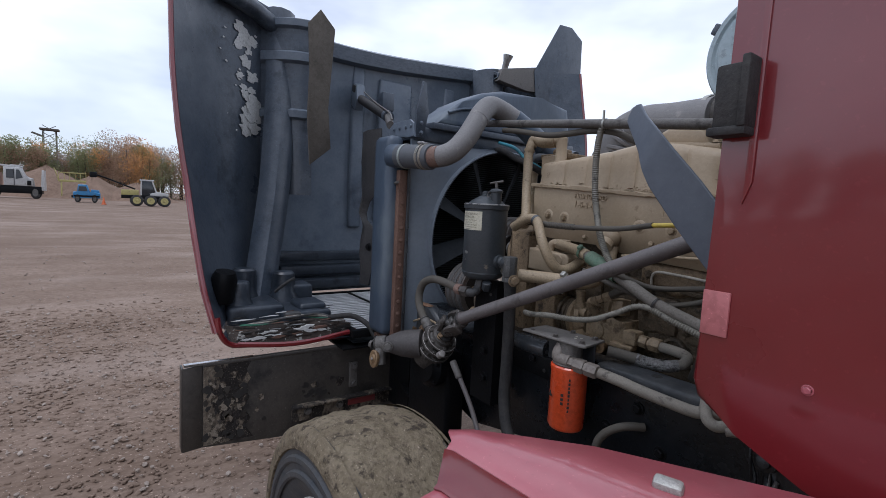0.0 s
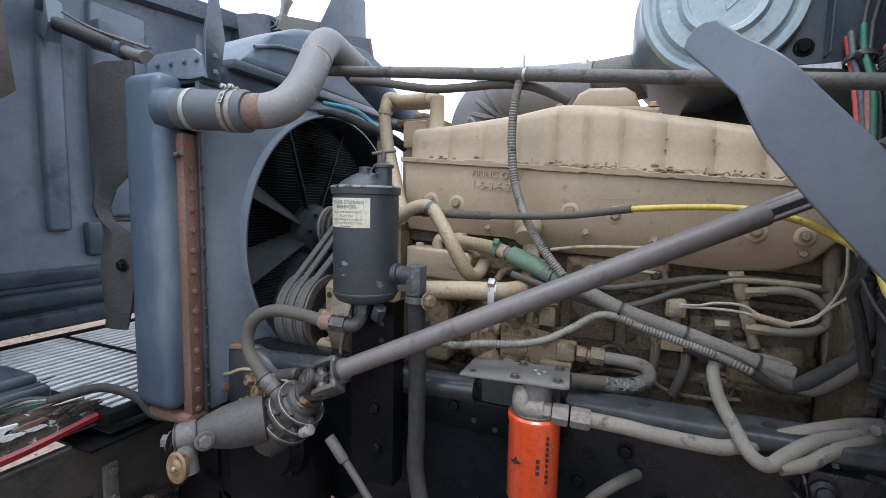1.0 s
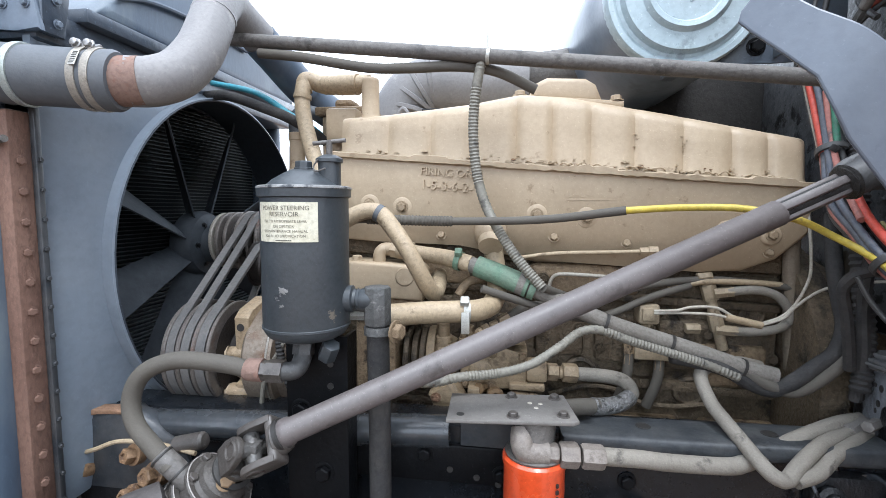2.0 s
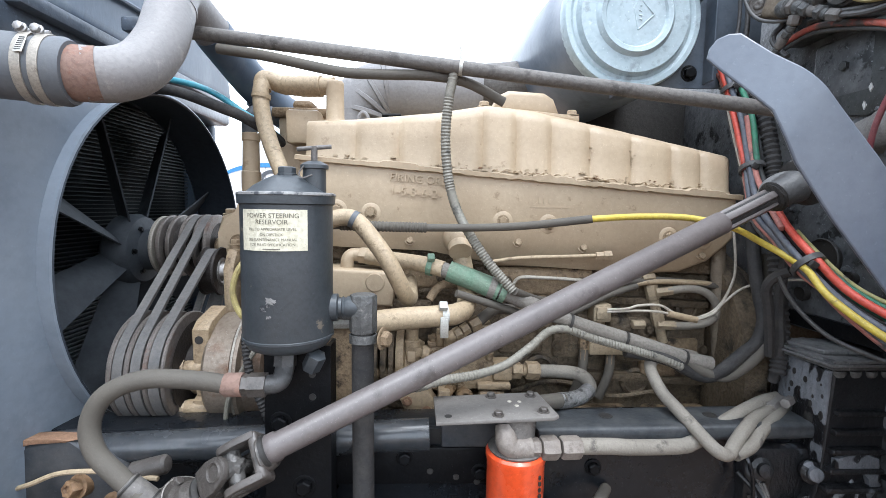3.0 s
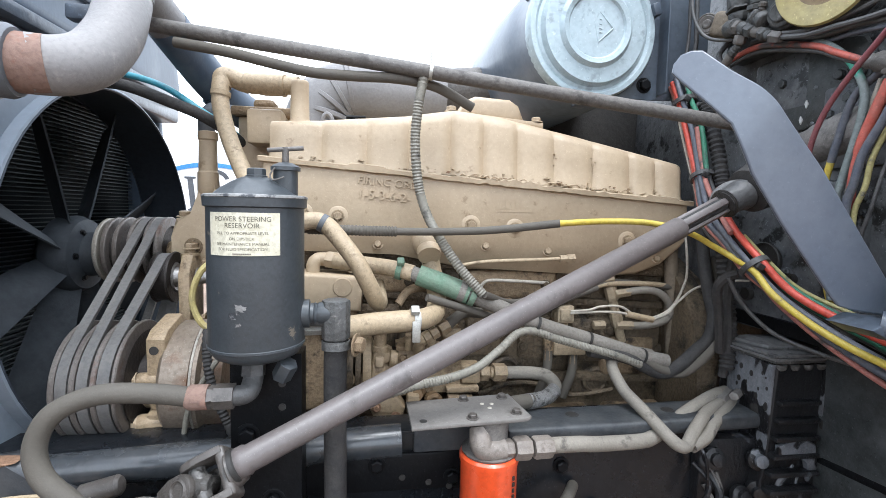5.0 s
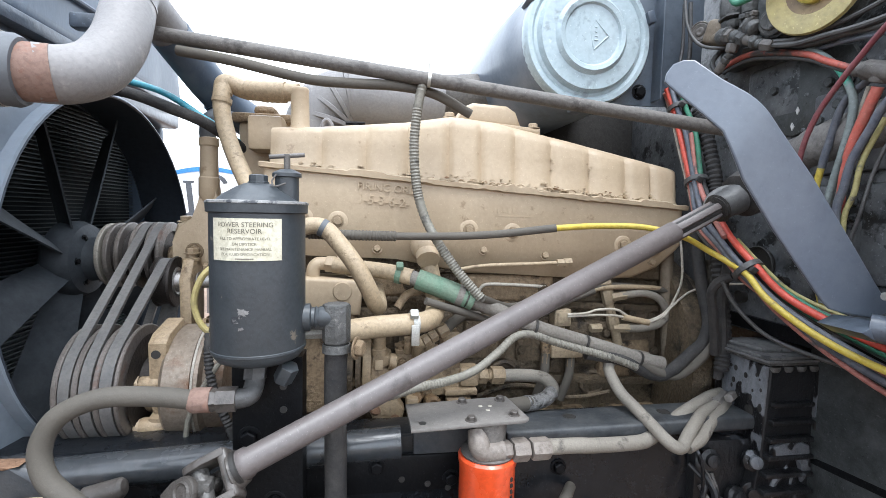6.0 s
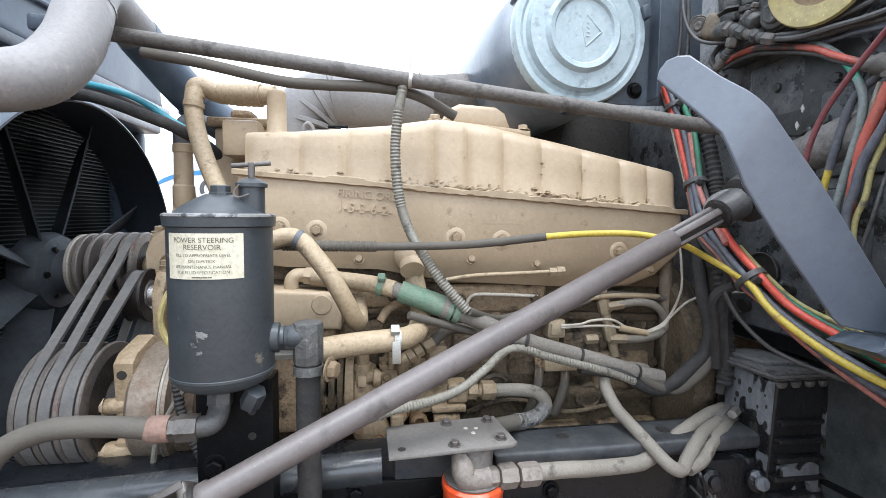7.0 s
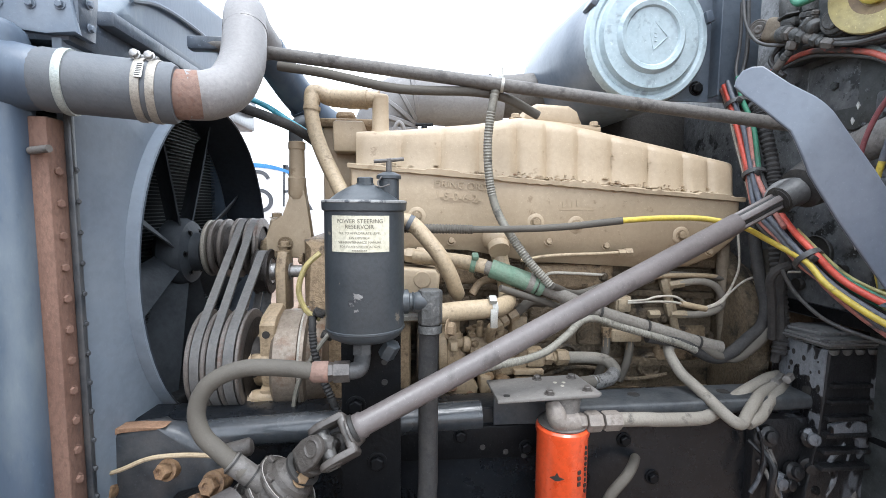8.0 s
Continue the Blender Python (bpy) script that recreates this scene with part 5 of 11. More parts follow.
    cyl(bm, (-2.0, 1.20, 1.665), (-1.965, 1.19, 1.668), 0.006, n=10)
    part("stub", bm, M["bracket"], r)
    # outlet neck
    bm = bmesh.new()
    cyl(bm, (-2.03, 1.200, 1.778), (-1.97, 1.211, 1.776), 0.054, 0.046, n=24, bev=0.004)
    part("outlet_neck", bm, M["tank_blue"], r)
    # loose rubber seal hanging in front of the tank
    bm = bmesh.new()
    rows = []
    for z, a, b in ((1.905, -2.320, -2.14), (1.84, -2.322, -2.135), (1.763, -2.323, -2.135), (1.70, -2.320, -2.145), (1.645, -2.316, -2.15), (1.61, -2.300, -2.185), (1.58, -2.294, -2.232), (1.53, -2.322, -2.262), (1.495, -2.300, -2.250), (1.46, -2.288, -2.172), (1.40, -2.300, -2.172), (1.335, -2.310, -2.174), (1.27, -2.302, -2.185), (1.225, -2.297, -2.20), (1.195, -2.292, -2.212)):
        rows.append([V(a, 1.20, z), V(a + (b - a) * 0.15, 1.190 + 0.006 * math.sin(z * 31), z), V((a + b) / 2, 1.184 + 0.005 * math.sin(z * 23), z), V(b, 1.20, z)])
    sheet(bm, rows, 0.006)
    span(bm, (-2.235, 1.194, 1.345), (-2.14, 1.206, 1.40), 0.004)
    seal = part("rubber_seal", bm, M["seal_dark"], r, "torn dusty rubber seal strip")
    bolt(seal, (-2.20, 1.186, 1.375), (0, -1, 0), 0.012, "black")


build_radiator()


def build_check_strap():
    s = thing("hood_check_strap", (-2.2, 1.27, 1.93), "dusty dark hood check strap with a frayed spring sleeve", "strap")
    a, b = V(-3.20, 1.565, 2.265), V(-2.18, 1.262, 1.932)
    mid = V(-2.55, 1.442, 2.045)
    d = (mid - a).normalized()
    side_ = V(0, 0, 1).cross(d).normalized()
    m = Matrix((d, side_, d.cross(side_))).transposed().to_4x4()
    bm = bmesh.new()
    tube(bm, [a, a.lerp(mid, 0.5), mid], 0.026, 14, ribs=0.003, pitch=0.016, flat=True)
    part("sleeve", bm, M["seal_dark"], s, "frayed dark sleeve")
    bm = bmesh.new()
    tube(bm, [mid, mid.lerp(b, 0.5) + V(0, 0, -0.004), b], 0.0185, 12, flat=True)
    part("rod", bm, M["bracket"], s)
    bm = bmesh.new()
    tube(bm, [a + V(0.1, -0.01, 0.020), a.lerp(mid, 0.6) + V(0, 0, 0.034), mid.lerp(b, 0.3) + V(0, 0, 0.032), b + V(0.02, -0.005, 0.022)], 0.005, 8)
    part("cable", bm, M["bracket"], s)
    bm = bmesh.new()
    lathe(bm, mid - d * 0.03, d, [(0, 0.020), (0.003, 0.031), (0.045, 0.031), (0.05, 0.020)], 18)
    part("cap", bm, M["slate_dark"], s)
    # six-sided foot bolted inside the hood
    bm = bmesh.new()
    prism(bm, [(-0.085, 0.02), (-0.05, 0.085), (0.03, 0.085), (0.085, 0.0), (0.05, -0.075), (-0.07, -0.06)], Matrix.Translation(a - side_ * 0.035) @ Matrix((d, d.cross(side_), side_)).transposed().to_4x4(), 0.06, 0.012)
    foot = part("foot", bm, M["slate"], s)
    bm = bmesh.new()
    box(bm, a + V(0.0, -0.035, 0.055), (0.075, 0.012, 0.045), m, 0.004)
    part("slot_plate", bm, M["ink"], foot)


build_check_strap()


def build_radiator_hose():
    h = thing("upper_radiator_hose", (-1.95, 1.2, 1.77), "rubber radiator hose clamped to a dusty bent steel pipe", "hose")
    d = V(0.19, 0.036, -0.010).normalized()
    bm = bmesh.new()
    lathe(bm, (-1.985, 1.208, 1.776), d, [(0, 0.046), (0.01, 0.049), (0.06, 0.048), (0.14, 0.048), (0.186, 0.050), (0.194, 0.046)], 28)
    part("rubber_sleeve", bm, M["sleeve"], h)
    bm = bmesh.new()
    tube(bm, [(-1.83, 1.238, 1.768), (-1.785, 1.250, 1.767), (-1.765, 1.258, 1.769)], 0.041, 22)
    part("rusty_end", bm, M["pipe_rust"], h, "reddish rusted pipe end")
    bm = bmesh.new()
    tube(bm, [(-1.785, 1.250, 1.767), (-1.755, 1.270, 1.772), (-1.733, 1.305, 1.795), (-1.725, 1.350, 1.845), (-1.732, 1.395, 1.905), (-1.745, 1.440, 1.960), (-1.758, 1.490, 1.992), (-1.765, 1.56, 1.985), (-1.750, 1.62, 1.957)], 0.0415, 26, 8)
    part("bent_pipe", bm, M["pipe_grey"], h, "dusty grey bent steel pipe")
    bm = bmesh.new()
    tube(bm, [(-1.752, 1.615, 1.960), (-1.735, 1.665, 1.928), (-1.705, 1.72, 1.880), (-1.665, 1.765, 1.835), (-1.62, 1.79, 1.805), (-1.57, 1.80, 1.79)], 0.044, 22, 8)
    part("rubber_elbow", bm, M["tank_blue"], h, "slate rubber elbow")
    bm = bmesh.new()
    lathe(bm, (-1.690, 1.738, 1.860), (0.55, 0.55, -0.62), [(0, 0.044), (0, 0.0475), (0.012, 0.0475), (0.012, 0.044)], 28, caps=False)
    part("elbow_clamp", bm, M["tank_blue"], h)
    bm = bmesh.new()
    tube(bm, [(-1.736, 1.412, 1.926), (-1.738, 1.418, 1.934)], 0.0428, 22, flat=True)
    part("seam_ring", bm, M["pipe_grey"], h)
    for k, w_, mat in ((0.036, 0.012, "clamp_pale"), (0.139, 0.0125, "clamp_tan"), (0.1595, 0.0125, "clamp_tan")):
        q = V(-1.985, 1.208, 1.776) + d * k
        bm = bmesh.new()
        lathe(bm, q, d, [(0, 0.048), (0.0, 0.0508), (0.002, 0.0513), (w_ - 0.002, 0.0513), (w_, 0.0508), (w_, 0.048)], 40, caps=False)
        c = part("hose_clamp", bm, M[mat], h, "dulled worm-drive clamp band")
        if mat == "clamp_pale":
            continue
        o = q + d * (w_ / 2) + V(0, -0.022, 0.050)
        bm = bmesh.new()
        box(bm, o + V(0, 0.010, -0.002), (0.013, 0.018, 0.011), pose(0, 0, 0, 22, 0, 0), 0.003)
        lathe(bm, o, (0.05, -1, 0.25), [(0, 0.0085), (0.003, 0.0085), (0.004, 0.0065), (0.009, 0.0065), (0.010, 0.005)], 8)
        part("clamp_screw", bm, M["steel"], c)
        if k > 0.15:
            bm = bmesh.new()
            box(bm, q + d * 0.001 + V(0, -0.0475, 0.0235), (0.011, 0.0012, 0.030), pose(0, 0, 0, -27, 0, 8), 0.0004)
            tail = part("clamp_tail", bm, M["clamp"], c, "bright slotted band end")
            bm = bmesh.new()
            for j in range(7):
                box(bm, q + d * 0.001 + V(0, -0.0482, 0.0235) + V(0, 0.0016, 0.0032) * (j - 3), (0.0075, 0.0012, 0.0012), pose(0, 0, 0, -27, 0, 8))
            part("slots", bm, M["ink"], c)["kind"] = "stuff"


build_radiator_hose()


# ================= fan, pulleys and belts =================
def build_fan():
    f = thing("cooling_fan", (-2.04, YC, 1.43), "dark dusty plastic cooling fan behind the shroud opening", "fan")
    bm = bmesh.new()
    lathe(bm, (-2.085, YC, 1.45), (1, 0, 0), [(0, 0.07), (0.02, 0.092), (0.055, 0.095), (0.075, 0.085), (0.085, 0.055), (0.11, 0.050)], 32)
    hub = part("hub", bm, M["fan"], f)
    for k in range(6):
        a = radians(60 * k)
        bolt(hub, (-2.004, YC + 0.062 * math.cos(a), 1.45 + 0.062 * math.sin(a)), (1, 0, 0), 0.006, "black")
    for k in range(8):
        bm = bmesh.new()
        rows = []
        for i in range(7):
            rr = 0.085 + 0.051 * i
            tw = radians(58 - 2 * i)
            wdt = 0.040 + 0.0045 * i
            row = []
            for s in (-1, -0.4, 0.3, 1):
                a = radians(45 * k + 18) + s * wdt / rr * math.cos(tw)
                row.append(V(-2.045 + s * wdt * math.sin(tw) * 0.8 + 0.006 * (1 - s * s), YC + rr * math.cos(a), 1.45 + rr * math.sin(a)))
            rows.append(row)
        sheet(bm, rows, 0.004)
        part("blade", bm, M["fan"], f)


build_fan()


LOW, UP, IDL = (1.512, 1.225), (1.762, 1.462), (1.668, 1.408)


def belt_loop(c0, r0, c1, r1, x0, x1, w):
    """A flat belt round two wheels whose shafts run along x."""
    dy, dz = c1[0] - c0[0], c1[1] - c0[1]
    d = math.hypot(dy, dz)
    base, off = math.atan2(dz, dy), math.acos((r0 - r1) / d)
    line = []
    for k in range(29):
        a = base + off + (2 * math.pi - 2 * off) * k / 28
        line.append(V(x0, c0[0] + r0 * math.cos(a), c0[1] + r0 * math.sin(a)))
    for k in range(17):
        a = base - off + 2 * off * k / 16
        line.append(V(x1, c1[0] + r1 * math.cos(a), c1[1] + r1 * math.sin(a)))
    line.append(line[0])
    bm = bmesh.new()
    sheet(bm, [[q + V(-w / 2, 0, 0) for q in line], [q + V(w / 2, 0, 0) for q in line]], 0.007)
    solid("drive_belt", bm, M["belt"], "grey worn rubber drive belt round the pulleys", "belt", group="drive belts")


def build_pulleys():
    p = thing("crankshaft_pulley", (-1.83, LOW[0], LOW[1]), "large worn steel three-groove drive pulley with rusty rims", "pulley")
    rims = (-1.874, -1.841, -1.806, -1.772)
    bm = bmesh.new()
    lathe(bm, (rims[0], *LOW), (1, 0, 0), [(0, 0.03), (0, 0.085), (0.101, 0.085), (0.101, 0.03)], 48)
    part("groove_drum", bm, M["pulley_dark"], p)
    for i, x in enumerate(rims):
        bm = bmesh.new()
        w = 0.006 if i < 3 else 0.005
        lathe(bm, (x - w, *LOW), (1, 0, 0), [(0, 0.084), (0.001, 0.1135), (0.003, 0.1155), (2 * w - 0.003, 0.1155), (2 * w - 0.001, 0.1135), (2 * w, 0.084)], 64, caps=False)
        part("rim", bm, M["pulley"], p)
    bm = bmesh.new()
    lathe(bm, (-1.775, *LOW), (1, 0, 0), [(0, 0.02), (0.012, 0.096), (0.013, 0.05), (0.05, 0.046), (0.06, 0.02)], 40)
    part("hub", bm, M["pulley_dark"], p)
    u = thing("fan_drive_pulley", (-1.89, UP[0], UP[1]), "worn steel fan drive pulley with belt grooves", "pulley")
    bm = bmesh.new()
    lathe(bm, (-1.954, *UP), (1, 0, 0), [(0, 0.03), (0, 0.062), (0.137, 0.062), (0.137, 0.03)], 40)
    part("groove_drum", bm, M["pulley_dark"], u)
    for x, r_, m_ in ((-1.952, 0.078, "clamp_tan"), (-1.933, 0.080, "pulley"), (-1.908, 0.081, "pulley"), (-1.876, 0.0835, "pulley"), (-1.842, 0.0835, "pulley"), (-1.817, 0.0835, "pulley")):
        bm = bmesh.new()
        lathe(bm, (x - 0.006, *UP), (1, 0, 0), [(0, 0.061), (0.001, r_ - 0.002), (0.003, r_), (0.009, r_), (0.011, r_ - 0.002), (0.012, 0.061)], 52, caps=False)
        part("rim", bm, M[m_], u)
    bm = bmesh.new()
    cyl(bm, (-2.03, *UP), (-1.60, *UP), 0.022, n=20)
    cyl(bm, (-1.81, *UP), (-1.755, *UP), 0.030, n=20, bev=0.004)
    part("shaft", bm, M["ear"], u)
    belt_loop(LOW, 0.1145, UP, 0.0825, -1.8575, -1.859, 0.0185)
    belt_loop(LOW, 0.1145, UP, 0.0825, -1.8235, -1.8295, 0.0185)
    t = thing("belt_idler", (-1.78, IDL[0], IDL[1]), "beige belt idler with tensioner bracket", "idler")
    bm = bmesh.new()
    lathe(bm, (-1.808, *IDL), (1, 0, 0), [(0, 0.02), (0, 0.054), (0.004, 0.059), (0.007, 0.054), (0.036, 0.054), (0.039, 0.060), (0.043, 0.058), (0.043, 0.036), (0.036, 0.034), (0.036, 0.018)], 40)
    part("idler_wheel", bm, M["pulley_dark"], t)
    bm = bmesh.new()
    lathe(bm, (-1.775, *IDL), (1, 0, 0), [(0, 0.034), (0.008, 0.035), (0.012, 0.031), (0.010, 0.024), (0.020, 0.021), (0.022, 0.010)], 32)
    part("bearing_cover", bm, M["steel"], t, "bare steel bearing cover")
    belt_loop(LOW, 0.1145, IDL, 0.0555, -1.789, -1.786, 0.0205)
    bm = bmesh.new()
    cyl(bm, (-1.77, *IDL), (-1.66, *IDL), 0.016, n=16)
    part("spindle", bm, M["steel"], t)
    bm = bmesh.new()
    prism(bm, [(1.625, 1.30), (1.71, 1.30), (1.715, 1.44), (1.695, 1.462), (1.648, 1.462), (1.622, 1.42)], plane_yz(-1.748), 0.028, 0.008)
    part("bracket", bm, M["ear"], t)
    bm = bmesh.new()
    lathe(bm, (-1.735, 1.668, 1.458), (0, 0, 1), [(0, 0.020), (0.006, 0.020), (0.007, 0.012), (0.018, 0.012)], 16)
    part("boss", bm, M["ear"], t)
    bolt(t, (-1.733, 1.668, 1.474), (0, 0, 1), 0.012, "ear")
    bolt(t, (-1.719, 1.668, 1.408), (1, 0, 0), 0.015, "steel")


build_pulleys()


# ================= engine =================
def seam_z(x):
    return 1.679 - 0.0715 * (x + 1.541)


def top_z(x):
    for (a, za), (b, zb) in zip(TOP, TOP[1:]):
        if x <= b:
            t = max(0.0, (x - a) / (b - a))
            return za + (zb - za) * t
    return TOP[-1][1]


TOP = [(-1.535, 1.762), (-1.43, 1.768), (-1.241, 1.787), (-1.13, 1.806), (-1.02, 1.796), (-0.83, 1.759), (-0.556, 1.702)]


def lean(x, z):
    """How far the foot of the rocker housing stands back at a place."""
    return max(0.0, 1.525 - 0.0385 * (x + 1.139) - z) * 0.42


def build_engine():
    e = thing("diesel_engine", (-1.05, YC, 1.0), "beige-painted six-cylinder diesel engine, grimy below, in the truck's frame", "engine")
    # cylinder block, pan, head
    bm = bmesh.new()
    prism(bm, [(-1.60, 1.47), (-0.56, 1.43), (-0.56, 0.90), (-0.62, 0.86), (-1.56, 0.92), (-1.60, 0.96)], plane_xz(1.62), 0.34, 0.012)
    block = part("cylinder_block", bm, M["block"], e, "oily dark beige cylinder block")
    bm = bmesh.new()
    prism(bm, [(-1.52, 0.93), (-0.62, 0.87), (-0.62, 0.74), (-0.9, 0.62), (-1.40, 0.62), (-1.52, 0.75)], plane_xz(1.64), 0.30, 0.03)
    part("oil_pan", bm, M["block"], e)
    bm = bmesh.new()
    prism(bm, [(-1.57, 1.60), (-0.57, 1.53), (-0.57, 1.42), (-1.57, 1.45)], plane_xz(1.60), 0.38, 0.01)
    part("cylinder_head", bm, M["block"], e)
    # side pads, ribs and covers of the block
    rnd = random.Random(11)
    for i in range(6):
        x = -1.30 + 0.135 * i
        bm = bmesh.new()
        z = 1.30 - 0.02 * i * 0.5
        span(bm, (x - 0.055, 1.603, z - 0.06), (x + 0.055, 1.63, z + 0.055), 0.012)
        cov = part("side_cover", bm, M["block"], block)
        for sx in (-0.045, 0.045):
            bolt(cov, (x + sx, 1.603, z + rnd.uniform(-0.04, 0.04)), (0, -1, 0), 0.009, "block")
    for z, h in ((1.385, 0.018), (1.195, 0.022), (1.10, 0.018), (1.01, 0.02)):
        bm = bmesh.new()
        prism(bm, [(-1.45, z + 0.01), (-0.57, z - 0.03), (-0.57, z - 0.03 - h), (-1.45, z + 0.01 - h)], plane_xz(1.60), 0.03, 0.005)
        part("rib", bm, M["block"], block)
    for i in range(13):
        x = -1.42 + 0.068 * i
        bolt(block, (x, 1.602, 1.088 - 0.0455 * (x + 1.45)), (0, -1, 0), 0.009, "block")
    for k, (x, z, r_) in enumerate(((-0.98, 1.18, 0.030), (-0.74, 1.15, 0.028), (-1.22, 1.20, 0.03), (-0.62, 1.33, 0.022), (-0.79, 1.31, 0.02))):
        bm = bmesh.new()
        lathe(bm, (x, 1.622, z), (0, -1, 0), [(0, r_ * 1.3), (0.012, r_ * 1.25), (0.016, r_), (0.010, r_ * 0.85), (0.009, 0.004)], 20)
        part("core_plug", bm, M["block"], block)
    for x, z, w_, h_ in ((-1.30, 1.41, 0.10, 0.03), (-0.98, 1.40, 0.12, 0.035), (-0.66, 1.215, 0.07, 0.05), (-0.90, 1.06, 0.14, 0.03), (-0.64, 1.06, 0.08, 0.03)):
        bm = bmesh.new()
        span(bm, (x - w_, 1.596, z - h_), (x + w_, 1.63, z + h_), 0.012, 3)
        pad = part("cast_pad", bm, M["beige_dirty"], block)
        for sx in (-0.75, 0.75):
            bolt(pad, (x + sx * w_, 1.596, z), (0, -1, 0), 0.009, "block")
    bm = bmesh.new()
    tube(bm, [(-1.05, 1.597, 1.13), (-0.97, 1.594, 1.155), (-0.90, 1.594, 1.15), (-0.85, 1.594, 1.125), (-0.78, 1.594, 1.12), (-0.70, 1.597, 1.13)], 0.006, 8)
    part("oil_line", bm, M["block"], block)
    bm = bmesh.new()
    bmesh.ops.create_icosphere(bm, subdivisions=3, radius=0.03, matrix=Matrix.Translation((-0.983, 1.622, 1.366)) @ Matrix.Diagonal((1.5, 0.7, 0.85, 1)))
    for v in bm.verts:
        v.co += v.normal * 0.006 * noise.noise(v.co * 40)
    part("cast_lump", bm, M["beige_dirty"], block)
    bm = bmesh.new()
    tube(bm, [(-1.056, 1.592, 1.365), (-1.056, 1.588, 1.390), (-1.048, 1.586, 1.407), (-1.030, 1.586, 1.413), (-0.985, 1.586, 1.412), (-0.93, 1.588, 1.409), (-0.885, 1.594, 1.405)], 0.0042, 10)
    part("white_tube", bm, M["wire_white"], e, "thin bent off-white tube")
    # lower rocker housing
    bm = bmesh.new()
    out = [(-1.547, seam_z(-1.547)), (-0.549, seam_z(-0.549)), (-0.55, 1.515), (-0.60, 1.455), (-0.66, 1.428), (-0.74, 1.424), (-1.02, 1.440), (-1.09, 1.438), (-1.16, 1.455), (-1.258, 1.474), (-1.45, 1.480), (-1.545, 1.485)]
    prism(bm, out, plane_xz(1.553), 0.40, 0.010, 3)
    # the lower third of the casting leans back under the bolt line
    bmesh.ops.bisect_plane(bm, geom=list(bm.verts) + list(bm.edges) + list(bm.faces), plane_co=(-1.139, 1.553, 1.525), plane_no=(0.0385, 0, 1))
    for v in bm.verts:
        v.co.y += lean(v.co.x, v.co.z) * (1.0 if v.co.y < 1.60 else 0.0)
    hous = part("rocker_housing", bm, M["beige"], e, "beige cast rocker housing with bolts along its foot")
    # bosses and their bolts
    for x, z, r in ((-1.387, 1.560, 0.017), (-1.462, 1.566, 0.017), (-1.09, 1.546, 0.017), (-0.986, 1.540, 0.017), (-0.707, 1.515, 0.017), (-0.622, 1.508, 0.015)):
        bm = bmesh.new()
        lathe(bm, (x, 1.556, z), (0, -1, 0), [(0, r * 1.45), (0.0025, r * 1.35), (0.0045, r * 1.15), (0.0045, r * 0.4)], 20)
        boss = part("boss", bm, M["beige"], hous)
        bolt(boss, (x, 1.5515, z), (0, -1, 0), r * 0.56, "ear")
    for x, z in ((-1.052, 1.496), (-0.619, 1.470), (-1.30, 1.497), (-0.90, 1.485)):
        bolt(hous, (x, 1.553 + lean(x, z), z), (0, -1, 0.35), 0.008, "ear")
    # raised lettering
    for txt, z, size in (("FIRING ORD", 1.632, 0.0240), ("1-5-3-6-2-", 1.601, 0.0285)):
        bm = text_mesh(txt, size, 0.0030, "LEFT")
        bm.transform(Matrix.Translation((-1.346, 1.5512, z)) @ pose(0, 0, 0, 0, 4.1, 0) @ pose(0, 0, 0, 90, 0, 0))
        part("cast_lettering", bm, M["beige"], hous, "raised cast letters")
    # small cast mark further back
    bm = bmesh.new()
    for k in range(4):
        box(bm, (-1.02 + 0.012 * k, 1.5525, 1.590 + 0.004 * (k % 2)), (0.006, 0.002, 0.014))
    span(bm, (-1.03, 1.5518, 1.577), (-0.94, 1.5535, 1.579))
    part("cast_mark", bm, M["beige"], hous)
    # gasket seam
    bm = bmesh.new()
    rows = []
    xs = [-1.552 + 0.008 * i for i in range(127)]
    for dz, dy in ((-0.008, 0.0), (-0.006, -0.010), (0.003, -0.011), (0.006, 0.0)):
        row = []
        for i, x in enumerate(xs):
            lump = 0.0022 * noise.noise((x * 60, dz * 300, 1.0)) * (2.0 if -1.25 < x < -0.75 else 0.8)
            step = 0.005 if abs(math.sin((x + 1.5) * 9.0)) > 0.93 else 0.0
            row.append(V(x, 1.553 + dy * (1 + lump * 60) if dy else 1.556, seam_z(x) + dz + lump + step * (1 if dz > 0 else 0)))
        rows.append(row)
    sheet(bm, rows)
    part("gasket_seam", bm, M["beige"], e, "cover flange with cracked sealant squeezed out")
    rnd = random.Random(19)
    for k in range(190):
        x = rnd.uniform(-1.22, -0.60) if k % 6 else rnd.uniform(-1.5, -1.22)
        z = seam_z(x) + rnd.choice((rnd.uniform(0.006, 0.012), rnd.uniform(0.006, 0.014), rnd.uniform(0.006, 0.024)))
        if k >= 150:
            x = rnd.choice((-0.888, -0.790)) + rnd.gauss(0, 0.0035)
            z = seam_z(x) + rnd.uniform(0.012, 0.085)
        s_ = rnd.uniform(0.0012, 0.0036) if k < 150 else rnd.uniform(0.001, 0.0024)
        bm = bmesh.new()
        out = [(x + s_ * rnd.uniform(0.6, 2.6) * math.cos(a), z + s_ * rnd.uniform(0.4, 1.1) * math.sin(a)) for a in [1.05 * q for q in range(6)]]
        prism(bm, out, plane_xz(1.5620 + rnd.uniform(-0.003, 0.002) + (0.0165 if k >= 150 else 0.0)), 0.012)
        part("sealant_crumb", bm, M[("beige", "hose_beige", "beige", "crumb_rust" if k < 150 else "beige", "hose_beige", "beige", "beige")[k % 7]], e)
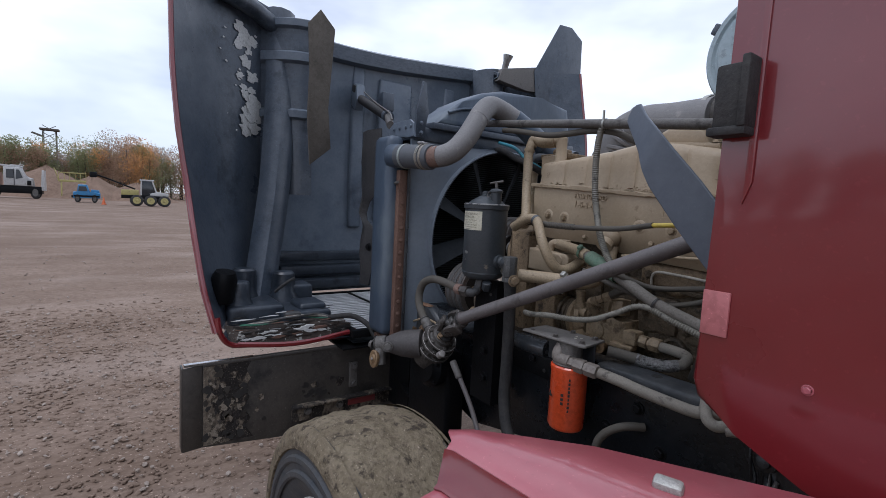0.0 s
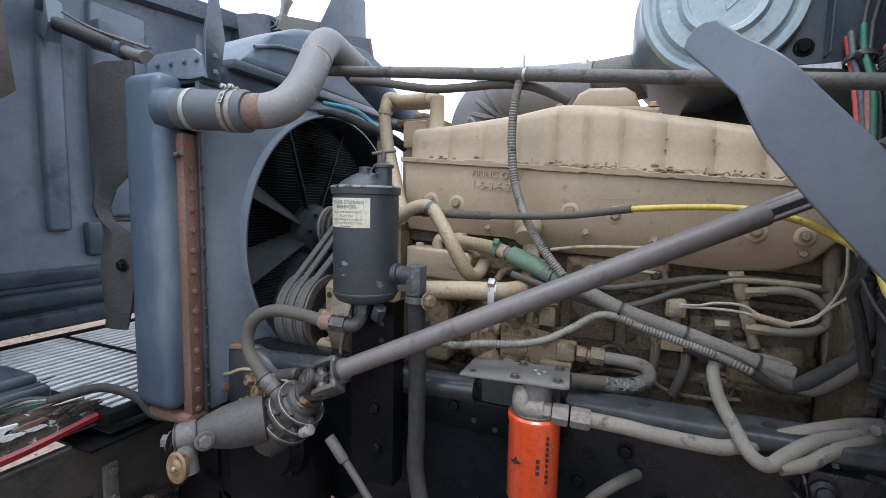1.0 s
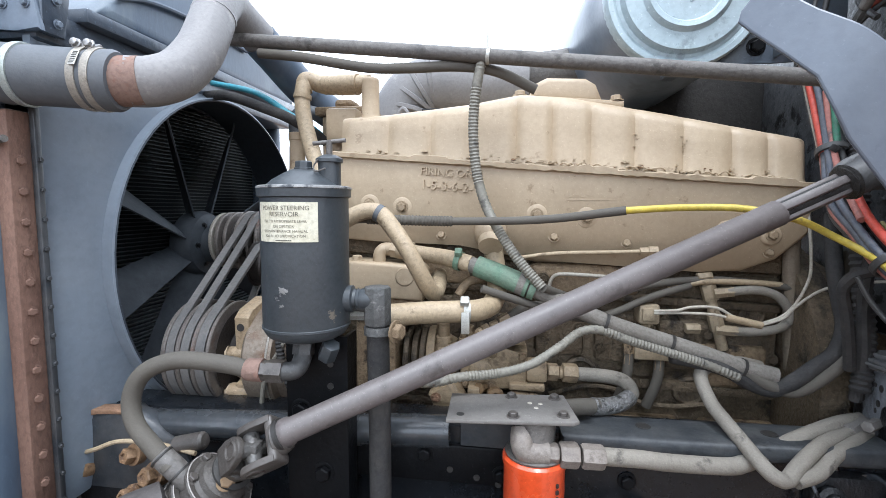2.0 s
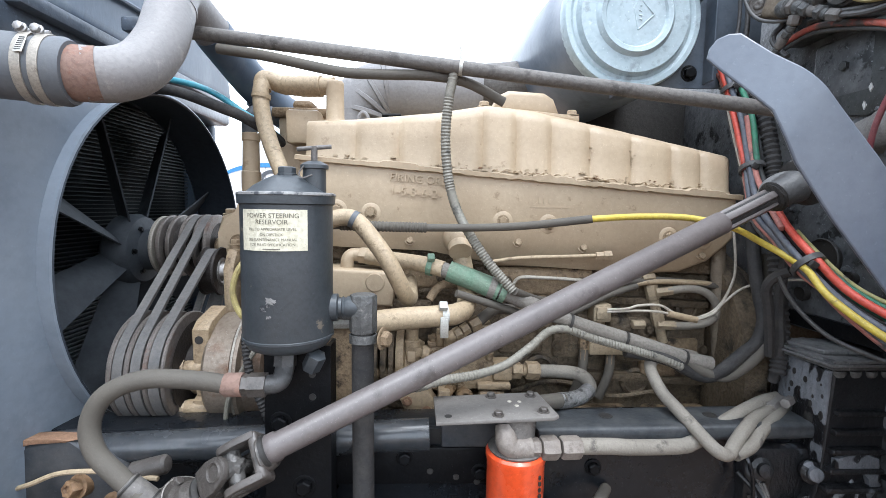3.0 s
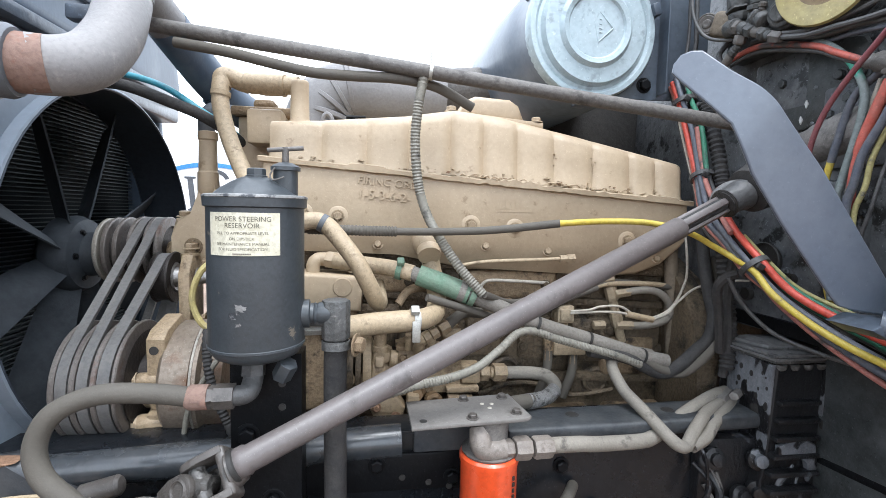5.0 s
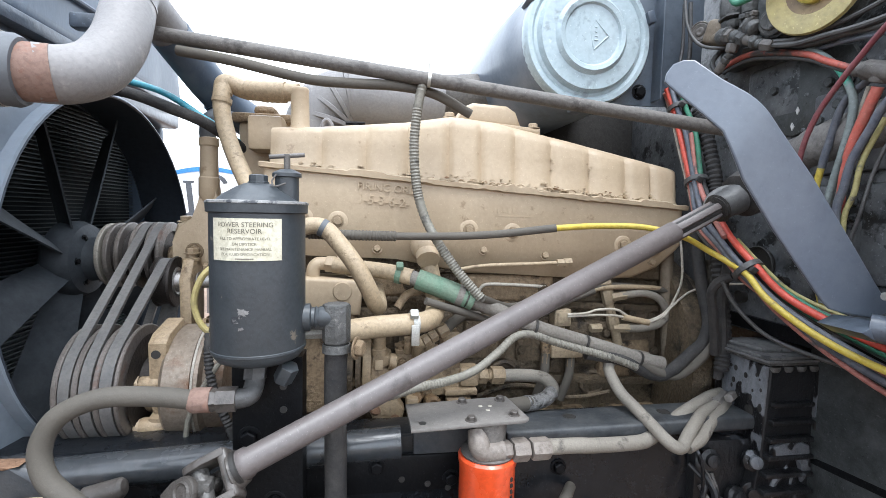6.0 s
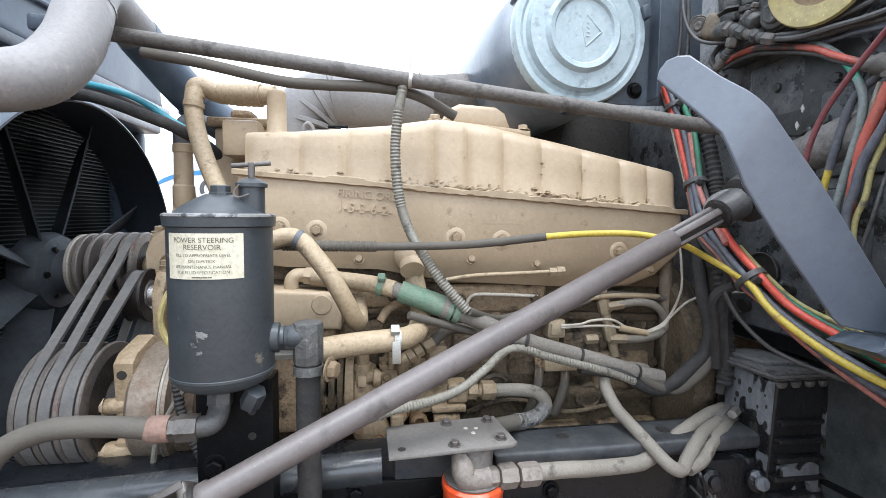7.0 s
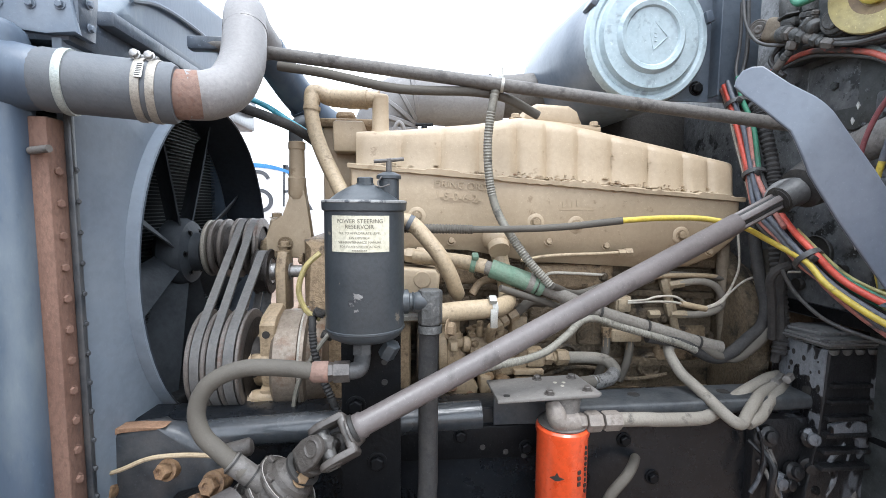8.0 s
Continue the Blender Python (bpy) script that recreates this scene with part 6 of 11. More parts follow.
    # curled strips of paint lifting along the seam
    for k in range(26):
        x = rnd.uniform(-1.15, -0.62)
        z = seam_z(x) + rnd.uniform(0.006, 0.012)
        L = rnd.uniform(0.012, 0.034)
        bm = bmesh.new()
        tube(bm, [(x, 1.560, z), (x + L * 0.3, 1.555, z + rnd.uniform(-0.001, 0.005)), (x + L * 0.7, 1.556, z - 0.0715 * L + rnd.uniform(-0.001, 0.006)), (x + L, 1.560, z - 0.0715 * L)], rnd.uniform(0.0010, 0.0020), 6)
        part("paint_curl", bm, M[("beige", "hose_beige", "beige")[k % 3]], e)
    # upper cover with its flutes
    bm = bmesh.new()
    marks = [-1.535, -1.425, -1.327, -1.232, -1.137, -1.060, -0.978, -0.888, -0.790, -0.695, -0.626, -0.556]
    us = []
    for a, b in zip(marks, marks[1:]):
        us += [a + (b - a) * k / 10 for k in range(10)]
    us.append(marks[-1])
    prof = [(0.0, 0.0, 1.0), (0.12, 0.006, 1.0), (0.5, 0.010, 1.0), (0.80, 0.014, 0.9), (0.92, 0.022, 0.6), (0.99, 0.038, 0.2), (1.0, 0.06, 0.0), (1.0, 0.20, 0.0), (1.0, 0.36, 0.0), (0.92, 0.40, 0.0), (0.0, 0.42, 0.0)]
    rows = []
    for fz, dy, fl in prof:
        row = []
        for x in us:
            for a, b in zip(marks, marks[1:]):
                if a <= x <= b:
                    s = (x - a) / (b - a)
            bulge = (abs(2 * s - 1) ** 4) * 0.011
            zt = top_z(x)
            row.append(V(x, 1.560 + dy + bulge * fl, seam_z(x) + 0.004 + (zt - seam_z(x)) * fz))
        rows.append(row)
    sheet(bm, rows)
    bm.verts.ensure_lookup_table()
    nrow = len(us)
    for col in (0, nrow - 1):
        bm.faces.new([bm.verts[r * nrow + col] for r in range(len(prof))])
    part("rocker_cover", bm, M["beige"], e, "fluted beige rocker cover", angle=50)
    # breather plate and boss on top
    bm = bmesh.new()
    prism(bm, [(-1.145, 1.792), (-0.905, 1.778), (-0.905, 1.794), (-1.145, 1.814)], plane_xz(1.61), 0.16, 0.006)
    cap = part("breather_plate", bm, M["beige"], e)
    bm = bmesh.new()
    prism(bm, [(-1.115, 1.806), (-1.095, 1.842), (-1.07, 1.854), (-0.985, 1.850), (-0.962, 1.836), (-0.945, 1.795)], plane_xz(1.63), 0.12, 0.012, 3)
    part("breather_dome", bm, M["beige"], cap)
    for x, z in ((-1.13, 1.812), (-0.92, 1.796)):
        bolt(cap, (x, 1.625, z), (0, 0, 1), 0.011, "beige")
    # front upper housing and filler pipe
    bm = bmesh.new()
    span(bm, (-1.635, 1.70, 1.50), (-1.535, 1.95, 1.795), 0.01)
    span(bm, (-1.60, 1.64, 1.72), (-1.52, 1.92, 1.80), 0.008)
    part("front_housing", bm, M["beige"], e)
    bm = bmesh.new()
    span(bm, (-1.645, 1.68, 1.79), (-1.50, 1.80, 1.812), 0.005)
    span(bm, (-1.60, 1.70, 1.81), (-1.55, 1.77, 1.835), 0.01)
    part("thermostat_cover", bm, M["beige_dirty"], e)
    bm = bmesh.new()
    lathe(bm, (-1.477, 1.615, 1.765), (0, 0, 1), [(0, 0.026), (0.01, 0.021), (0.085, 0.020), (0.09, 0.0205), (0.094, 0.018)], 24)
    part("filler_stub", bm, M["beige"], e)
    # front lifting eye and bracket, gear case
    bm = bmesh.new()
    prism(bm, [(-1.79, 1.44), (-1.785, 1.50), (-1.775, 1.545), (-1.735, 1.548), (-1.725, 1.60), (-1.722, 1.655), (-1.685, 1.655), (-1.68, 1.60), (-1.675, 1.50), (-1.65, 1.44)], plane_xz(1.69), 0.035, 0.008)
    part("front_bracket", bm, M["beige"], e)
    bm = bmesh.new()
    lathe(bm, (-1.705, 1.705, 1.60), (0.01, 0, 1), [(0, 0.018), (0.012, 0.0235), (0.055, 0.0235), (0.058, 0.021), (0.13, 0.020), (0.133, 0.0225), (0.150, 0.0225), (0.152, 0.018)], 20)
    part("standpipe", bm, M["beige"], e)
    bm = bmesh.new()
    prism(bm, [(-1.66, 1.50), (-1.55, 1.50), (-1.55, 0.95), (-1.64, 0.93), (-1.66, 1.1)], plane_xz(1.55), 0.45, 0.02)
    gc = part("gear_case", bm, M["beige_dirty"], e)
    for y, z in ((1.58, 1.45), (1.565, 1.33), (1.57, 1.20), (1.58, 1.08), (1.60, 0.98)):
        bolt(gc, (-1.665, y, z), (-1, 0, 0), 0.011, "beige_dirty")
    bolt(e, (-1.764, 1.72, 1.548), (0, -0.1, 1), 0.013, "ear")
    bolt(e, (-1.735, 1.69, 1.478), (0, -1, 0), 0.014, "beige_dirty")


build_engine()


def build_drive_unit():
    a = thing("front_drive_unit", (-1.70, 1.53, 1.2), "beige cast front accessory drive with steel drum", "drive unit")
    c = (1.535, 1.215)
    bm = bmesh.new()
    lathe(bm, (-1.712, *c), (1, 0, 0), [(0, 0.06), (0, 0.110), (0.008, 0.118), (0.058, 0.120), (0.060, 0.116), (0.064, 0.124), (0.074, 0.124), (0.078, 0.108), (0.11, 0.09)], 56)
    drum = part("drum", bm, M["drum"], a, "brown-stained steel drum")
    bm = bmesh.new()
    lathe(bm, (-1.650, *c), (1, 0, 0), [(0, 0.121), (0, 0.1255), (0.0045, 0.1255), (0.0045, 0.121)], 56, caps=False)
    part("bright_band", bm, M["clamp_tan"], drum)
    bm = bmesh.new()
    lathe(bm, (-1.768, *c), (1, 0, 0), [(0, 0.04), (0.004, 0.062), (0.030, 0.066), (0.034, 0.085), (0.060, 0.090)], 36)
    part("neck", bm, M["ear"], a)
    bm = bmesh.new()
    prism(bm, [(1.452, 1.205), (1.447, 1.318), (1.468, 1.334), (1.535, 1.350), (1.56, 1.33), (1.54, 1.235), (1.49, 1.195)], plane_yz(-1.738), 0.036, 0.006)
    ear = part("upper_ear", bm, M["ear"], a)
    bm = bmesh.new()
    cyl(bm, (-1.722, 1.4465, 1.297), (-1.722, 1.4485, 1.297), 0.0085, n=16)
    part("hole", bm, M["ink"], ear)
    bm = bmesh.new()
    cyl(bm, (-1.7385, 1.485, 1.30), (-1.733, 1.485, 1.30), 0.009, n=16)
    part("hole", bm, M["ink"], ear)
    for y, z, r_ in ((1.457, 1.236, 0.015), (1.457, 1.150, 0.018), (1.470, 1.112, 0.020)):
        bm = bmesh.new()
        cyl(bm, (-1.758, y, z), (-1.70, y + 0.005, z), r_, n=18, bev=0.005)
        lug = part("lug", bm, M["ear"], a)
        bolt(lug, (-1.758, y, z), (-1, -0.2, 0), 0.0105, "beige")
    bm = bmesh.new()
    prism(bm, [(1.448, 1.095), (1.446, 1.170), (1.50, 1.19), (1.545, 1.13), (1.515, 1.075)], plane_yz(-1.742), 0.036, 0.010)
    part("lower_ear", bm, M["ear"], a)
    bm = bmesh.new()
    tube(bm, [(-1.615, 1.42, 1.345), (-1.612, 1.405, 1.30), (-1.60, 1.395, 1.24), (-1.575, 1.39, 1.18), (-1.56, 1.39, 1.14)], 0.0072, 10, ribs=0.0018, pitch=0.006)
    part("corrugated_sleeve", bm, M["rubber"], a)
    bm = bmesh.new()
    tube(bm, [(-1.56, 1.41, 1.33), (-1.60, 1.40, 1.28), (-1.645, 1.405, 1.20), (-1.662, 1.415, 1.12)], 0.005, 8)
    part("wire", bm, M["loom"], a)
    for x, y, z in ((-1.60, 1.42, 1.352), (-1.585, 1.425, 1.30)):
        bm = bmesh.new()
        box(bm, (x, y, z), (0.026, 0.02, 0.016), pose(0, 0, 0, 0, 20, 0), 0.003)
        part("connector", bm, M["grease"], a)
    bm = bmesh.new()
    tube(bm, [(-1.60, 1.44, 1.48), (-1.63, 1.43, 1.45), (-1.645, 1.43, 1.40), (-1.63, 1.43, 1.355), (-1.60, 1.43, 1.335)], 0.006, 8)
    part("olive_cable", bm, M["tan_plastic"], a)


build_drive_unit()


# ================= pipes and hoses of the engine =================
def hose(name, pts, r, mat, label, ribs=0.0, pitch=0.007, n=12, category="hose", ends=None, res=8):
    h = thing(name, pts[0], label, category)
    bm = bmesh.new()
    tube(bm, pts, r, n, res, ribs, pitch)
    part("tube", bm, M[mat], h)
    if ends:
        for i, (mat2, L, rr) in ends.items():
            line = spline(pts, res)
            a, b = (line[0], line[1]) if i == 0 else (line[-1], line[-2])
            d = (b - a).normalized()
            bm = bmesh.new()
            lathe(bm, a - d * 0.006, d, [(0, rr), (L * 0.5, rr), (L * 0.5, rr * 0.82), (L, rr * 0.82)], 6)
            part("fitting", bm, M[mat2], h)
    return h


def band(h, p, d, r, w=0.012, mat="clamp", tag=True):
    bm = bmesh.new()
    d = Vector(d).normalized()
    lathe(bm, Vector(p) - d * w / 2, d, [(0, r * 0.96), (0, r), (w, r), (w, r * 0.96)], 24, caps=False)
    c = part("clamp", bm, M[mat], h)
    if tag:
        bm = bmesh.new()
        q = Vector(p) + Vector((0, -0.6, 0.8)).normalized() * (r + 0.004)
        box(bm, q, (w * 1.3, 0.018, 0.012), pose(0, 0, 0, 37, 0, 0), 0.003)
        part("clamp_screw", bm, M[mat], c)
    return c


def build_engine_hoses():
    h = hose("breather_hose", [(-1.640, 1.640, 1.868), (-1.648, 1.625, 1.845), (-1.645, 1.612, 1.80), (-1.632, 1.60, 1.75), (-1.606, 1.575, 1.69), (-1.568, 1.54, 1.62), (-1.535, 1.51, 1.56), (-1.50, 1.47, 1.525)], 0.0185, "hose_beige", "beige-painted rubber hose dropping from a bent pipe")
    band(h, (-1.646, 1.616, 1.822), (0.1, 0.1, 1), 0.0212, 0.010, "hose_beige", False)
    h = thing("coolant_elbow", (-1.58, 1.67, 1.85), "beige elbow pipe with corrugated hose joint", "pipe")
    bm = bmesh.new()
    tube(bm, [(-1.648, 1.628, 1.840), (-1.645, 1.635, 1.864), (-1.625, 1.640, 1.862), (-1.59, 1.638, 1.852), (-1.48, 1.622, 1.850)], 0.0205, 18)
    part("elbow", bm, M["hose_beige"], h)
    bm = bmesh.new()
    tube(bm, [(-1.60, 1.639, 1.854), (-1.56, 1.634, 1.851), (-1.51, 1.627, 1.850)], (0.022, 0.0235, 0.0245), 18, ribs=0.0010, pitch=0.007)
    part("corrugated_joint", bm, M["hose_beige"], h)
    # big green-sleeved hose
    h = hose("heater_hose", [(-1.235, 1.494, 1.4445), (-1.16, 1.480, 1.420), (-1.102, 1.469, 1.399), (-1.03, 1.462, 1.369), (-0.96, 1.459, 1.339), (-0.90, 1.468, 1.318), (-0.831, 1.480, 1.296), (-0.784, 1.48, 1.282), (-0.74, 1.48, 1.268), (-0.69, 1.475, 1.253), (-0.64, 1.47, 1.243)], 0.0165, "hose_dust", "grey heater hose with a faded green sleeve")
    for px_, pz_, py_ in ((-0.96, 1.337, 1.457), (-0.831, 1.2945, 1.478), (-0.70, 1.254, 1.475)):
        band(h, (px_, py_, pz_), (1, 0, -0.36), 0.0195, 0.006, "ink", False)
    bm = bmesh.new()
    tube(bm, [(-1.395, 1.551, 1.461), (-1.33, 1.535, 1.456), (-1.27, 1.508, 1.451), (-1.225, 1.491, 1.442)], 0.0178, 14)
    part("painted_end", bm, M["hose_beige"], h, "beige overpainted hose end")
    bm = bmesh.new()
    tube(bm, [(-1.214, 1.490, 1.4385), (-1.16, 1.480, 1.4205), (-1.108, 1.470, 1.4005)], 0.0225, 16)
    part("green_sleeve", bm, M["hose_green"], h, "faded green sleeve")
    band(h, (-1.252, 1.499, 1.4475), (1, -0.3, -0.22), 0.0208, 0.012, "hose_green")
    band(h, (-1.100, 1.469, 1.398), (1, -0.1, -0.38), 0.0225, 0.013, "hose_green")
    band(h, (-1.122, 1.4725, 1.4065), (1, -0.15, -0.36), 0.0236, 0.014, "hose_dust", False)
    # clamped beige hose and elbow
    h = hose("coolant_hose", [(-1.372, 1.335, 1.363), (-1.30, 1.375, 1.363), (-1.224, 1.400, 1.363), (-1.198, 1.425, 1.362), (-1.180, 1.460, 1.366), (-1.172, 1.500, 1.385), (-1.174, 1.530, 1.420), (-1.181, 1.55, 1.46), (-1.188, 1.57, 1.495)], 0.021, "hose_beige", "beige hose clamped to a bent pipe")
    band(h, (-1.228, 1.399, 1.363), (1, 0.25, 0.0), 0.0240, 0.013)
    bm = bmesh.new()
    span(bm, (-1.234, 1.372, 1.325), (-1.218, 1.378, 1.366), 0.002)
    part("clamp_tail", bm, M["clamp"], h, "bright slotted clamp tail")
    bm = bmesh.new()
    lathe(bm, (-1.190, 1.555, 1.51), (0.05, -0.75, -0.65), [(0, 0.036), (0.02, 0.034), (0.03, 0.026), (0.05, 0.026)], 18)
    part("elbow_boss", bm, M["beige"], h)
    # two short beige loops
    h = hose("compressor_hose", [(-1.50, 1.415, 1.515), (-1.455, 1.425, 1.543), (-1.425, 1.430, 1.552), (-1.400, 1.428, 1.545), (-1.368, 1.412, 1.512), (-1.338, 1.398, 1.473), (-1.316, 1.405, 1.430), (-1.303, 1.425, 1.398), (-1.296, 1.455, 1.386), (-1.296, 1.50, 1.392), (-1.301, 1.55, 1.41)], 0.0170, "hose_beige", "short beige hose arching down beside the reservoir")
    band(h, (-1.405, 1.429, 1.547), (1, -0.1, -0.5), 0.0182, 0.010, "sleeve", False)
    hose("bleed_pipe", [(-1.13, 1.535, 1.452), (-1.05, 1.54, 1.463), (-0.93, 1.54, 1.468), (-0.85, 1.54, 1.472)], 0.0045, "hose_beige", "thin beige steel pipe along the housing", ends={1: ("hose_beige", 0.035, 0.011)})
    hose("bent_bracket_pipe", [(-1.048, 1.604, 1.365), (-1.050, 1.604, 1.400), (-1.042, 1.604, 1.414), (-1.02, 1.604, 1.417), (-0.96, 1.604, 1.412), (-0.88, 1.604, 1.406)], 0.0042, "clamp", "thin bright bent steel pipe")
    # corrugated sleeve from the tie-rod down
    s = hose("corrugated_loom", [(-1.207, 1.49, 1.862), (-1.219, 1.49, 1.80), (-1.225, 1.495, 1.722), (-1.218, 1.495, 1.638), (-1.200, 1.49, 1.572), (-1.170, 1.47, 1.515), (-1.13, 1.455, 1.458), (-1.083, 1.445, 1.405)], 0.0095, "loom", "grey corrugated wiring loom hanging from the rod", ribs=0.0014, pitch=0.0058, n=10)
    hose("corrugated_loom", [(-1.33, 1.33, 1.247), (-1.281, 1.31, 1.253), (-1.229, 1.33, 1.259), (-1.163, 1.36, 1.259), (-1.104, 1.385, 1.270), (-1.052, 1.41, 1.297), (-1.008, 1.435, 1.323), (-0.968, 1.443, 1.325), (-0.915, 1.450, 1.306), (-0.839, 1.458, 1.283), (-0.767, 1.46, 1.262), (-0.71, 1.46, 1.240)], 0.0078, "loom", "grey corrugated wiring loom lying over the pump", ribs=0.0014, pitch=0.0058, n=10)
    # throttle cable in grey and yellow
    w = thing("throttle_cable", (-0.956, 1.36, 1.557), "grey and yellow sheathed cable across the engine", "cable")
    bm = bmesh.new()
    tube(bm, [(-1.50, 1.44, 1.525), (-1.437, 1.45, 1.535), (-1.262, 1.46, 1.532), (-1.089, 1.43, 1.538), (-0.946, 1.384, 1.5565)], 0.0080, 10)
    part("grey_sheath", bm, M["hose_grey"], w)
    bm = bmesh.new()
    tube(bm, [(-1.437, 1.45, 1.535), (-1.34, 1.457, 1.533), (-1.262, 1.46, 1.532)], 0.0095, 10, ribs=0.0015, pitch=0.006)
    part("coil_guard", bm, M["hose_grey"], w)
    bm = bmesh.new()
    tube(bm, [(-0.951, 1.385, 1.556), (-0.85, 1.395, 1.562), (-0.757, 1.385, 1.561), (-0.683, 1.366, 1.544), (-0.628, 1.362, 1.517), (-0.598, 1.338, 1.494), (-0.595, 1.290, 1.474), (-0.593, 1.250, 1.440), (-0.575, 1.200, 1.404), (-0.561, 1.140, 1.377), (-0.550, 1.073, 1.360), (-0.522, 1.017, 1.345)], 0.0062, 10)
    part("yellow_sheath", bm, M["yellow"], w, "yellow sheath")
    # harness pipes on the right half
    hose("fuel_line", [(-1.08, 1.44, 1.405), (-1.0, 1.50, 1.375), (-0.90, 1.56, 1.385), (-0.80, 1.585, 1.402), (-0.70, 1.59, 1.408), (-0.60, 1.59, 1.40), (-0.55, 1.58, 1.395)], 0.008, "hose_grey", "dusty grey fuel line", n=10)
    hose("fuel_line", [(-1.20, 1.44, 1.40), (-1.10, 1.47, 1.365), (-1.0, 1.52, 1.33), (-0.93, 1.55, 1.335), (-0.84, 1.575, 1.37), (-0.76, 1.585, 1.395)], 0.008, "hose_grey", "dusty grey fuel line", n=10)
    t = thing("fuel_tee", (-0.71, 1.60, 1.34), "beige fuel tee fitting with looping pipes and thin wires", "fitting")
    bm = bmesh.new()
    cyl(bm, (-0.728, 1.595, 1.416), (-0.683, 1.595, 1.255), 0.0115, n=12)
    cyl(bm, (-0.722, 1.595, 1.397), (-0.712, 1.595, 1.362), 0.016, n=6, bev=0.002)
    cyl(bm, (-0.705, 1.595, 1.332), (-0.695, 1.595, 1.296), 0.0155, n=6, bev=0.002)
    cyl(bm, (-0.745, 1.592, 1.412), (-0.715, 1.592, 1.416), 0.011, n=6, bev=0.002)
    part("body", bm, M["tee_beige"], t)
    for p, q in (((-0.712, 1.588, 1.379), (-0.672, 1.586, 1.385)), ((-0.705, 1.588, 1.300), (-0.660, 1.586, 1.299)), ((-0.765, 1.588, 1.300), (-0.735, 1.588, 1.301))):
        bm = bmesh.new()
        cyl(bm, p, q, 0.0115, n=6, bev=0.002)
        part("nut", bm, M["tee_beige"], t)
    bm = bmesh.new()
    tube(bm, [(-0.685, 1.586, 1.384), (-0.629, 1.58, 1.390), (-0.586, 1.58, 1.376), (-0.562, 1.58, 1.340), (-0.580, 1.58, 1.311), (-0.63, 1.583, 1.299), (-0.675, 1.586, 1.299)], 0.0095, 12)
    part("loop_hose", bm, M["hose_pale"], t)
    bm = bmesh.new()
    tube(bm, [(-0.80, 1.60, 1.385), (-0.774, 1.59, 1.394), (-0.722, 1.585, 1.405), (-0.612, 1.585, 1.404), (-0.548, 1.59, 1.394), (-0.488, 1.59, 1.383), (-0.44, 1.60, 1.38)], 0.0065, 10)
    part("pipe", bm, M["hose_beige"], t)
    for pts in ([(-0.840, 1.555, 1.343), (-0.801, 1.54, 1.349), (-0.771, 1.54, 1.357), (-0.723, 1.54, 1.357), (-0.69, 1.54, 1.340), (-0.66, 1.54, 1.331)],
                [(-0.840, 1.555, 1.338), (-0.79, 1.54, 1.344), (-0.73, 1.54, 1.343), (-0.69, 1.54, 1.335), (-0.66, 1.54, 1.329)],
                [(-0.645, 1.54, 1.325), (-0.603, 1.54, 1.342), (-0.579, 1.54, 1.366), (-0.560, 1.54, 1.405), (-0.553, 1.54, 1.44), (-0.555, 1.545, 1.50), (-0.555, 1.56, 1.56)],
                [(-0.645, 1.54, 1.322), (-0.60, 1.537, 1.340), (-0.576, 1.535, 1.368), (-0.531, 1.53, 1.404), (-0.473, 1.50, 1.424), (-0.43, 1.47, 1.43)]):
        bm = bmesh.new()
        tube(bm, pts, 0.0030, 8)
        part("wire", bm, M["wire_white"], t)
    bm = bmesh.new()
    tube(bm, [(-0.705, 1.54, 1.339), (-0.67, 1.54, 1.331), (-0.636, 1.54, 1.324)], 0.0078, 10)
    part("sleeve", bm, M["hose_beige"], t)
    s = thing("pressure_sender", (-0.84, 1.6, 1.325), "small square beige pressure sender", "sensor")
    bm = bmesh.new()
    span(bm, (-0.868, 1.565, 1.310), (-0.824, 1.61, 1.354), 0.006)
    span(bm, (-0.862, 1.56, 1.318), (-0.831, 1.567, 1.347), 0.003)
    part("body", bm, M["tee_beige"], s)
    bm = bmesh.new()
    cyl(bm, (-0.845, 1.585, 1.312), (-0.842, 1.6, 1.262), 0.012, n=10)
    part("stem", bm, M["tee_beige"], s)
    bm = bmesh.new()
    span(bm, (-0.872, 1.568, 1.230), (-0.79, 1.612, 1.262), 0.004)
    part("foot", bm, M["tee_beige"], s)
    for x0, z0, z1 in ((-0.88, 1.26, 1.12), (-0.815, 1.25, 1.12)):
        h = hose("drain_pipe", [(x0, 1.585, z0), (x0 - 0.005, 1.58, (z0 + z1) / 2), (x0 - 0.025, 1.585, z1)], 0.011, "hose_grey", "short dusty vertical pipe on the block", ends={0: ("beige_dirty", 0.05, 0.014)})
    # thick upright pipe behind, at the rear of the block
    hose("rear_pipe", [(-0.565, 1.59, 1.50), (-0.562, 1.59, 1.45), (-0.555, 1.59, 1.36), (-0.549, 1.59, 1.27), (-0.54, 1.59, 1.18)], 0.0165, "pipe_dusty", "dusty upright pipe at the rear of the engine")
    hose("harness_hose", [(-0.83, 1.472, 1.272), (-0.77, 1.47, 1.262), (-0.728, 1.47, 1.250), (-0.695, 1.47, 1.232), (-0.663, 1.47, 1.218), (-0.642, 1.46, 1.221), (-0.622, 1.45, 1.240), (-0.583, 1.45, 1.274), (-0.554, 1.45, 1.301), (-0.537, 1.46, 1.346), (-0.536, 1.48, 1.394), (-0.537, 1.50, 1.458), (-0.53, 1.53, 1.55)], 0.014, "rubber", "black harness hose curving up to the firewall")
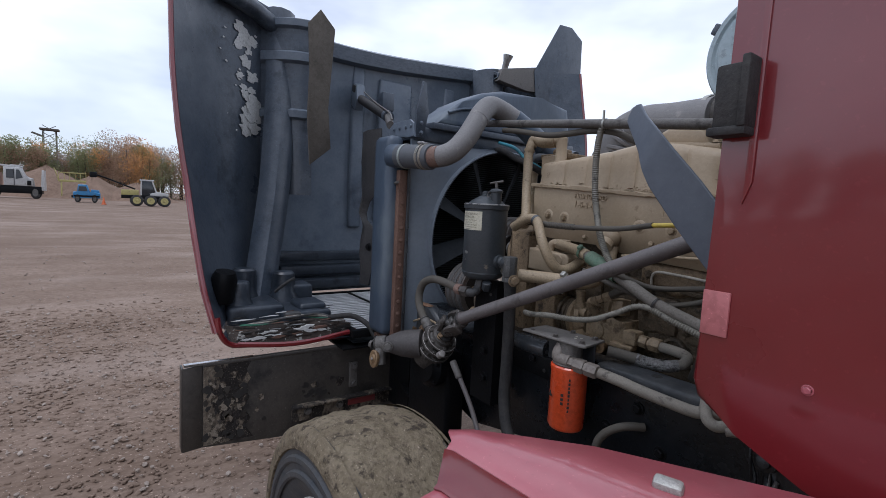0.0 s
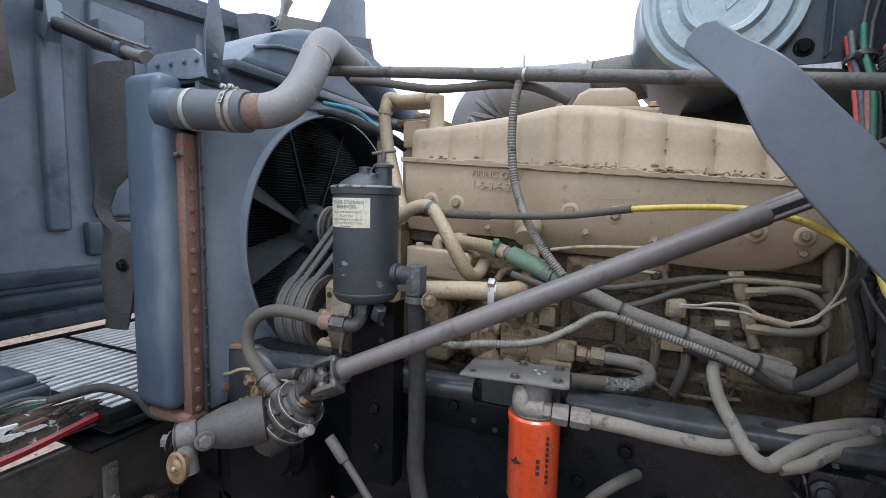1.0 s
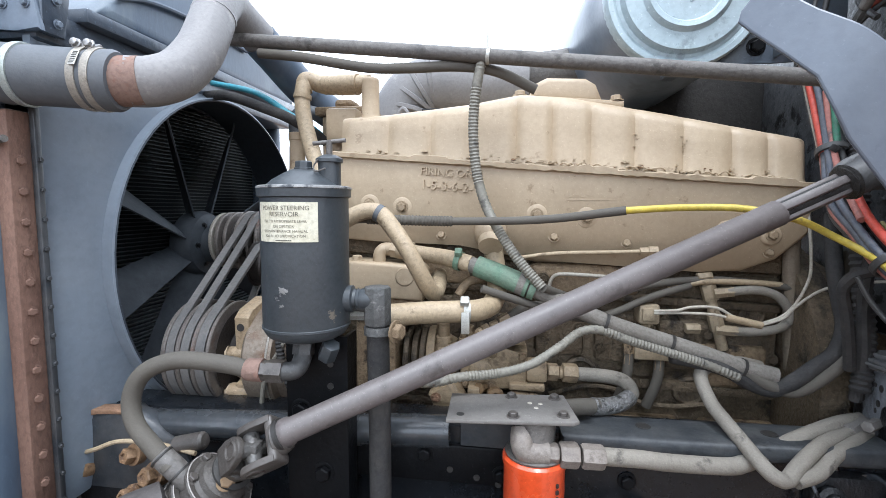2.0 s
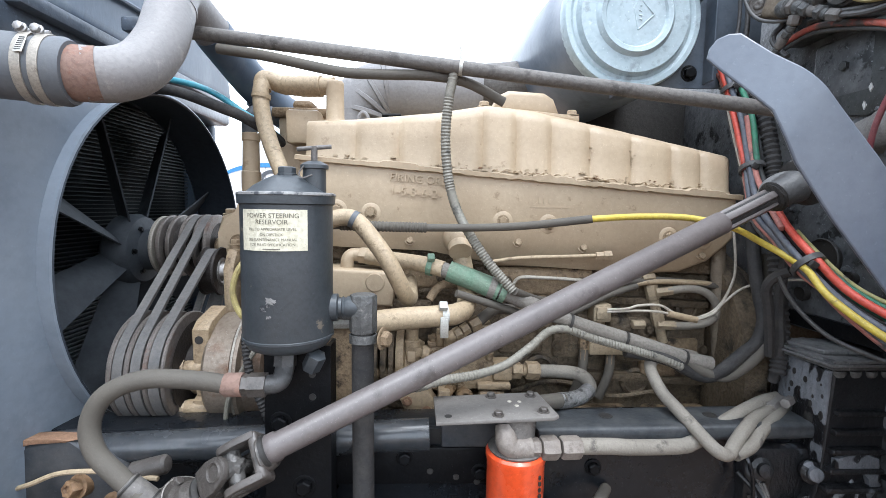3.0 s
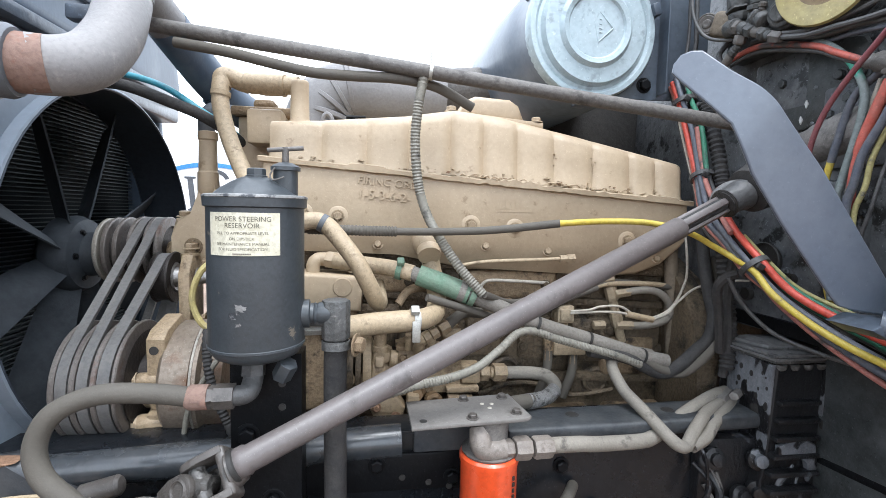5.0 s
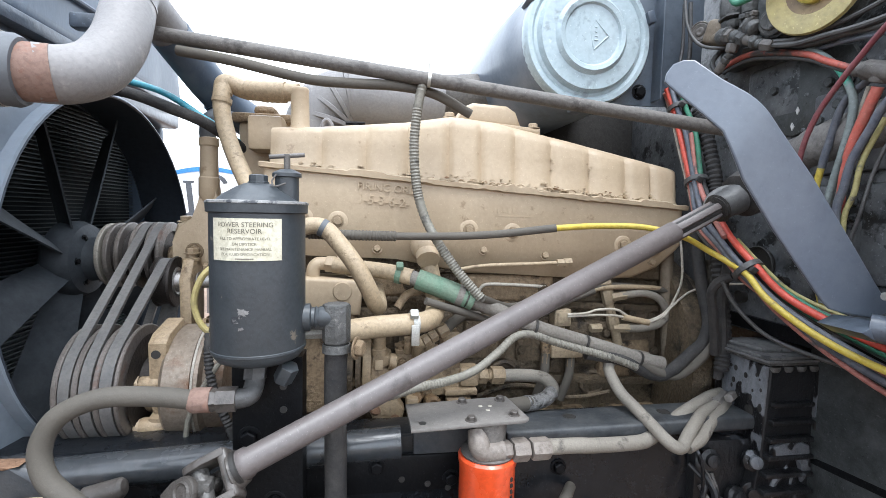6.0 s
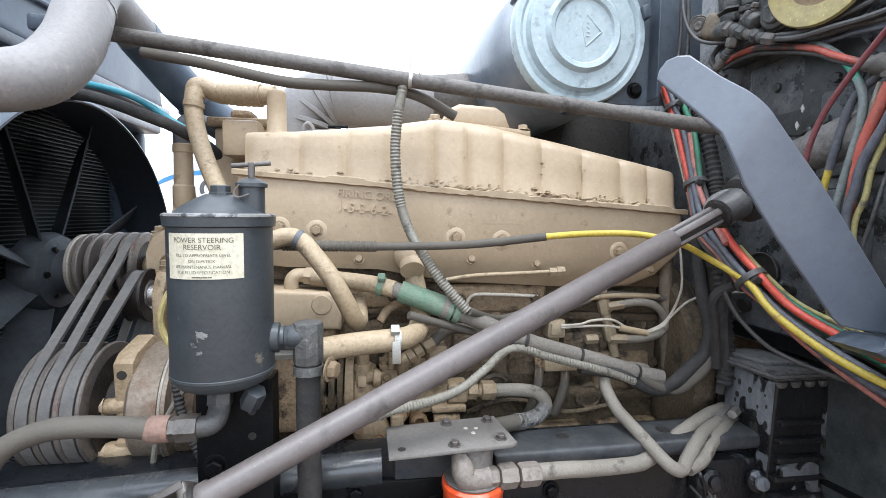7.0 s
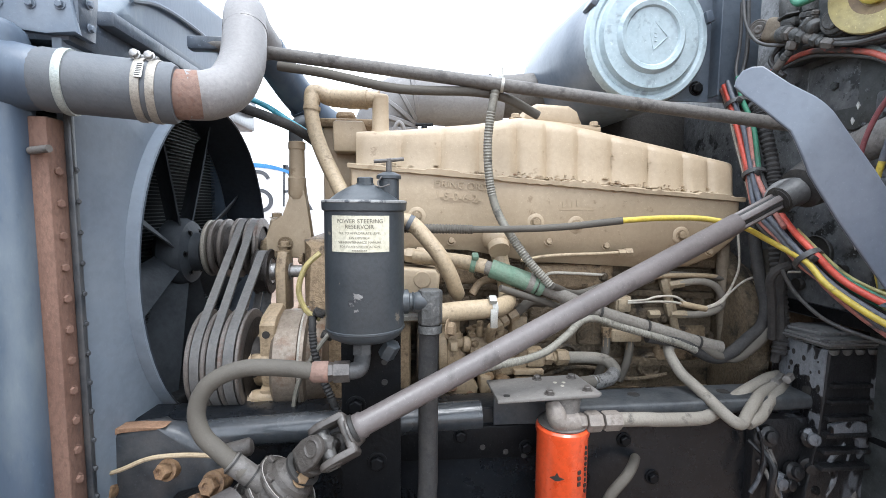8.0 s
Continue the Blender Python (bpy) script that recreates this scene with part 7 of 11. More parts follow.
    hose("harness_hose", [(-0.74, 1.48, 1.258), (-0.693, 1.47, 1.246), (-0.656, 1.46, 1.228), (-0.617, 1.45, 1.222), (-0.582, 1.44, 1.250), (-0.551, 1.44, 1.285), (-0.519, 1.46, 1.333), (-0.502, 1.49, 1.393), (-0.50, 1.52, 1.48)], 0.011, "hose_grey", "grey harness hose curving up to the firewall")
    # pale hoses low down
    hose("return_hose", [(-0.63, 1.55, 1.235), (-0.68, 1.53, 1.248), (-0.73, 1.50, 1.252), (-0.765, 1.48, 1.247), (-0.777, 1.46, 1.232), (-0.772, 1.42, 1.201), (-0.765, 1.38, 1.187), (-0.751, 1.34, 1.167), (-0.737, 1.31, 1.148), (-0.722, 1.298, 1.136), (-0.703, 1.302, 1.132), (-0.680, 1.318, 1.145), (-0.648, 1.34, 1.160), (-0.605, 1.37, 1.169), (-0.546, 1.40, 1.173)], 0.0125, "hose_pale", "pale chalky hose looping down beside the frame")
    h = hose("filter_hose", [(-1.02, 1.270, 1.164), (-0.981, 1.276, 1.161), (-0.93, 1.287, 1.155), (-0.884, 1.30, 1.146), (-0.785, 1.325, 1.134), (-0.753, 1.335, 1.136), (-0.71, 1.355, 1.145), (-0.636, 1.385, 1.166), (-0.561, 1.415, 1.181), (-0.508, 1.44, 1.180)], 0.0142, "hose_pale", "pale worn oil hose from the filter head", n=14)
    for x0, L, r0 in ((-1.086, 0.022, 0.0175), (-1.062, 0.030, 0.0205), (-1.028, 0.036, 0.0195)):
        bm = bmesh.new()
        lathe(bm, (x0, 1.262, 1.166), (1, 0.12, -0.04), [(0, r0 * 0.9), (0.004, r0), (L - 0.004, r0), (L, r0 * 0.9)], 6)
        part("hex_fitting", bm, M["union"], h)
    bm = bmesh.new()
    tube(bm, [(-1.120, 1.275, 1.198), (-1.121, 1.262, 1.180), (-1.112, 1.259, 1.168), (-1.080, 1.263, 1.166)], 0.0195, 16)
    part("elbow", bm, M["union"], h)
    hose("pale_hose", [(-0.69, 1.305, 1.128), (-0.65, 1.318, 1.138), (-0.61, 1.345, 1.156), (-0.57, 1.37, 1.165), (-0.52, 1.41, 1.170)], 0.012, "hose_pale", "pale chalky hose bundle by the transmission")


build_engine_hoses()


hose("vent_hose", [(-1.01, 1.31, 0.88), (-1.002, 1.30, 0.95), (-0.985, 1.30, 0.988), (-0.955, 1.305, 1.018), (-0.93, 1.325, 1.03), (-0.905, 1.36, 1.03)], 0.011, "hose_grey", "short grey vent hose looping over the frame rail")


def build_pump_group():
    c = thing("air_compressor", (-1.38, 1.55, 1.40), "beige air compressor head beside the engine", "compressor")
    bm = bmesh.new()
    prism(bm, [(-1.52, 1.36), (-1.336, 1.352), (-1.330, 1.418), (-1.342, 1.432), (-1.52, 1.440)], plane_xz(1.520), 0.10, 0.010, 3)
    part("head", bm, M["beige"], c)
    bm = bmesh.new()
    span(bm, (-1.50, 1.53, 1.30), (-1.345, 1.62, 1.357), 0.01)
    part("cylinder", bm, M["beige_dirty"], c)
    bm = bmesh.new()
    lathe(bm, (-1.374, 1.521, 1.407), (0, -1, 0), [(0, 0.0215), (0.0015, 0.021), (0.004, 0.019), (0.0045, 0.004)], 24)
    part("plug", bm, M["beige"], c)
    bm = bmesh.new()
    tube(bm, [(-1.440, 1.555, 1.430), (-1.440, 1.555, 1.450), (-1.434, 1.557, 1.461), (-1.420, 1.560, 1.464), (-1.36, 1.552, 1.460)], 0.0150, 14)
    part("elbow", bm, M["beige"], c)
    for x0_, x1_, r_ in ((-1.412, -1.392, 0.0195), (-1.388, -1.362, 0.0205)):
        bm = bmesh.new()
        cyl(bm, (x0_, 1.560, 1.464), (x1_, 1.556, 1.462), r_, n=6, bev=0.002)
        part("union_nut", bm, M["beige"], c)
    for x in (-1.50, -1.36):
        bolt(c, (x + 0.01, 1.545, 1.438), (0, 0, 1), 0.011, "beige")
    bm = bmesh.new()
    span(bm, (-1.50, 1.55, 1.12), (-1.40, 1.66, 1.31), 0.015)
    part("crankcase", bm, M["beige_dirty"], c)
    # injection pump: castings, flanges, studs and unions
    p = thing("fuel_pump", (-1.2, 1.58, 1.2), "grimy beige fuel pump with fittings and flanges", "pump")
    for x0, x1, r_ in ((-1.385, -1.372, 0.070), (-1.366, -1.352, 0.066), (-1.347, -1.334, 0.070)):
        bm = bmesh.new()
        cyl(bm, (x0, 1.61, 1.205), (x1, 1.61, 1.205), r_, n=32, bev=0.003)
        ring = part("coupling_ring", bm, M["block"], p)
        for k in range(4):
            t_ = radians(200 + 40 * k)
            bolt(ring, (x1, 1.61 + 0.052 * math.cos(t_), 1.205 + 0.052 * math.sin(t_)), (1, 0, 0), 0.008, "beige_dirty")
    bm = bmesh.new()
    lathe(bm, (-1.330, 1.605, 1.205), (1, 0, 0), [(0, 0.04), (0, 0.072), (0.006, 0.075), (0.018, 0.075), (0.022, 0.062), (0.045, 0.058), (0.066, 0.046), (0.070, 0.03)], 36)
    part("front_body", bm, M["ear"], p)
    for k, (z0, z1) in enumerate(((1.262, 1.232), (1.232, 1.19), (1.178, 1.158))):
        bm = bmesh.new()
        prism(bm, [(-1.308, z0), (-1.262, z0 - 0.012), (-1.262, z1), (-1.308, z1 - 0.01)], plane_xz(1.545 + 0.006 * k), 0.03, 0.006)
        part("cast_web", bm, M["ear"], p)
    bm = bmesh.new()
    span(bm, (-1.302, 1.540, 1.222), (-1.284, 1.548, 1.245), 0.002)
    part("pad", bm, M["beige"], p)
    bm = bmesh.new()
    lathe(bm, (-1.292, 1.560, 1.255), (0, -0.05, 1), [(0, 0.020), (0.012, 0.018), (0.014, 0.0145), (0.042, 0.0145), (0.044, 0.017), (0.056, 0.017)], 18)
    part("bonnet", bm, M["ear"], p)
    bm = bmesh.new()
    cyl(bm, (-1.270, 1.552, 1.238), (-1.252, 1.552, 1.236), 0.020, n=24, bev=0.004)
    part("side_boss", bm, M["ear"], p)
    bm = bmesh.new()
    prism(bm, [(-1.252, 1.150), (-1.252, 1.262), (-1.170, 1.258), (-1.165, 1.246), (-1.104, 1.242), (-1.104, 1.158)], plane_xz(1.545), 0.10, 0.006)
    body = part("main_body", bm, M["ear"], p, "grimy beige pump body with a cast lid")
    bm = bmesh.new()
    prism(bm, [(-1.256, 1.258), (-1.256, 1.268), (-1.150, 1.262), (-1.150, 1.252)], plane_xz(1.541), 0.10, 0.002)
    part("lid", bm, M["beige_dirty"], body)
    for x_, y_ in ((-1.245, 1.552), (-1.217, 1.56), (-1.19, 1.552), (-1.16, 1.555), (-1.23, 1.60)):
        bolt(p, (x_, y_, 1.2655 - 0.05 * (x_ + 1.25)), (0, 0, 1), 0.0085, "beige_dirty")
    for x_, z_ in ((-1.24, 1.24), (-1.24, 1.165), (-1.18, 1.235), (-1.115, 1.232), (-1.115, 1.168), (-1.18, 1.165)):
        bolt(p, (x_, 1.545, z_), (0, -1, 0), 0.0068, "beige_dirty")
    bm = bmesh.new()
    for k in range(5):
        box(bm, (-1.236 + 0.009 * k, 1.5448, 1.226), (0.0045, 0.0016, 0.007))
    part("cast_mark", bm, M["beige"], p)
    bm = bmesh.new()
    lathe(bm, (-1.205, 1.546, 1.195), (0, -1, 0), [(0, 0.028), (0.006, 0.027), (0.010, 0.022), (0.012, 0.008)], 24)
    part("round_cover", bm, M["ear"], p)
    bm = bmesh.new()
    span(bm, (-1.142, 1.525, 1.162), (-1.066, 1.56, 1.176), 0.003)
    part("shelf", bm, M["ear"], p)
    bm = bmesh.new()
    cyl(bm, (-1.138, 1.535, 1.146), (-1.080, 1.535, 1.144), 0.012, n=16, bev=0.003)
    part("plunger", bm, M["beige_dirty"], p)
    # inlet flange below and the brass port
    bm = bmesh.new()
    prism(bm, [(-1.318, 1.150), (-1.262, 1.185), (-1.236, 1.142), (-1.242, 1.118), (-1.292, 1.092)], plane_xz(1.50), 0.05, 0.008)
    fl = part("inlet_flange", bm, M["ear"], p)
    for x_, z_ in ((-1.286, 1.106), (-1.257, 1.124), (-1.300, 1.146)):
        bolt(fl, (x_, 1.50, z_), (0, -1, 0), 0.0075, "rust_bright")
    bm = bmesh.new()
    lathe(bm, (-1.176, 1.545, 1.148), (0.15, -1, 0.05), [(0, 0.016), (0.020, 0.016), (0.022, 0.020), (0.034, 0.020), (0.036, 0.011), (0.024, 0.010)], 10)
    lathe(bm, (-1.196, 1.545, 1.158), (-0.4, -1, 0.25), [(0, 0.010), (0.026, 0.010), (0.028, 0.013), (0.036, 0.013)], 6)
    part("brass_port", bm, M["brass"], p, "tarnished brass port")
    bm = bmesh.new()
    span(bm, (-1.232, 1.50, 1.128), (-1.205, 1.55, 1.170), 0.004)
    part("foot", bm, M["ear"], p)
    # unions climbing behind the shaft
    d_ = V(0.050, 0.012, 0.026).normalized()
    for k, (L0, L1, r_) in enumerate(((0.0, 0.016, 0.0150), (0.018, 0.036, 0.0135), (0.040, 0.064, 0.0155))):
        bm = bmesh.new()
        q = V(-1.198, 1.50, 1.296)
        cyl(bm, q + d_ * L0, q + d_ * L1, r_, n=6, bev=0.002)
        part("union", bm, M["ear"], p)
    bm = bmesh.new()
    tube(bm, [(-1.145, 1.513, 1.324), (-1.125, 1.52, 1.338), (-1.10, 1.54, 1.346), (-1.06, 1.56, 1.34)], 0.0125, 12)
    part("dark_pipe", bm, M["hose_grey"], p)
    bm = bmesh.new()
    tube(bm, [(-1.198, 1.50, 1.297), (-1.206, 1.50, 1.292), (-1.208, 1.51, 1.275), (-1.206, 1.53, 1.255)], 0.0125, 12)
    part("elbow", bm, M["ear"], p)
    bm = bmesh.new()
    span(bm, (-1.150, 1.53, 1.262), (-1.110, 1.58, 1.312), 0.005)
    span(bm, (-1.185, 1.54, 1.262), (-1.166, 1.57, 1.300), 0.004)
    part("lever_block", bm, M["ear"], p)
    bm = bmesh.new()
    cyl(bm, (-1.229, 1.54, 1.262), (-1.229, 1.535, 1.30), 0.0085, n=10, bev=0.001)
    part("stud", bm, M["ear"], p)
    bm = bmesh.new()
    tube(bm, [(-1.255, 1.51, 1.372), (-1.235, 1.52, 1.398), (-1.205, 1.53, 1.405), (-1.180, 1.54, 1.395)], 0.0095, 12)
    part("arched_pipe", bm, M["beige_dirty"], p)
    # delivery hose turning back on itself
    bm = bmesh.new()
    span(bm, (-1.106, 1.535, 1.178), (-1.060, 1.585, 1.222), 0.007)
    part("outlet_block", bm, M["ear"], p)
    for x0, x1, r_ in ((-1.060, -1.036, 0.0195), (-1.036, -1.026, 0.014), (-1.026, -0.994, 0.0215)):
        bm = bmesh.new()
        cyl(bm, (x0, 1.562, 1.196), (x1, 1.565, 1.194), r_, n=6 if r_ > 0.015 else 14, bev=0.002)
        part("hex_union", bm, M["ear"], p)
    bm = bmesh.new()
    tube(bm, [(-0.998, 1.565, 1.193), (-0.95, 1.560, 1.194), (-0.914, 1.548, 1.194), (-0.897, 1.53, 1.191), (-0.892, 1.505, 1.181), (-0.908, 1.48, 1.172)], 0.0150, 14)
    part("return_bend", bm, M["hose_pale"], p, "pale cracked hose bend")
    bm = bmesh.new()
    tube(bm, [(-0.900, 1.49, 1.176), (-0.925, 1.465, 1.172), (-0.960, 1.44, 1.175), (-0.985, 1.425, 1.180)], 0.0165, 14)
    part("foil_wrap", bm, M["foil"], p, "crinkled pale foil wrap")
    bm = bmesh.new()
    tube(bm, [(-0.975, 1.43, 1.179), (-1.01, 1.41, 1.184), (-1.05, 1.385, 1.190)], 0.0155, 14)
    part("hose_tail", bm, M["hose_grey"], p)


build_pump_group()


# ================= power steering reservoir =================
RX, RY, RR = -1.490, 1.275, 0.0722


def build_reservoir():
    r = thing("power_steering_reservoir", (RX, RY, 1.0), "charcoal steel power steering reservoir with paper label, on a black bracket", "reservoir")
    o = (RX, RY, 0)
    bm = bmesh.new()
    lathe(bm, o, (0, 0, 1), [(1.336, 0.040), (1.338, 0.052), (1.344, 0.064), (1.353, RR - 0.002), (1.360, RR), (1.578, RR), (1.580, RR - 0.004)], 56)
    can = part("can", bm, M["reservoir"], r)
    bm = bmesh.new()
    lathe(bm, o, (0, 0, 1), [(1.357, RR - 0.001), (1.3585, RR + 0.0012), (1.362, RR + 0.0012), (1.3635, RR - 0.001)], 56, caps=False)
    part("seam", bm, M["reservoir"], can)
    bm = bmesh.new()
    lathe(bm, o, (0, 0, 1), [(1.574, RR), (1.576, RR + 0.004), (1.590, RR + 0.0048), (1.592, RR + 0.003), (1.593, RR - 0.008), (1.604, 0.052), (1.616, 0.032), (1.6215, 0.020), (1.622, 0.004)], 56)
    lid = part("lid", bm, M["reservoir"], r, "crimped charcoal lid")
    bm = bmesh.new()
    lathe(bm, o, (0, 0, 1), [(1.5885, RR + 0.0046), (1.5895, RR + 0.0056), (1.5925, RR + 0.0046), (1.5940, RR + 0.001), (1.5932, RR - 0.001)], 56, caps=False)
    part("worn_rim", bm, M["rim_worn"], lid, "pale worn rim of the lid")
    bm = bmesh.new()
    lathe(bm, (RX + 0.002, RY - 0.006, 0), (0, 0, 1), [(1.616, 0.0165), (1.6235, 0.0165), (1.6245, 0.0145), (1.6335, 0.0145), (1.635, 0.012), (1.6355, 0.004)], 8)
    part("plug", bm, M["reservoir"], r)
    nx, ny = RX + 0.0445, RY
    bm = bmesh.new()
    lathe(bm, (nx, ny, 0), (0, 0, 1), [(1.592, 0.0185), (1.632, 0.0185), (1.633, 0.0225), (1.6385, 0.0225), (1.641, 0.019), (1.645, 0.011), (1.646, 0.004)], 28)
    neck = part("filler_neck", bm, M["reservoir"], r)
    bm = bmesh.new()
    tube(bm, [(nx - 0.012, ny - 0.020, 1.636), (nx - 0.019, ny - 0.021, 1.625), (nx - 0.014, ny - 0.024, 1.617), (nx + 0.002, ny - 0.023, 1.622)], 0.0014, 6)
    part("chain", bm, M["bracket"], neck)
    bm = bmesh.new()
    cyl(bm, (nx, ny, 1.644), (nx, ny, 1.669), 0.0052, n=12)
    cyl(bm, (nx - 0.027, ny - 0.004, 1.6635), (nx + 0.027, ny + 0.004, 1.6695), 0.0036, n=10, bev=0.001)
    part("dipstick_handle", bm, M["bracket"], r, "small dull steel T-handle")
    # scuffed paint on the front of the can
    rnd = random.Random(31)
    for k in range(9):
        a_, z_, w_ = -math.pi / 2 + rnd.gauss(-0.10, 0.07), 1.425 + rnd.gauss(0, 0.011), rnd.uniform(0.0015, 0.005)
        bm = bmesh.new()
        rows = [[V(RX + (RR + 0.0008) * math.cos(a_ + (q - 1.5) * w_ / RR * rnd.uniform(0.5, 1.2)), RY + (RR + 0.0008) * math.sin(a_ + (q - 1.5) * w_ / RR), z_ + (p - 1) * w_ * rnd.uniform(0.5, 1.3)) for q in range(4)] for p in range(3)]
        sheet(bm, rows)
        part("scuff", bm, M["rim_worn"], can)
    # label with its printed lines, bent round the can
    a0 = -math.pi / 2 - 0.04
    bm = bmesh.new()
    rows = []
    for z in (1.505, 1.567):
        rows.append([V(RX + (RR + 0.0012) * math.cos(a0 + s), RY + (RR + 0.0012) * math.sin(a0 + s), z) for s in [-0.73 + 0.146 * k for k in range(11)]])
    sheet(bm, rows)
    lab = part("label", bm, M["label"], r, "yellowed paper label with black print")
    lines = [("POWER STEERING", 0.0100, 1.5545), ("RESERVOIR", 0.0100, 1.5450), ("FILL TO APPROPRIATE LEVEL", 0.0058, 1.5355), ("ON DIPSTICK", 0.0058, 1.5275), ("SEE MAINTENANCE MANUAL", 0.0058, 1.5200), ("FOR FLUID SPECIFICATION", 0.0058, 1.5125)]
    for body, size, z in lines:
        bm = text_mesh(body, size, 0.0, "CENTER")
        for v in bm.verts:
            u, w = v.co.x * 0.98, v.co.y
            s = a0 + u / RR
            v.co = V(RX + (RR + 0.0019) * math.cos(s), RY + (RR + 0.0019) * math.sin(s), z + w)
        part("print", bm, M["print_worn"], lab)
    bm = bmesh.new()
    for k in range(9):
        s = a0 - 0.16 + 0.04 * k
        box(bm, (RX + (RR + 0.002) * math.cos(s), RY + (RR + 0.002) * math.sin(s), 1.5080), (0.0022, 0.001, 0.0014))
    part("small_print", bm, M["print_worn"], lab)
    # outlet and cast tee
    bm = bmesh.new()
    lathe(bm, (RX + 0.066, RY + 0.005, 1.404), (1, 0.06, 0.0), [(0, 0.023), (0.014, 0.023), (0.016, 0.017), (0.021, 0.0165), (0.023, 0.0185), (0.026, 0.0165), (0.031, 0.0185), (0.056, 0.0185)], 24)
    part("outlet", bm, M["reservoir"], r)
    bm = bmesh.new()
    cyl(bm, (-1.368, 1.285, 1.426), (-1.368, 1.285, 1.36), 0.0235, n=8, bev=0.004)
    cyl(bm, (-1.372, 1.285, 1.398), (-1.41, 1.286, 1.40), 0.0175, n=16)
    tee = part("tee", bm, M["valve"], r, "dark cast tee fitting")
    bm = bmesh.new()
    lathe(bm, (-1.368, 1.285, 1.343), (0, 0.05, 1), [(0, 0.021), (0.0, 0.0235), (0.014, 0.0235), (0.014, 0.021)], 24, caps=False)
    part("strap", bm, M["valve"], tee)
    bolt(r, (-1.335, 1.275, 1.352), (1, -0.4, 0), 0.013, "beige_dirty")
    bm = bmesh.new()
    cyl(bm, (-1.425, 1.30, 1.372), (-1.385, 1.31, 1.370), 0.010, n=6)
    part("side_plug", bm, M["clamp"], r)
    # foot bracket
    bm = bmesh.new()
    prism(bm, [(-1.537, 1.335), (-1.537, 1.288), (-1.424, 1.288), (-1.424, 1.335), (-1.431, 1.335), (-1.431, 1.297), (-1.530, 1.297), (-1.530, 1.335)], Matrix.Translation((0, 0, 0.90)), 0.435)
    foot = part("foot_bracket", bm, M["black"], r, "black bolted steel bracket")
    for x, z in ((-1.47, 1.085), (-1.465, 0.99), (-1.51, 1.20)):
        bolt(foot, (x, 1.288, z), (0, -1, 0), 0.013, "black")
    for x, z in ((-1.455, 1.285), (-1.455, 1.245)):
        bm = bmesh.new()
        cyl(bm, (x, 1.289, z), (x, 1.2865, z), 0.006, n=12)
        part("rivet", bm, M["ink"], foot)
    bm = bmesh.new()
    cyl(bm, (-1.452, 1.262, 1.305), (-1.438, 1.252, 1.332), 0.016, n=6, bev=0.002)
    part("drain_plug", bm, M["reservoir"], r)
    # lower union with hose tail
    bm = bmesh.new()
    tube(bm, [(-1.495, 1.275, 1.325), (-1.495, 1.262, 1.300), (-1.500, 1.245, 1.287), (-1.525, 1.236, 1.286)], 0.0155, 14)
    cyl(bm, (-1.495, 1.275, 1.340), (-1.495, 1.267, 1.307), 0.0185, n=6)
    part("elbow", bm, M["collar_dark"], r)


build_reservoir()


def build_steering_hose():
    h = thing("power_steering_hose", (-1.54, 1.235, 1.287), "dusty grey hydraulic hose arching to the steering box", "hose")
    bm = bmesh.new()
    lathe(bm, (-1.515, 1.237, 1.2865), (-1, -0.03, 0.0), [(0, 0.0195), (0.028, 0.0195), (0.028, 0.016), (0.034, 0.018), (0.065, 0.018)], 6)
    part("hex_nut", bm, M["union_dark"], h)
    bm = bmesh.new()
    lathe(bm, (-1.552, 1.236, 1.2868), (-1, -0.03, 0.0), [(0, 0.0190), (0.026, 0.0190), (0.032, 0.0152)], 20)
    part("rusty_collar", bm, M["pipe_rust"], h, "reddish rusted collar")
    bm = bmesh.new()
    tube(bm, [(-1.575, 1.235, 1.287), (-1.62, 1.225, 1.298), (-1.69, 1.21, 1.305), (-1.742, 1.20, 1.285), (-1.764, 1.195, 1.243), (-1.755, 1.19, 1.20), (-1.72, 1.185, 1.165), (-1.685, 1.18, 1.135)], 0.0146, 16)
    part("hose", bm, M["hose_grey"], h)
    bm = bmesh.new()
    cyl(bm, (-1.708, 1.184, 1.154), (-1.655, 1.186, 1.108), 0.0180, n=20, bev=0.003)
    ferrule = part("ferrule", bm, M["bracket"], h)
    fd = V(0.053, 0.002, -0.046).normalized()
    for p in ((-1.706, 1.184, 1.152), (-1.676, 1.185, 1.126)):
        bm = bmesh.new()
        lathe(bm, p, fd, [(0, 0.0170), (0.0005, 0.0194), (0.0035, 0.0194), (0.004, 0.0170)], 24, caps=False)
        part("ring", bm, M["ink"], ferrule)
    hose("drain_hose", [(-1.368, 1.285, 1.365), (-1.370, 1.295, 1.30), (-1.370, 1.30, 1.20), (-1.369, 1.30, 1.05), (-1.37, 1.30, 0.95), (-1.34, 1.29, 0.86), (-1.28, 1.28, 0.80), (-1.2, 1.28, 0.78)], 0.0195, "rubber", "dusty black rubber drain hose below the reservoir", n=14)


build_steering_hose()


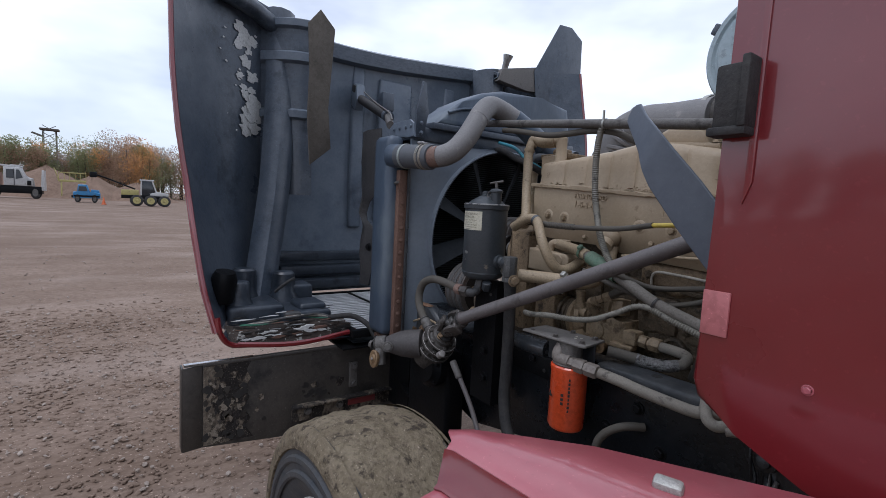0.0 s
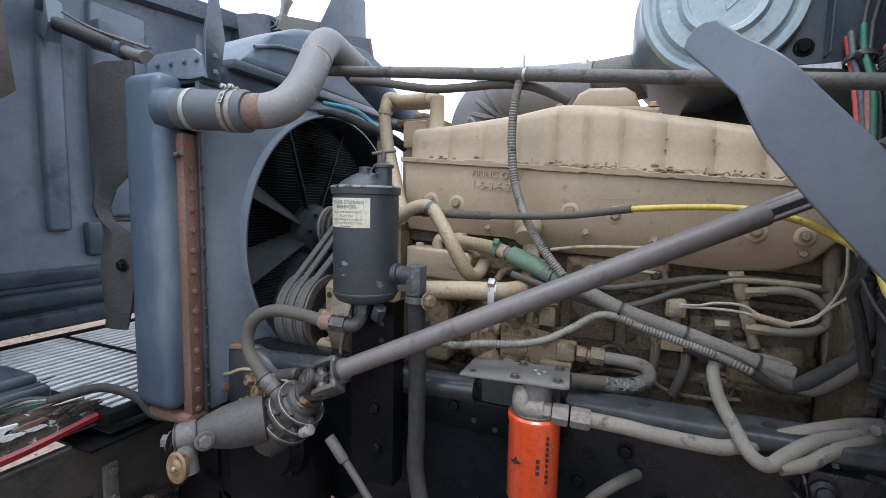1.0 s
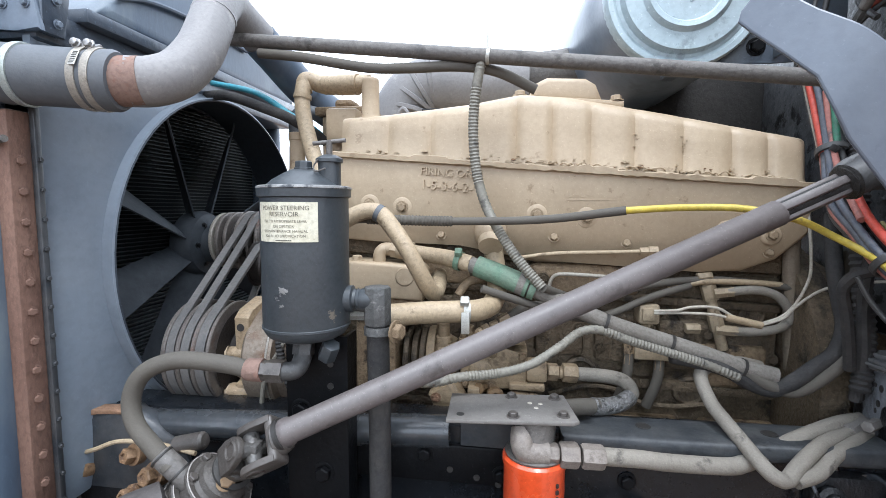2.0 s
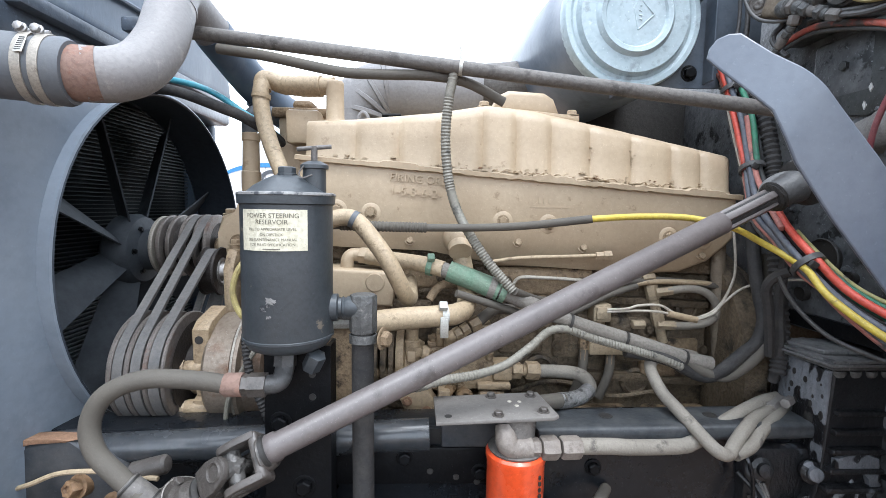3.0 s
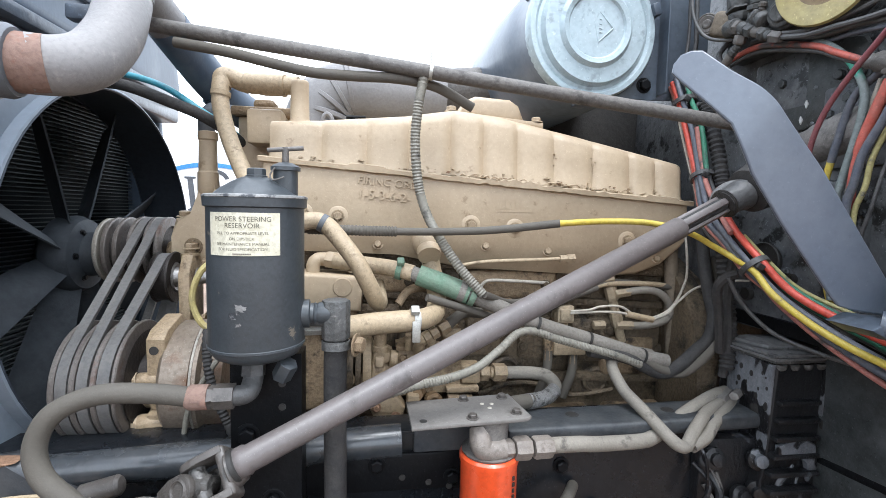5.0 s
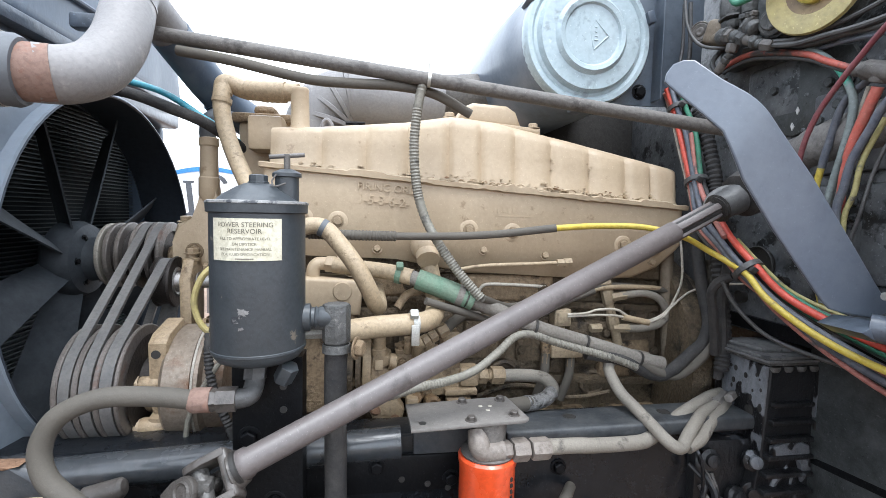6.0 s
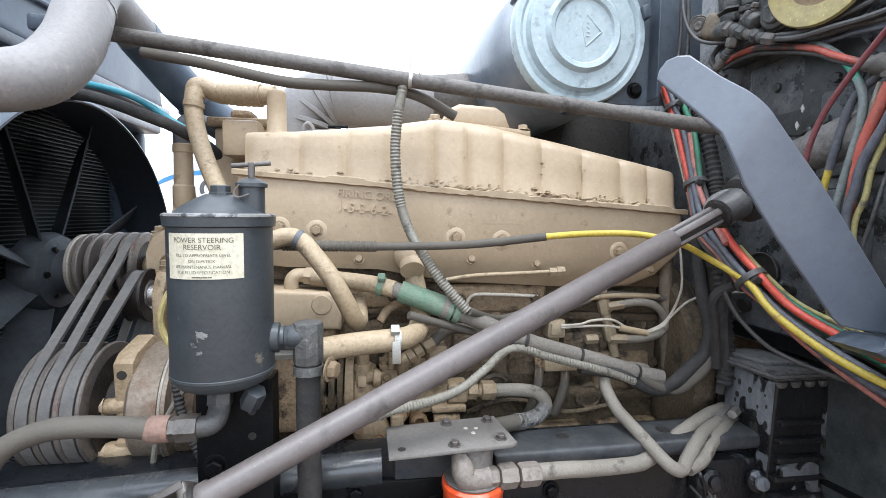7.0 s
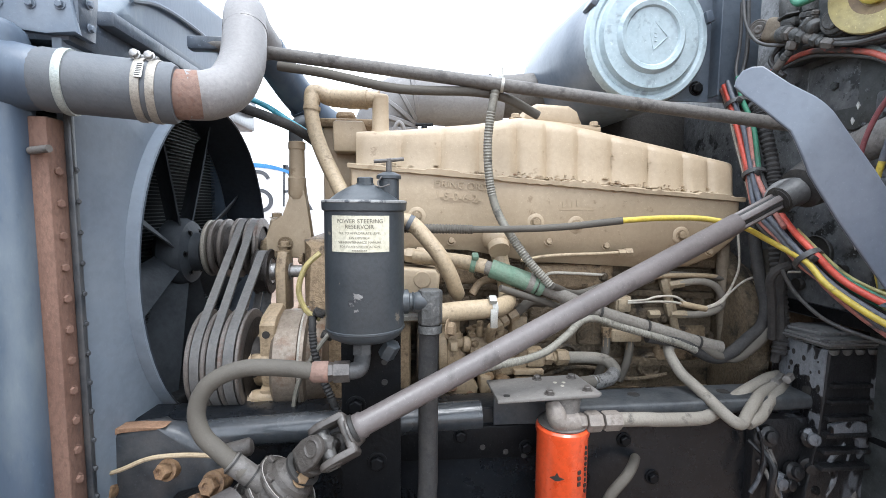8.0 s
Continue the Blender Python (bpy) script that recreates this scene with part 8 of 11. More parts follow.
# ================= steering box and shaft =================
def build_steering():
    g = thing("steering_box", (-1.66, 1.2, 1.05), "dusty brown-grey cast steering gear box with bolted flanges", "steering box")
    top, ax = V(-1.607, 1.210, 1.112), V(-0.67, -0.05, -0.74).normalized()
    bm = bmesh.new()
    lathe(bm, top, ax, [(-0.012, 0.016), (-0.010, 0.030), (0.0, 0.034), (0.004, 0.040), (0.014, 0.042), (0.020, 0.050), (0.040, 0.052), (0.075, 0.054), (0.110, 0.056), (0.155, 0.052), (0.170, 0.030)], 40)
    head = part("gear_head", bm, M["gear_dust"], g, "dusty brown gear head casting")
    perp = ax.cross(V(0, -1, 0)).normalized()
    for d_, r_, w_, a0 in ((0.018, 0.060, 0.008, 0.3), (0.046, 0.066, 0.010, 0.8), (0.078, 0.066, 0.009, 0.5)):
        bm = bmesh.new()
        lathe(bm, top + ax * d_, ax, [(0, r_ - 0.012), (0, r_ - 0.002), (0.002, r_), (w_ - 0.002, r_), (w_, r_ - 0.002), (w_, r_ - 0.012)], 40, caps=False)
        flange = part("flange", bm, M["gear_dust"], g)
        bm = bmesh.new()
        lathe(bm, top + ax * (d_ - 0.0006), ax, [(0, r_ - 0.0035), (-0.0006, r_ - 0.0025), (0, r_ - 0.0012)], 40, caps=False)
        part("worn_edge", bm, M["edge_bare"], flange, "bare worn flange edge")
        for k in range(6):
            q = Matrix.Rotation(math.pi / 3 * k + a0, 4, ax) @ perp
            bolt(flange, top + ax * (d_ + 0.001) + q * (r_ - 0.010), -ax, 0.0075, "union_dark")
    # ribs along the casting between the flanges
    for k in range(8):
        q = Matrix.Rotation(math.pi / 4 * k + 0.2, 4, ax) @ perp
        bm = bmesh.new()
        cyl(bm, top + ax * 0.020 + q * 0.050, top + ax * 0.10 + q * 0.055, 0.006, n=10)
        part("rib", bm, M["gear_dust"], head)
    bolt(g, (-1.594, 1.186, 1.117), V(0.6, -0.6, 0.5), 0.010, "brass")
    bm = bmesh.new()
    cyl(bm, (-1.592, 1.180, 1.045), (-1.566, 1.176, 1.060), 0.0125, n=18, bev=0.002)
    part("pale_stud", bm, M["edge_bare"], g, "bare pale stud at the flange corner")
    # wide smooth sleeve from the head to the clamp of the drop arm
    bm = bmesh.new()
    s0, s1 = V(-1.688, 1.172, 1.064), V(-1.812, 1.050, 1.044)
    sd = (s1 - s0).normalized()
    lathe(bm, s0, sd, [(0, 0.040), (0.004, 0.052), (0.05, 0.052), (0.085, 0.047), (0.120, 0.036), (0.140, 0.028), (0.150, 0.026)], 36)
    part("sleeve", bm, M["sleeve_dust"], g, "smooth dust-covered grey sleeve")
    bm = bmesh.new()
    lathe(bm, s0 + sd * 0.140, sd, [(0, 0.022), (0, 0.030), (0.003, 0.0315), (0.040, 0.030), (0.046, 0.026), (0.050, 0.012)], 28)
    tube(bm, [s0 + sd * 0.163, s0 + sd * 0.166 + V(0.012, -0.010, -0.030), (-1.792, 1.046, 1.000), (-1.784, 1.044, 0.972)], 0.023, 16)
    arm = part("drop_arm_clamp", bm, M["bracket"], g)
    for d_ in (0.139, 0.180):
        bm = bmesh.new()
        lathe(bm, s0 + sd * d_, sd, [(0, 0.027), (0.0005, 0.0318), (0.0035, 0.0318), (0.004, 0.027)], 28, caps=False)
        part("ring", bm, M["ink"], arm)
    for p, n_ in (((-1.742, 1.052, 1.052), V(0.85, -0.45, 0.15)), ((-1.835, 1.040, 1.036), V(-0.8, -0.5, 0.1))):
        bolt(g, p, n_, 0.0135, "bracket")
    bm = bmesh.new()
    lathe(bm, (-1.789, 1.020, 0.997), (0.1, -1, 0.12), [(-0.012, 0.020), (-0.010, 0.026), (0, 0.027), (0.003, 0.0225), (0.0015, 0.015), (0.004, 0.012), (0.006, 0.004)], 28)
    for v in bm.verts:
        v.co.z = 0.997 + (v.co.z - 0.997) * 1.25
    cap = part("brass_cap", bm, M["brass"], g, "tarnished oval brass cap")
    bm = bmesh.new()
    cyl(bm, (-1.789, 1.015, 0.998), (-1.7885, 1.0115, 0.9985), 0.0045, n=14, bev=0.001)
    part("grease_nipple", bm, M["edge_bare"], cap)
    # dark lower casting bolted to the rail; its black foot is added for shade below
    bm = bmesh.new()
    prism(bm, [(-1.90, 0.98), (-1.86, 1.02), (-1.76, 1.045), (-1.66, 1.02), (-1.63, 0.92), (-1.62, 0.72), (-1.70, 0.61), (-1.86, 0.60), (-1.91, 0.70)], plane_xz(1.25), 0.085, 0.018, 3)
    part("mounting_web", bm, M["black"], g)
    bm = bmesh.new()
    lathe(bm, (-1.70, 1.235, 0.975), (0.05, -1, 0.05), [(0, 0.085), (0.03, 0.085), (0.04, 0.070), (0.055, 0.064), (0.06, 0.03)], 32)
    cover = part("side_cover", bm, M["black"], g)
    for k in range(6):
        a = 2 * math.pi * k / 6 + 0.3
        bolt(cover, V(-1.70 + 0.072 * math.cos(a), 1.205, 0.975 + 0.072 * math.sin(a)), (0, -1, 0.05), 0.009, "black")
    bm = bmesh.new()
    lathe(bm, (-1.770, 1.300, 1.104), (0.94, 0.05, 0.22), [(0, 0.012), (0, 0.017), (0.055, 0.017), (0.060, 0.013), (0.062, 0.002)], 20)
    part("dowel", bm, M["union_dark"], g)
    # brown hex bolts holding the box to the rail
    for p, r in (((-2.0, 1.312, 1.032), 0.020), ((-1.876, 1.316, 1.068), 0.0155), ((-1.752, 1.222, 1.093), 0.0165), ((-1.775, 1.20, 1.07), 0.012)):
        bm = bmesh.new()
        lathe(bm, V(p), V(-0.25, -0.9, 0.25), [(-0.03, r * 1.1), (0, r * 1.35), (0.004, r * 1.35), (0.005, r)], 24)
        lathe(bm, V(p), V(-0.25, -0.9, 0.25), [(0.004, r), (0.020, r), (0.0225, r * 0.86), (0.0225, r * 0.5), (0.020, r * 0.42)], 6)
        part("hex_bolt", bm, M["bolt_brown"], g, "brown rust-stained hex bolt")
    bm = bmesh.new()
    tube(bm, [(-2.06, 1.31, 1.045), (-2.028, 1.312, 1.054), (-1.96, 1.308, 1.075), (-1.91, 1.306, 1.096), (-1.86, 1.30, 1.105), (-1.80, 1.295, 1.106), (-1.72, 1.285, 1.10)], 0.0045, 8)
    part("line", bm, M["hose_beige"], g, "thin tan tube")

    s = thing("steering_shaft", (-1.52, 1.197, 1.19), "dusty brown-grey steering column shaft with universal joint", "steering shaft")
    a, b = V(-1.507, 1.199, 1.195), V(-0.625, 1.329, 1.608)
    d = (b - a).normalized()
    bm = bmesh.new()
    lathe(bm, a, d, [(0, 0.017), (0.008, 0.023), (0.02, 0.023), (0.024, 0.0205), (0.855, 0.0205), (0.860, 0.017)], 28)
    tubeob = part("tube", bm, M["shaft"], s)
    up = V(0, 0, 1)
    side_ = d.cross(up).normalized()
    upn = side_.cross(d)
    for k in range(4):
        ang = 2 * math.pi * k / 4 + 0.6
        q = math.cos(ang) * side_ + math.sin(ang) * upn
        m = Matrix((q, d.cross(q), d)).transposed().to_4x4()
        bm = bmesh.new()
        box(bm, a + d * 0.915 + q * 0.0125, (0.0125, 0.0135, 0.13), m, 0.003)
        part("flat_bar", bm, M["shaft"], s)
    bm = bmesh.new()
    cyl(bm, a + d * 0.85, a + d * 0.98, 0.0145, n=14)
    part("slotted_core", bm, M["rubber"], s)
    # universal joint: two forks, a cross with four bearing caps, lower seal
    c = V(-1.552, 1.197, 1.168)

    def fork(dirn, across, mat, base):
        """A forked end round the cross, its two eyes set along 'across'."""
        third = dirn.cross(across).normalized()
        bm = bmesh.new()
        cyl(bm, c + dirn * (base + 0.012), c + dirn * (base - 0.008), 0.0245, 0.029, n=24, bev=0.003)
        m = Matrix((across, third, dirn)).transposed().to_4x4()
        box(bm, c + dirn * (base - 0.010), (0.075, 0.042, 0.016), m, 0.006, 3)
        for sgn in (-1, 1):
            out = [(0.0215 * math.cos(t), 0.0215 * math.sin(t)) for t in (radians(200 + 20 * k) for k in range(8))]
            out += [(0.0245, 0.012), (0.022, base - 0.006), (-0.022, base - 0.006), (-0.0245, 0.012)]
            mm = Matrix.Translation(c + across * (0.0315 * sgn - 0.006)) @ Matrix((third, dirn, across)).transposed().to_4x4()
            prism(bm, out, mm, 0.012, 0.003)
        yoke = part("yoke", bm, mat, s)
        for sgn in (-1, 1):
            bm = bmesh.new()
            lathe(bm, c + across * 0.0355 * sgn, across * sgn, [(0, 0.0155), (0.0025, 0.0155), (0.0045, 0.0135), (0.003, 0.011), (0.0015, 0.0105), (0.0025, 0.002)], 20)
            part("bearing_cap", bm, M["gear_dust"], yoke)
        return yoke
    across1 = (side_ * 0.62 - upn * 0.78).normalized()
    fork(d, across1, M["union_dark"], 0.052)
    d2 = (top - c).normalized()
    across2 = d2.cross(across1).normalized()
    fork(d2, across2, M["gear_dust"], 0.044)
    bm = bmesh.new()
    for q in (across1, across2):
        cyl(bm, c - q * 0.026, c + q * 0.026, 0.0125, n=16, bev=0.002)
    box(bm, c, (0.028, 0.028, 0.028), bev=0.006)
    part("cross", bm, M["bearing_oily"], s)
    bm = bmesh.new()
    lathe(bm, a + d * 0.002, d, [(-0.004, 0.0205), (-0.002, 0.0255), (0.004, 0.0255), (0.007, 0.021)], 28, caps=False)
    part("seal_ring", bm, M["ink"], s)
    bm = bmesh.new()
    lathe(bm, c + d2 * 0.056, d2, [(0, 0.026), (0.003, 0.034), (0.008, 0.034), (0.010, 0.030)], 28, caps=False)
    part("seal_ring", bm, M["ink"], s)
    # upper bearing against the firewall
    m = thing("column_bearing", (-0.57, 1.34, 1.63), "black steering column bearing flange on the firewall", "bearing")
    e = a + d * 0.965
    bm = bmesh.new()
    lathe(bm, e, d, [(0, 0.021), (0.003, 0.0250), (0.010, 0.0265), (0.034, 0.0265), (0.040, 0.030), (0.052, 0.030), (0.056, 0.026)], 28)
    part("collar", bm, M["collar_dark"], m, "dark scuffed collar")
    bm = bmesh.new()
    lathe(bm, e - d * 0.004, d, [(0, 0.022), (0.002, 0.0265), (0.006, 0.025), (0.008, 0.029), (0.012, 0.026)], 18)
    part("grease_ring", bm, M["grease"], m, "torn greasy seal")
    bm = bmesh.new()
    lathe(bm, e + d * 0.060, d, [(0, 0.030), (0.004, 0.044), (0.05, 0.05)], 24)
    part("boot", bm, M["rubber"], m)
    bm = bmesh.new()
    tube(bm, [e + V(0.0, 0.03, 0.0), e + V(0.012, 0.032, 0.025), e + V(0.03, 0.02, 0.040), e + V(0.05, 0.0, 0.042)], 0.008, 10)
    part("clip", bm, M["bearing"], m)
    bolt(m, (-0.545, 1.285, 1.615), (-1, -0.3, 0), 0.014, "black")


build_steering()


# ================= filter and its bracket =================
def build_filter():
    b = thing("filter_bracket", (-1.14, 1.30, 1.22), "dusty grey flat bracket plate bolted above the filter", "bracket")
    bm = bmesh.new()
    pts = [(-1.243, 1.236), (-1.042, 1.254), (-1.032, 1.263), (-1.046, 1.364), (-1.246, 1.342)]
    m = Matrix(((1, 0, 0, 0), (0, 1, 0, 0), (0.0, 0.0, 1, 1.217), (0, 0, 0, 1)))
    prism(bm, pts, m, 0.007, 0.002)
    part("plate", bm, M["plate_grey"], b)
    for x, y, z_ in ((-1.137, 1.262, 1.224), (-1.056, 1.276, 1.224), (-1.139, 1.340, 1.224), (-1.064, 1.344, 1.224)):
        bolt(b, (x, y, z_), (0, 0, 1), 0.0072, "union_dark")
    bm = bmesh.new()
    cyl(bm, (-1.222, 1.258, 1.2238), (-1.222, 1.258, 1.2246), 0.0065, n=14)
    part("hole", bm, M["ink"], b)
    for x, y in ((-1.108, 1.318), (-1.090, 1.317), (-1.098, 1.30)):
        bm = bmesh.new()
        lathe(bm, (x, y, 1.2238), (0, 0, 1), [(0, 0.0042), (0.0012, 0.0036), (0.0016, 0.001)], 9)
        part("paint_drip", bm, M["wire_white"], b, "dried pale paint drip")
    bm = bmesh.new()
    span(bm, (-1.23, 1.341, 1.125), (-1.06, 1.348, 1.222), 0.003)
    part("web", bm, M["navy"], b)
    f = thing("oil_filter", (-1.10, 1.287, 0.97), "bright orange spin-on oil filter with black print", "filter")
    FYC = 1.287
    bm = bmesh.new()
    lathe(bm, (-1.100, FYC, 0), (0, 0, 1), [(0.964, 0.035), (0.969, 0.046), (0.977, 0.0505), (1.130, 0.0505), (1.140, 0.053), (1.148, 0.053), (1.152, 0.049)], 56)
    can = part("canister", bm, M["orange"], f)
    bm = bmesh.new()
    lathe(bm, (-1.100, FYC, 0), (0, 0, 1), [(1.150, 0.046), (1.156, 0.049), (1.160, 0.037), (1.178, 0.032), (1.217, 0.034)], 36)
    part("filter_head", bm, M["bracket"], f, "dull aluminium filter head")
    # print: unreadable bars
    rnd = random.Random(3)
    bm = bmesh.new()
    for k in range(9):
        s = radians(-48)
        box(bm, (-1.100 + 0.0512 * math.cos(s), FYC + 0.0512 * math.sin(s), 1.120 - 0.011 * k), (0.006 * rnd.uniform(0.6, 1.1), 0.004, 0.006), pose(0, 0, 0, 0, 0, -48 + 90))
    for k in range(3):
        s = radians(-68)
        box(bm, (-1.100 + 0.0512 * math.cos(s), FYC + 0.0512 * math.sin(s), 1.075 - 0.012 * k), (0.007, 0.003, 0.007), pose(0, 0, 0, 0, 0, -68 + 90))
    part("print", bm, M["ink"], can)
    bm = bmesh.new()
    s = radians(-118)
    prism(bm, [(-0.014, 0.0), (-0.004, 0.004), (0.0, 0.012), (0.004, 0.004), (0.014, 0.002), (0.003, -0.004), (-0.003, -0.005)], Matrix.Translation((-1.100 + 0.0506 * math.cos(s), FYC + 0.0506 * math.sin(s), 1.063)) @ pose(0, 0, 0, 0, 0, -118 + 90) @ pose(0, 0, 0, 90, 0, 0), 0.0015)
    part("emblem", bm, M["ink"], can)


build_filter()


# ================= tie rod, air cleaner, turbo =================
def build_tie_rod():
    r = thing("support_rod", (-1.2, 1.49, 1.85), "dusty dark support rod from radiator to firewall", "rod")
    a, b = V(-1.86, 1.54, 1.943), V(-0.50, 1.43, 1.772)
    bm = bmesh.new()
    cyl(bm, a, b, 0.0145, n=18)
    part("rod", bm, M["bracket"], r)
    bm = bmesh.new()
    lathe(bm, V(-1.199, 1.487, 1.860), b - a, [(0, 0.0145), (0, 0.0165), (0.007, 0.0165), (0.007, 0.0145)], 20, caps=False)
    box(bm, (-1.197, 1.478, 1.885), (0.004, 0.006, 0.03))
    part("cable_tie", bm, M["clamp"], r, "white cable tie")
    bm = bmesh.new()
    box(bm, a, (0.08, 0.03, 0.03), bev=0.006)
    part("end_bracket", bm, M["slate_dark"], r)
    hose("air_line", [(-1.70, 1.52, 1.895), (-1.60, 1.51, 1.880), (-1.45, 1.50, 1.850), (-1.36, 1.50, 1.846), (-1.26, 1.50, 1.846), (-1.18, 1.51, 1.836), (-1.10, 1.52, 1.80)], 0.0105, "hose_grey", "dusty air line hanging under the rod")
    hose("air_line", [(-2.0, 1.74, 1.86), (-1.88, 1.68, 1.845), (-1.75, 1.64, 1.80), (-1.69, 1.65, 1.775), (-1.64, 1.69, 1.74), (-1.60, 1.75, 1.70)], 0.013, "rubber", "black hose behind the fan shroud")
    hose("water_hose", [(-1.706, 1.705, 1.74), (-1.705, 1.703, 1.778), (-1.695, 1.705, 1.800), (-1.67, 1.715, 1.805), (-1.63, 1.73, 1.79), (-1.59, 1.76, 1.76)], 0.0185, "sleeve", "short black hose bent over a beige standpipe")
    hose("blue_line", [(-1.95, 1.72, 1.89), (-1.80, 1.68, 1.85), (-1.70, 1.66, 1.79), (-1.66, 1.68, 1.765), (-1.62, 1.72, 1.73)], 0.0075, "cyan_line", "thin cyan-blue plastic line")


build_tie_rod()


def build_air_cleaner():
    a = thing("air_cleaner", (-0.82, 1.8, 1.86), "dark air cleaner canister with dented galvanised lid", "air cleaner")
    c = V(-0.794, 1.590, 2.017)
    bm = bmesh.new()
    lathe(bm, c, (-0.04, 1, 0.02), [(0.02, 0.1341), (0.02, 0.1627), (0.10, 0.1681), (0.12, 0.1770), (0.50, 0.1833), (0.52, 0.1609), (0.56, 0.0894)], 56)
    part("canister", bm, M["slate"], a)
    bm = bmesh.new()
    lathe(bm, c, (-0.04, 1, 0.02), [(-0.006, 0.0009), (-0.006, 0.0697), (-0.012, 0.0733), (-0.014, 0.0840), (-0.008, 0.0894), (-0.004, 0.0930), (-0.004, 0.1269), (0.010, 0.1341), (0.012, 0.1413), (0.006, 0.1484), (0.006, 0.1591), (0.012, 0.1636), (0.035, 0.1636), (0.04, 0.1573)], 64)
    lid = part("lid", bm, M["galv"], a, "dented galvanised steel lid with embossed arrow")
    bm = bmesh.new()
    for u0, v0, u1, v1 in ((0.0, 0.036, 0.036, 0.0), (0.036, 0.0, 0.0, -0.034), (0.0, -0.034, -0.012, 0.012), (-0.012, 0.012, 0.0, 0.036), (0.0, 0.018, 0.006, 0.018), (0.0, 0.008, 0.006, 0.006), (0.0, -0.002, 0.008, -0.004), (0.0, -0.012, 0.008, -0.012)):
        tube(bm, [(c.x + 0.006 + u0, c.y - 0.0055, c.z + v0), (c.x + 0.006 + u1, c.y - 0.0055, c.z + v1)], 0.0016, 8, flat=True)
    part("embossed_arrow", bm, M["galv"], lid)
    for ang in (150, 20, 265):
        s = radians(ang)
        bm = bmesh.new()
        box(bm, (c.x + 0.167 * math.cos(s), c.y + 0.03, c.z + 0.167 * math.sin(s)), (0.020, 0.06, 0.03), pose(0, 0, 0, 0, -ang, 0), 0.004)
        part("latch", bm, M["slate_dark"], a)
    # mounting panel beside it
    p = thing("cleaner_bracket", (-0.58, 1.66, 1.83), "dark grey sheet bracket behind the air cleaner lid", "bracket")
    bm = bmesh.new()
    prism(bm, [(-0.72, 2.30), (-0.462, 2.30), (-0.462, 1.875), (-0.60, 1.87), (-0.72, 1.87)], plane_xz(1.64), 0.006, 0.002)
    span(bm, (-0.60, 1.60, 1.88), (-0.594, 1.642, 2.3), 0.002)
    part("sheet", bm, M["sheet_blue"], p)
    bolt(p, (-0.635, 1.64, 1.905), (0, -1, 0), 0.013, "black")
    bolt(p, (-0.645, 1.64, 2.06), (0, -1, 0), 0.008, "black")
    # long shelf under the cleaner; the gap's shade is put into its dark colour
    bm = bmesh.new()
    prism(bm, [(-0.845, 1.83), (-0.835, 1.925), (-0.56, 1.955), (-0.28, 1.92), (-0.28, 1.50), (-0.845, 1.55)], plane_xz(2.0), 0.12, 0.01)
    part("cradle", bm, M["cradle"], p)


build_air_cleaner()


def build_intake():
    t = thing("turbo_intake", (-1.33, 2.0, 1.85), "grey ribbed rubber intake elbow behind the engine", "intake duct")
    bm = bmesh.new()
    tube(bm, [(-1.50, 1.98, 1.76), (-1.49, 1.98, 1.85), (-1.44, 1.98, 1.915), (-1.36, 1.98, 1.935), (-1.25, 1.98, 1.93), (-1.10, 1.98, 1.93)], 0.085, 24)
    part("elbow", bm, M["pipe_grey"], t)
    for k in range(5):
        ang = radians(100 + 22 * k)
        bm = bmesh.new()
        cpt = V(-1.36 + 0.10 * math.cos(ang), 1.98, 1.84 + 0.10 * math.sin(ang))
        lathe(bm, cpt, V(-math.sin(ang), 0, math.cos(ang)), [(0, 0.080), (0.004, 0.089), (0.014, 0.089), (0.018, 0.080)], 28, caps=False)
        part("rib", bm, M["pipe_grey"], t)
    bm = bmesh.new()
    tube(bm, [(-1.20, 1.99, 1.94), (-1.05, 2.0, 1.955), (-0.90, 2.0, 1.97)], 0.07, 20)
    part("duct", bm, M["bracket"], t)
    bm = bmesh.new()
    lathe(bm, (-1.13, 1.99, 1.945), (1, 0, 0.1), [(0, 0.076), (0.0, 0.08), (0.018, 0.08), (0.018, 0.076)], 24, caps=False)
    part("clamp", bm, M["clamp"], t)
    # turbo body low on the far side
    bm = bmesh.new()
    lathe(bm, (-1.42, 2.02, 1.62), (1, 0, 0), [(0, 0.05), (0.02, 0.11), (0.08, 0.12), (0.12, 0.09), (0.20, 0.07), (0.24, 0.11), (0.30, 0.115), (0.33, 0.06)], 28)
    part("turbocharger", bm, M["rust"], t)
    # small dipstick cap with tee handle behind the cover
    d = thing("oil_filler_cap", (-1.37, 1.80, 1.80), "small black oil filler cap with tee handle", "cap")
    bm = bmesh.new()
    lathe(bm, (-1.36, 1.78, 1.775), (0, 0, 1), [(0, 0.05), (0.012, 0.05), (0.016, 0.04), (0.02, 0.012), (0.04, 0.008)], 24)
    cyl(bm, (-1.385, 1.778, 1.816), (-1.335, 1.782, 1.818), 0.0045, n=8)
    part("cap", bm, M["black"], d)
    bm = bmesh.new()
    tube(bm, [(-1.44, 1.76, 1.775), (-1.442, 1.76, 1.805), (-1.432, 1.76, 1.818), (-1.42, 1.76, 1.805), (-1.418, 1.76, 1.775)], 0.006, 8)
    part("lifting_eye", bm, M["pipe_grey"], d)


build_intake()


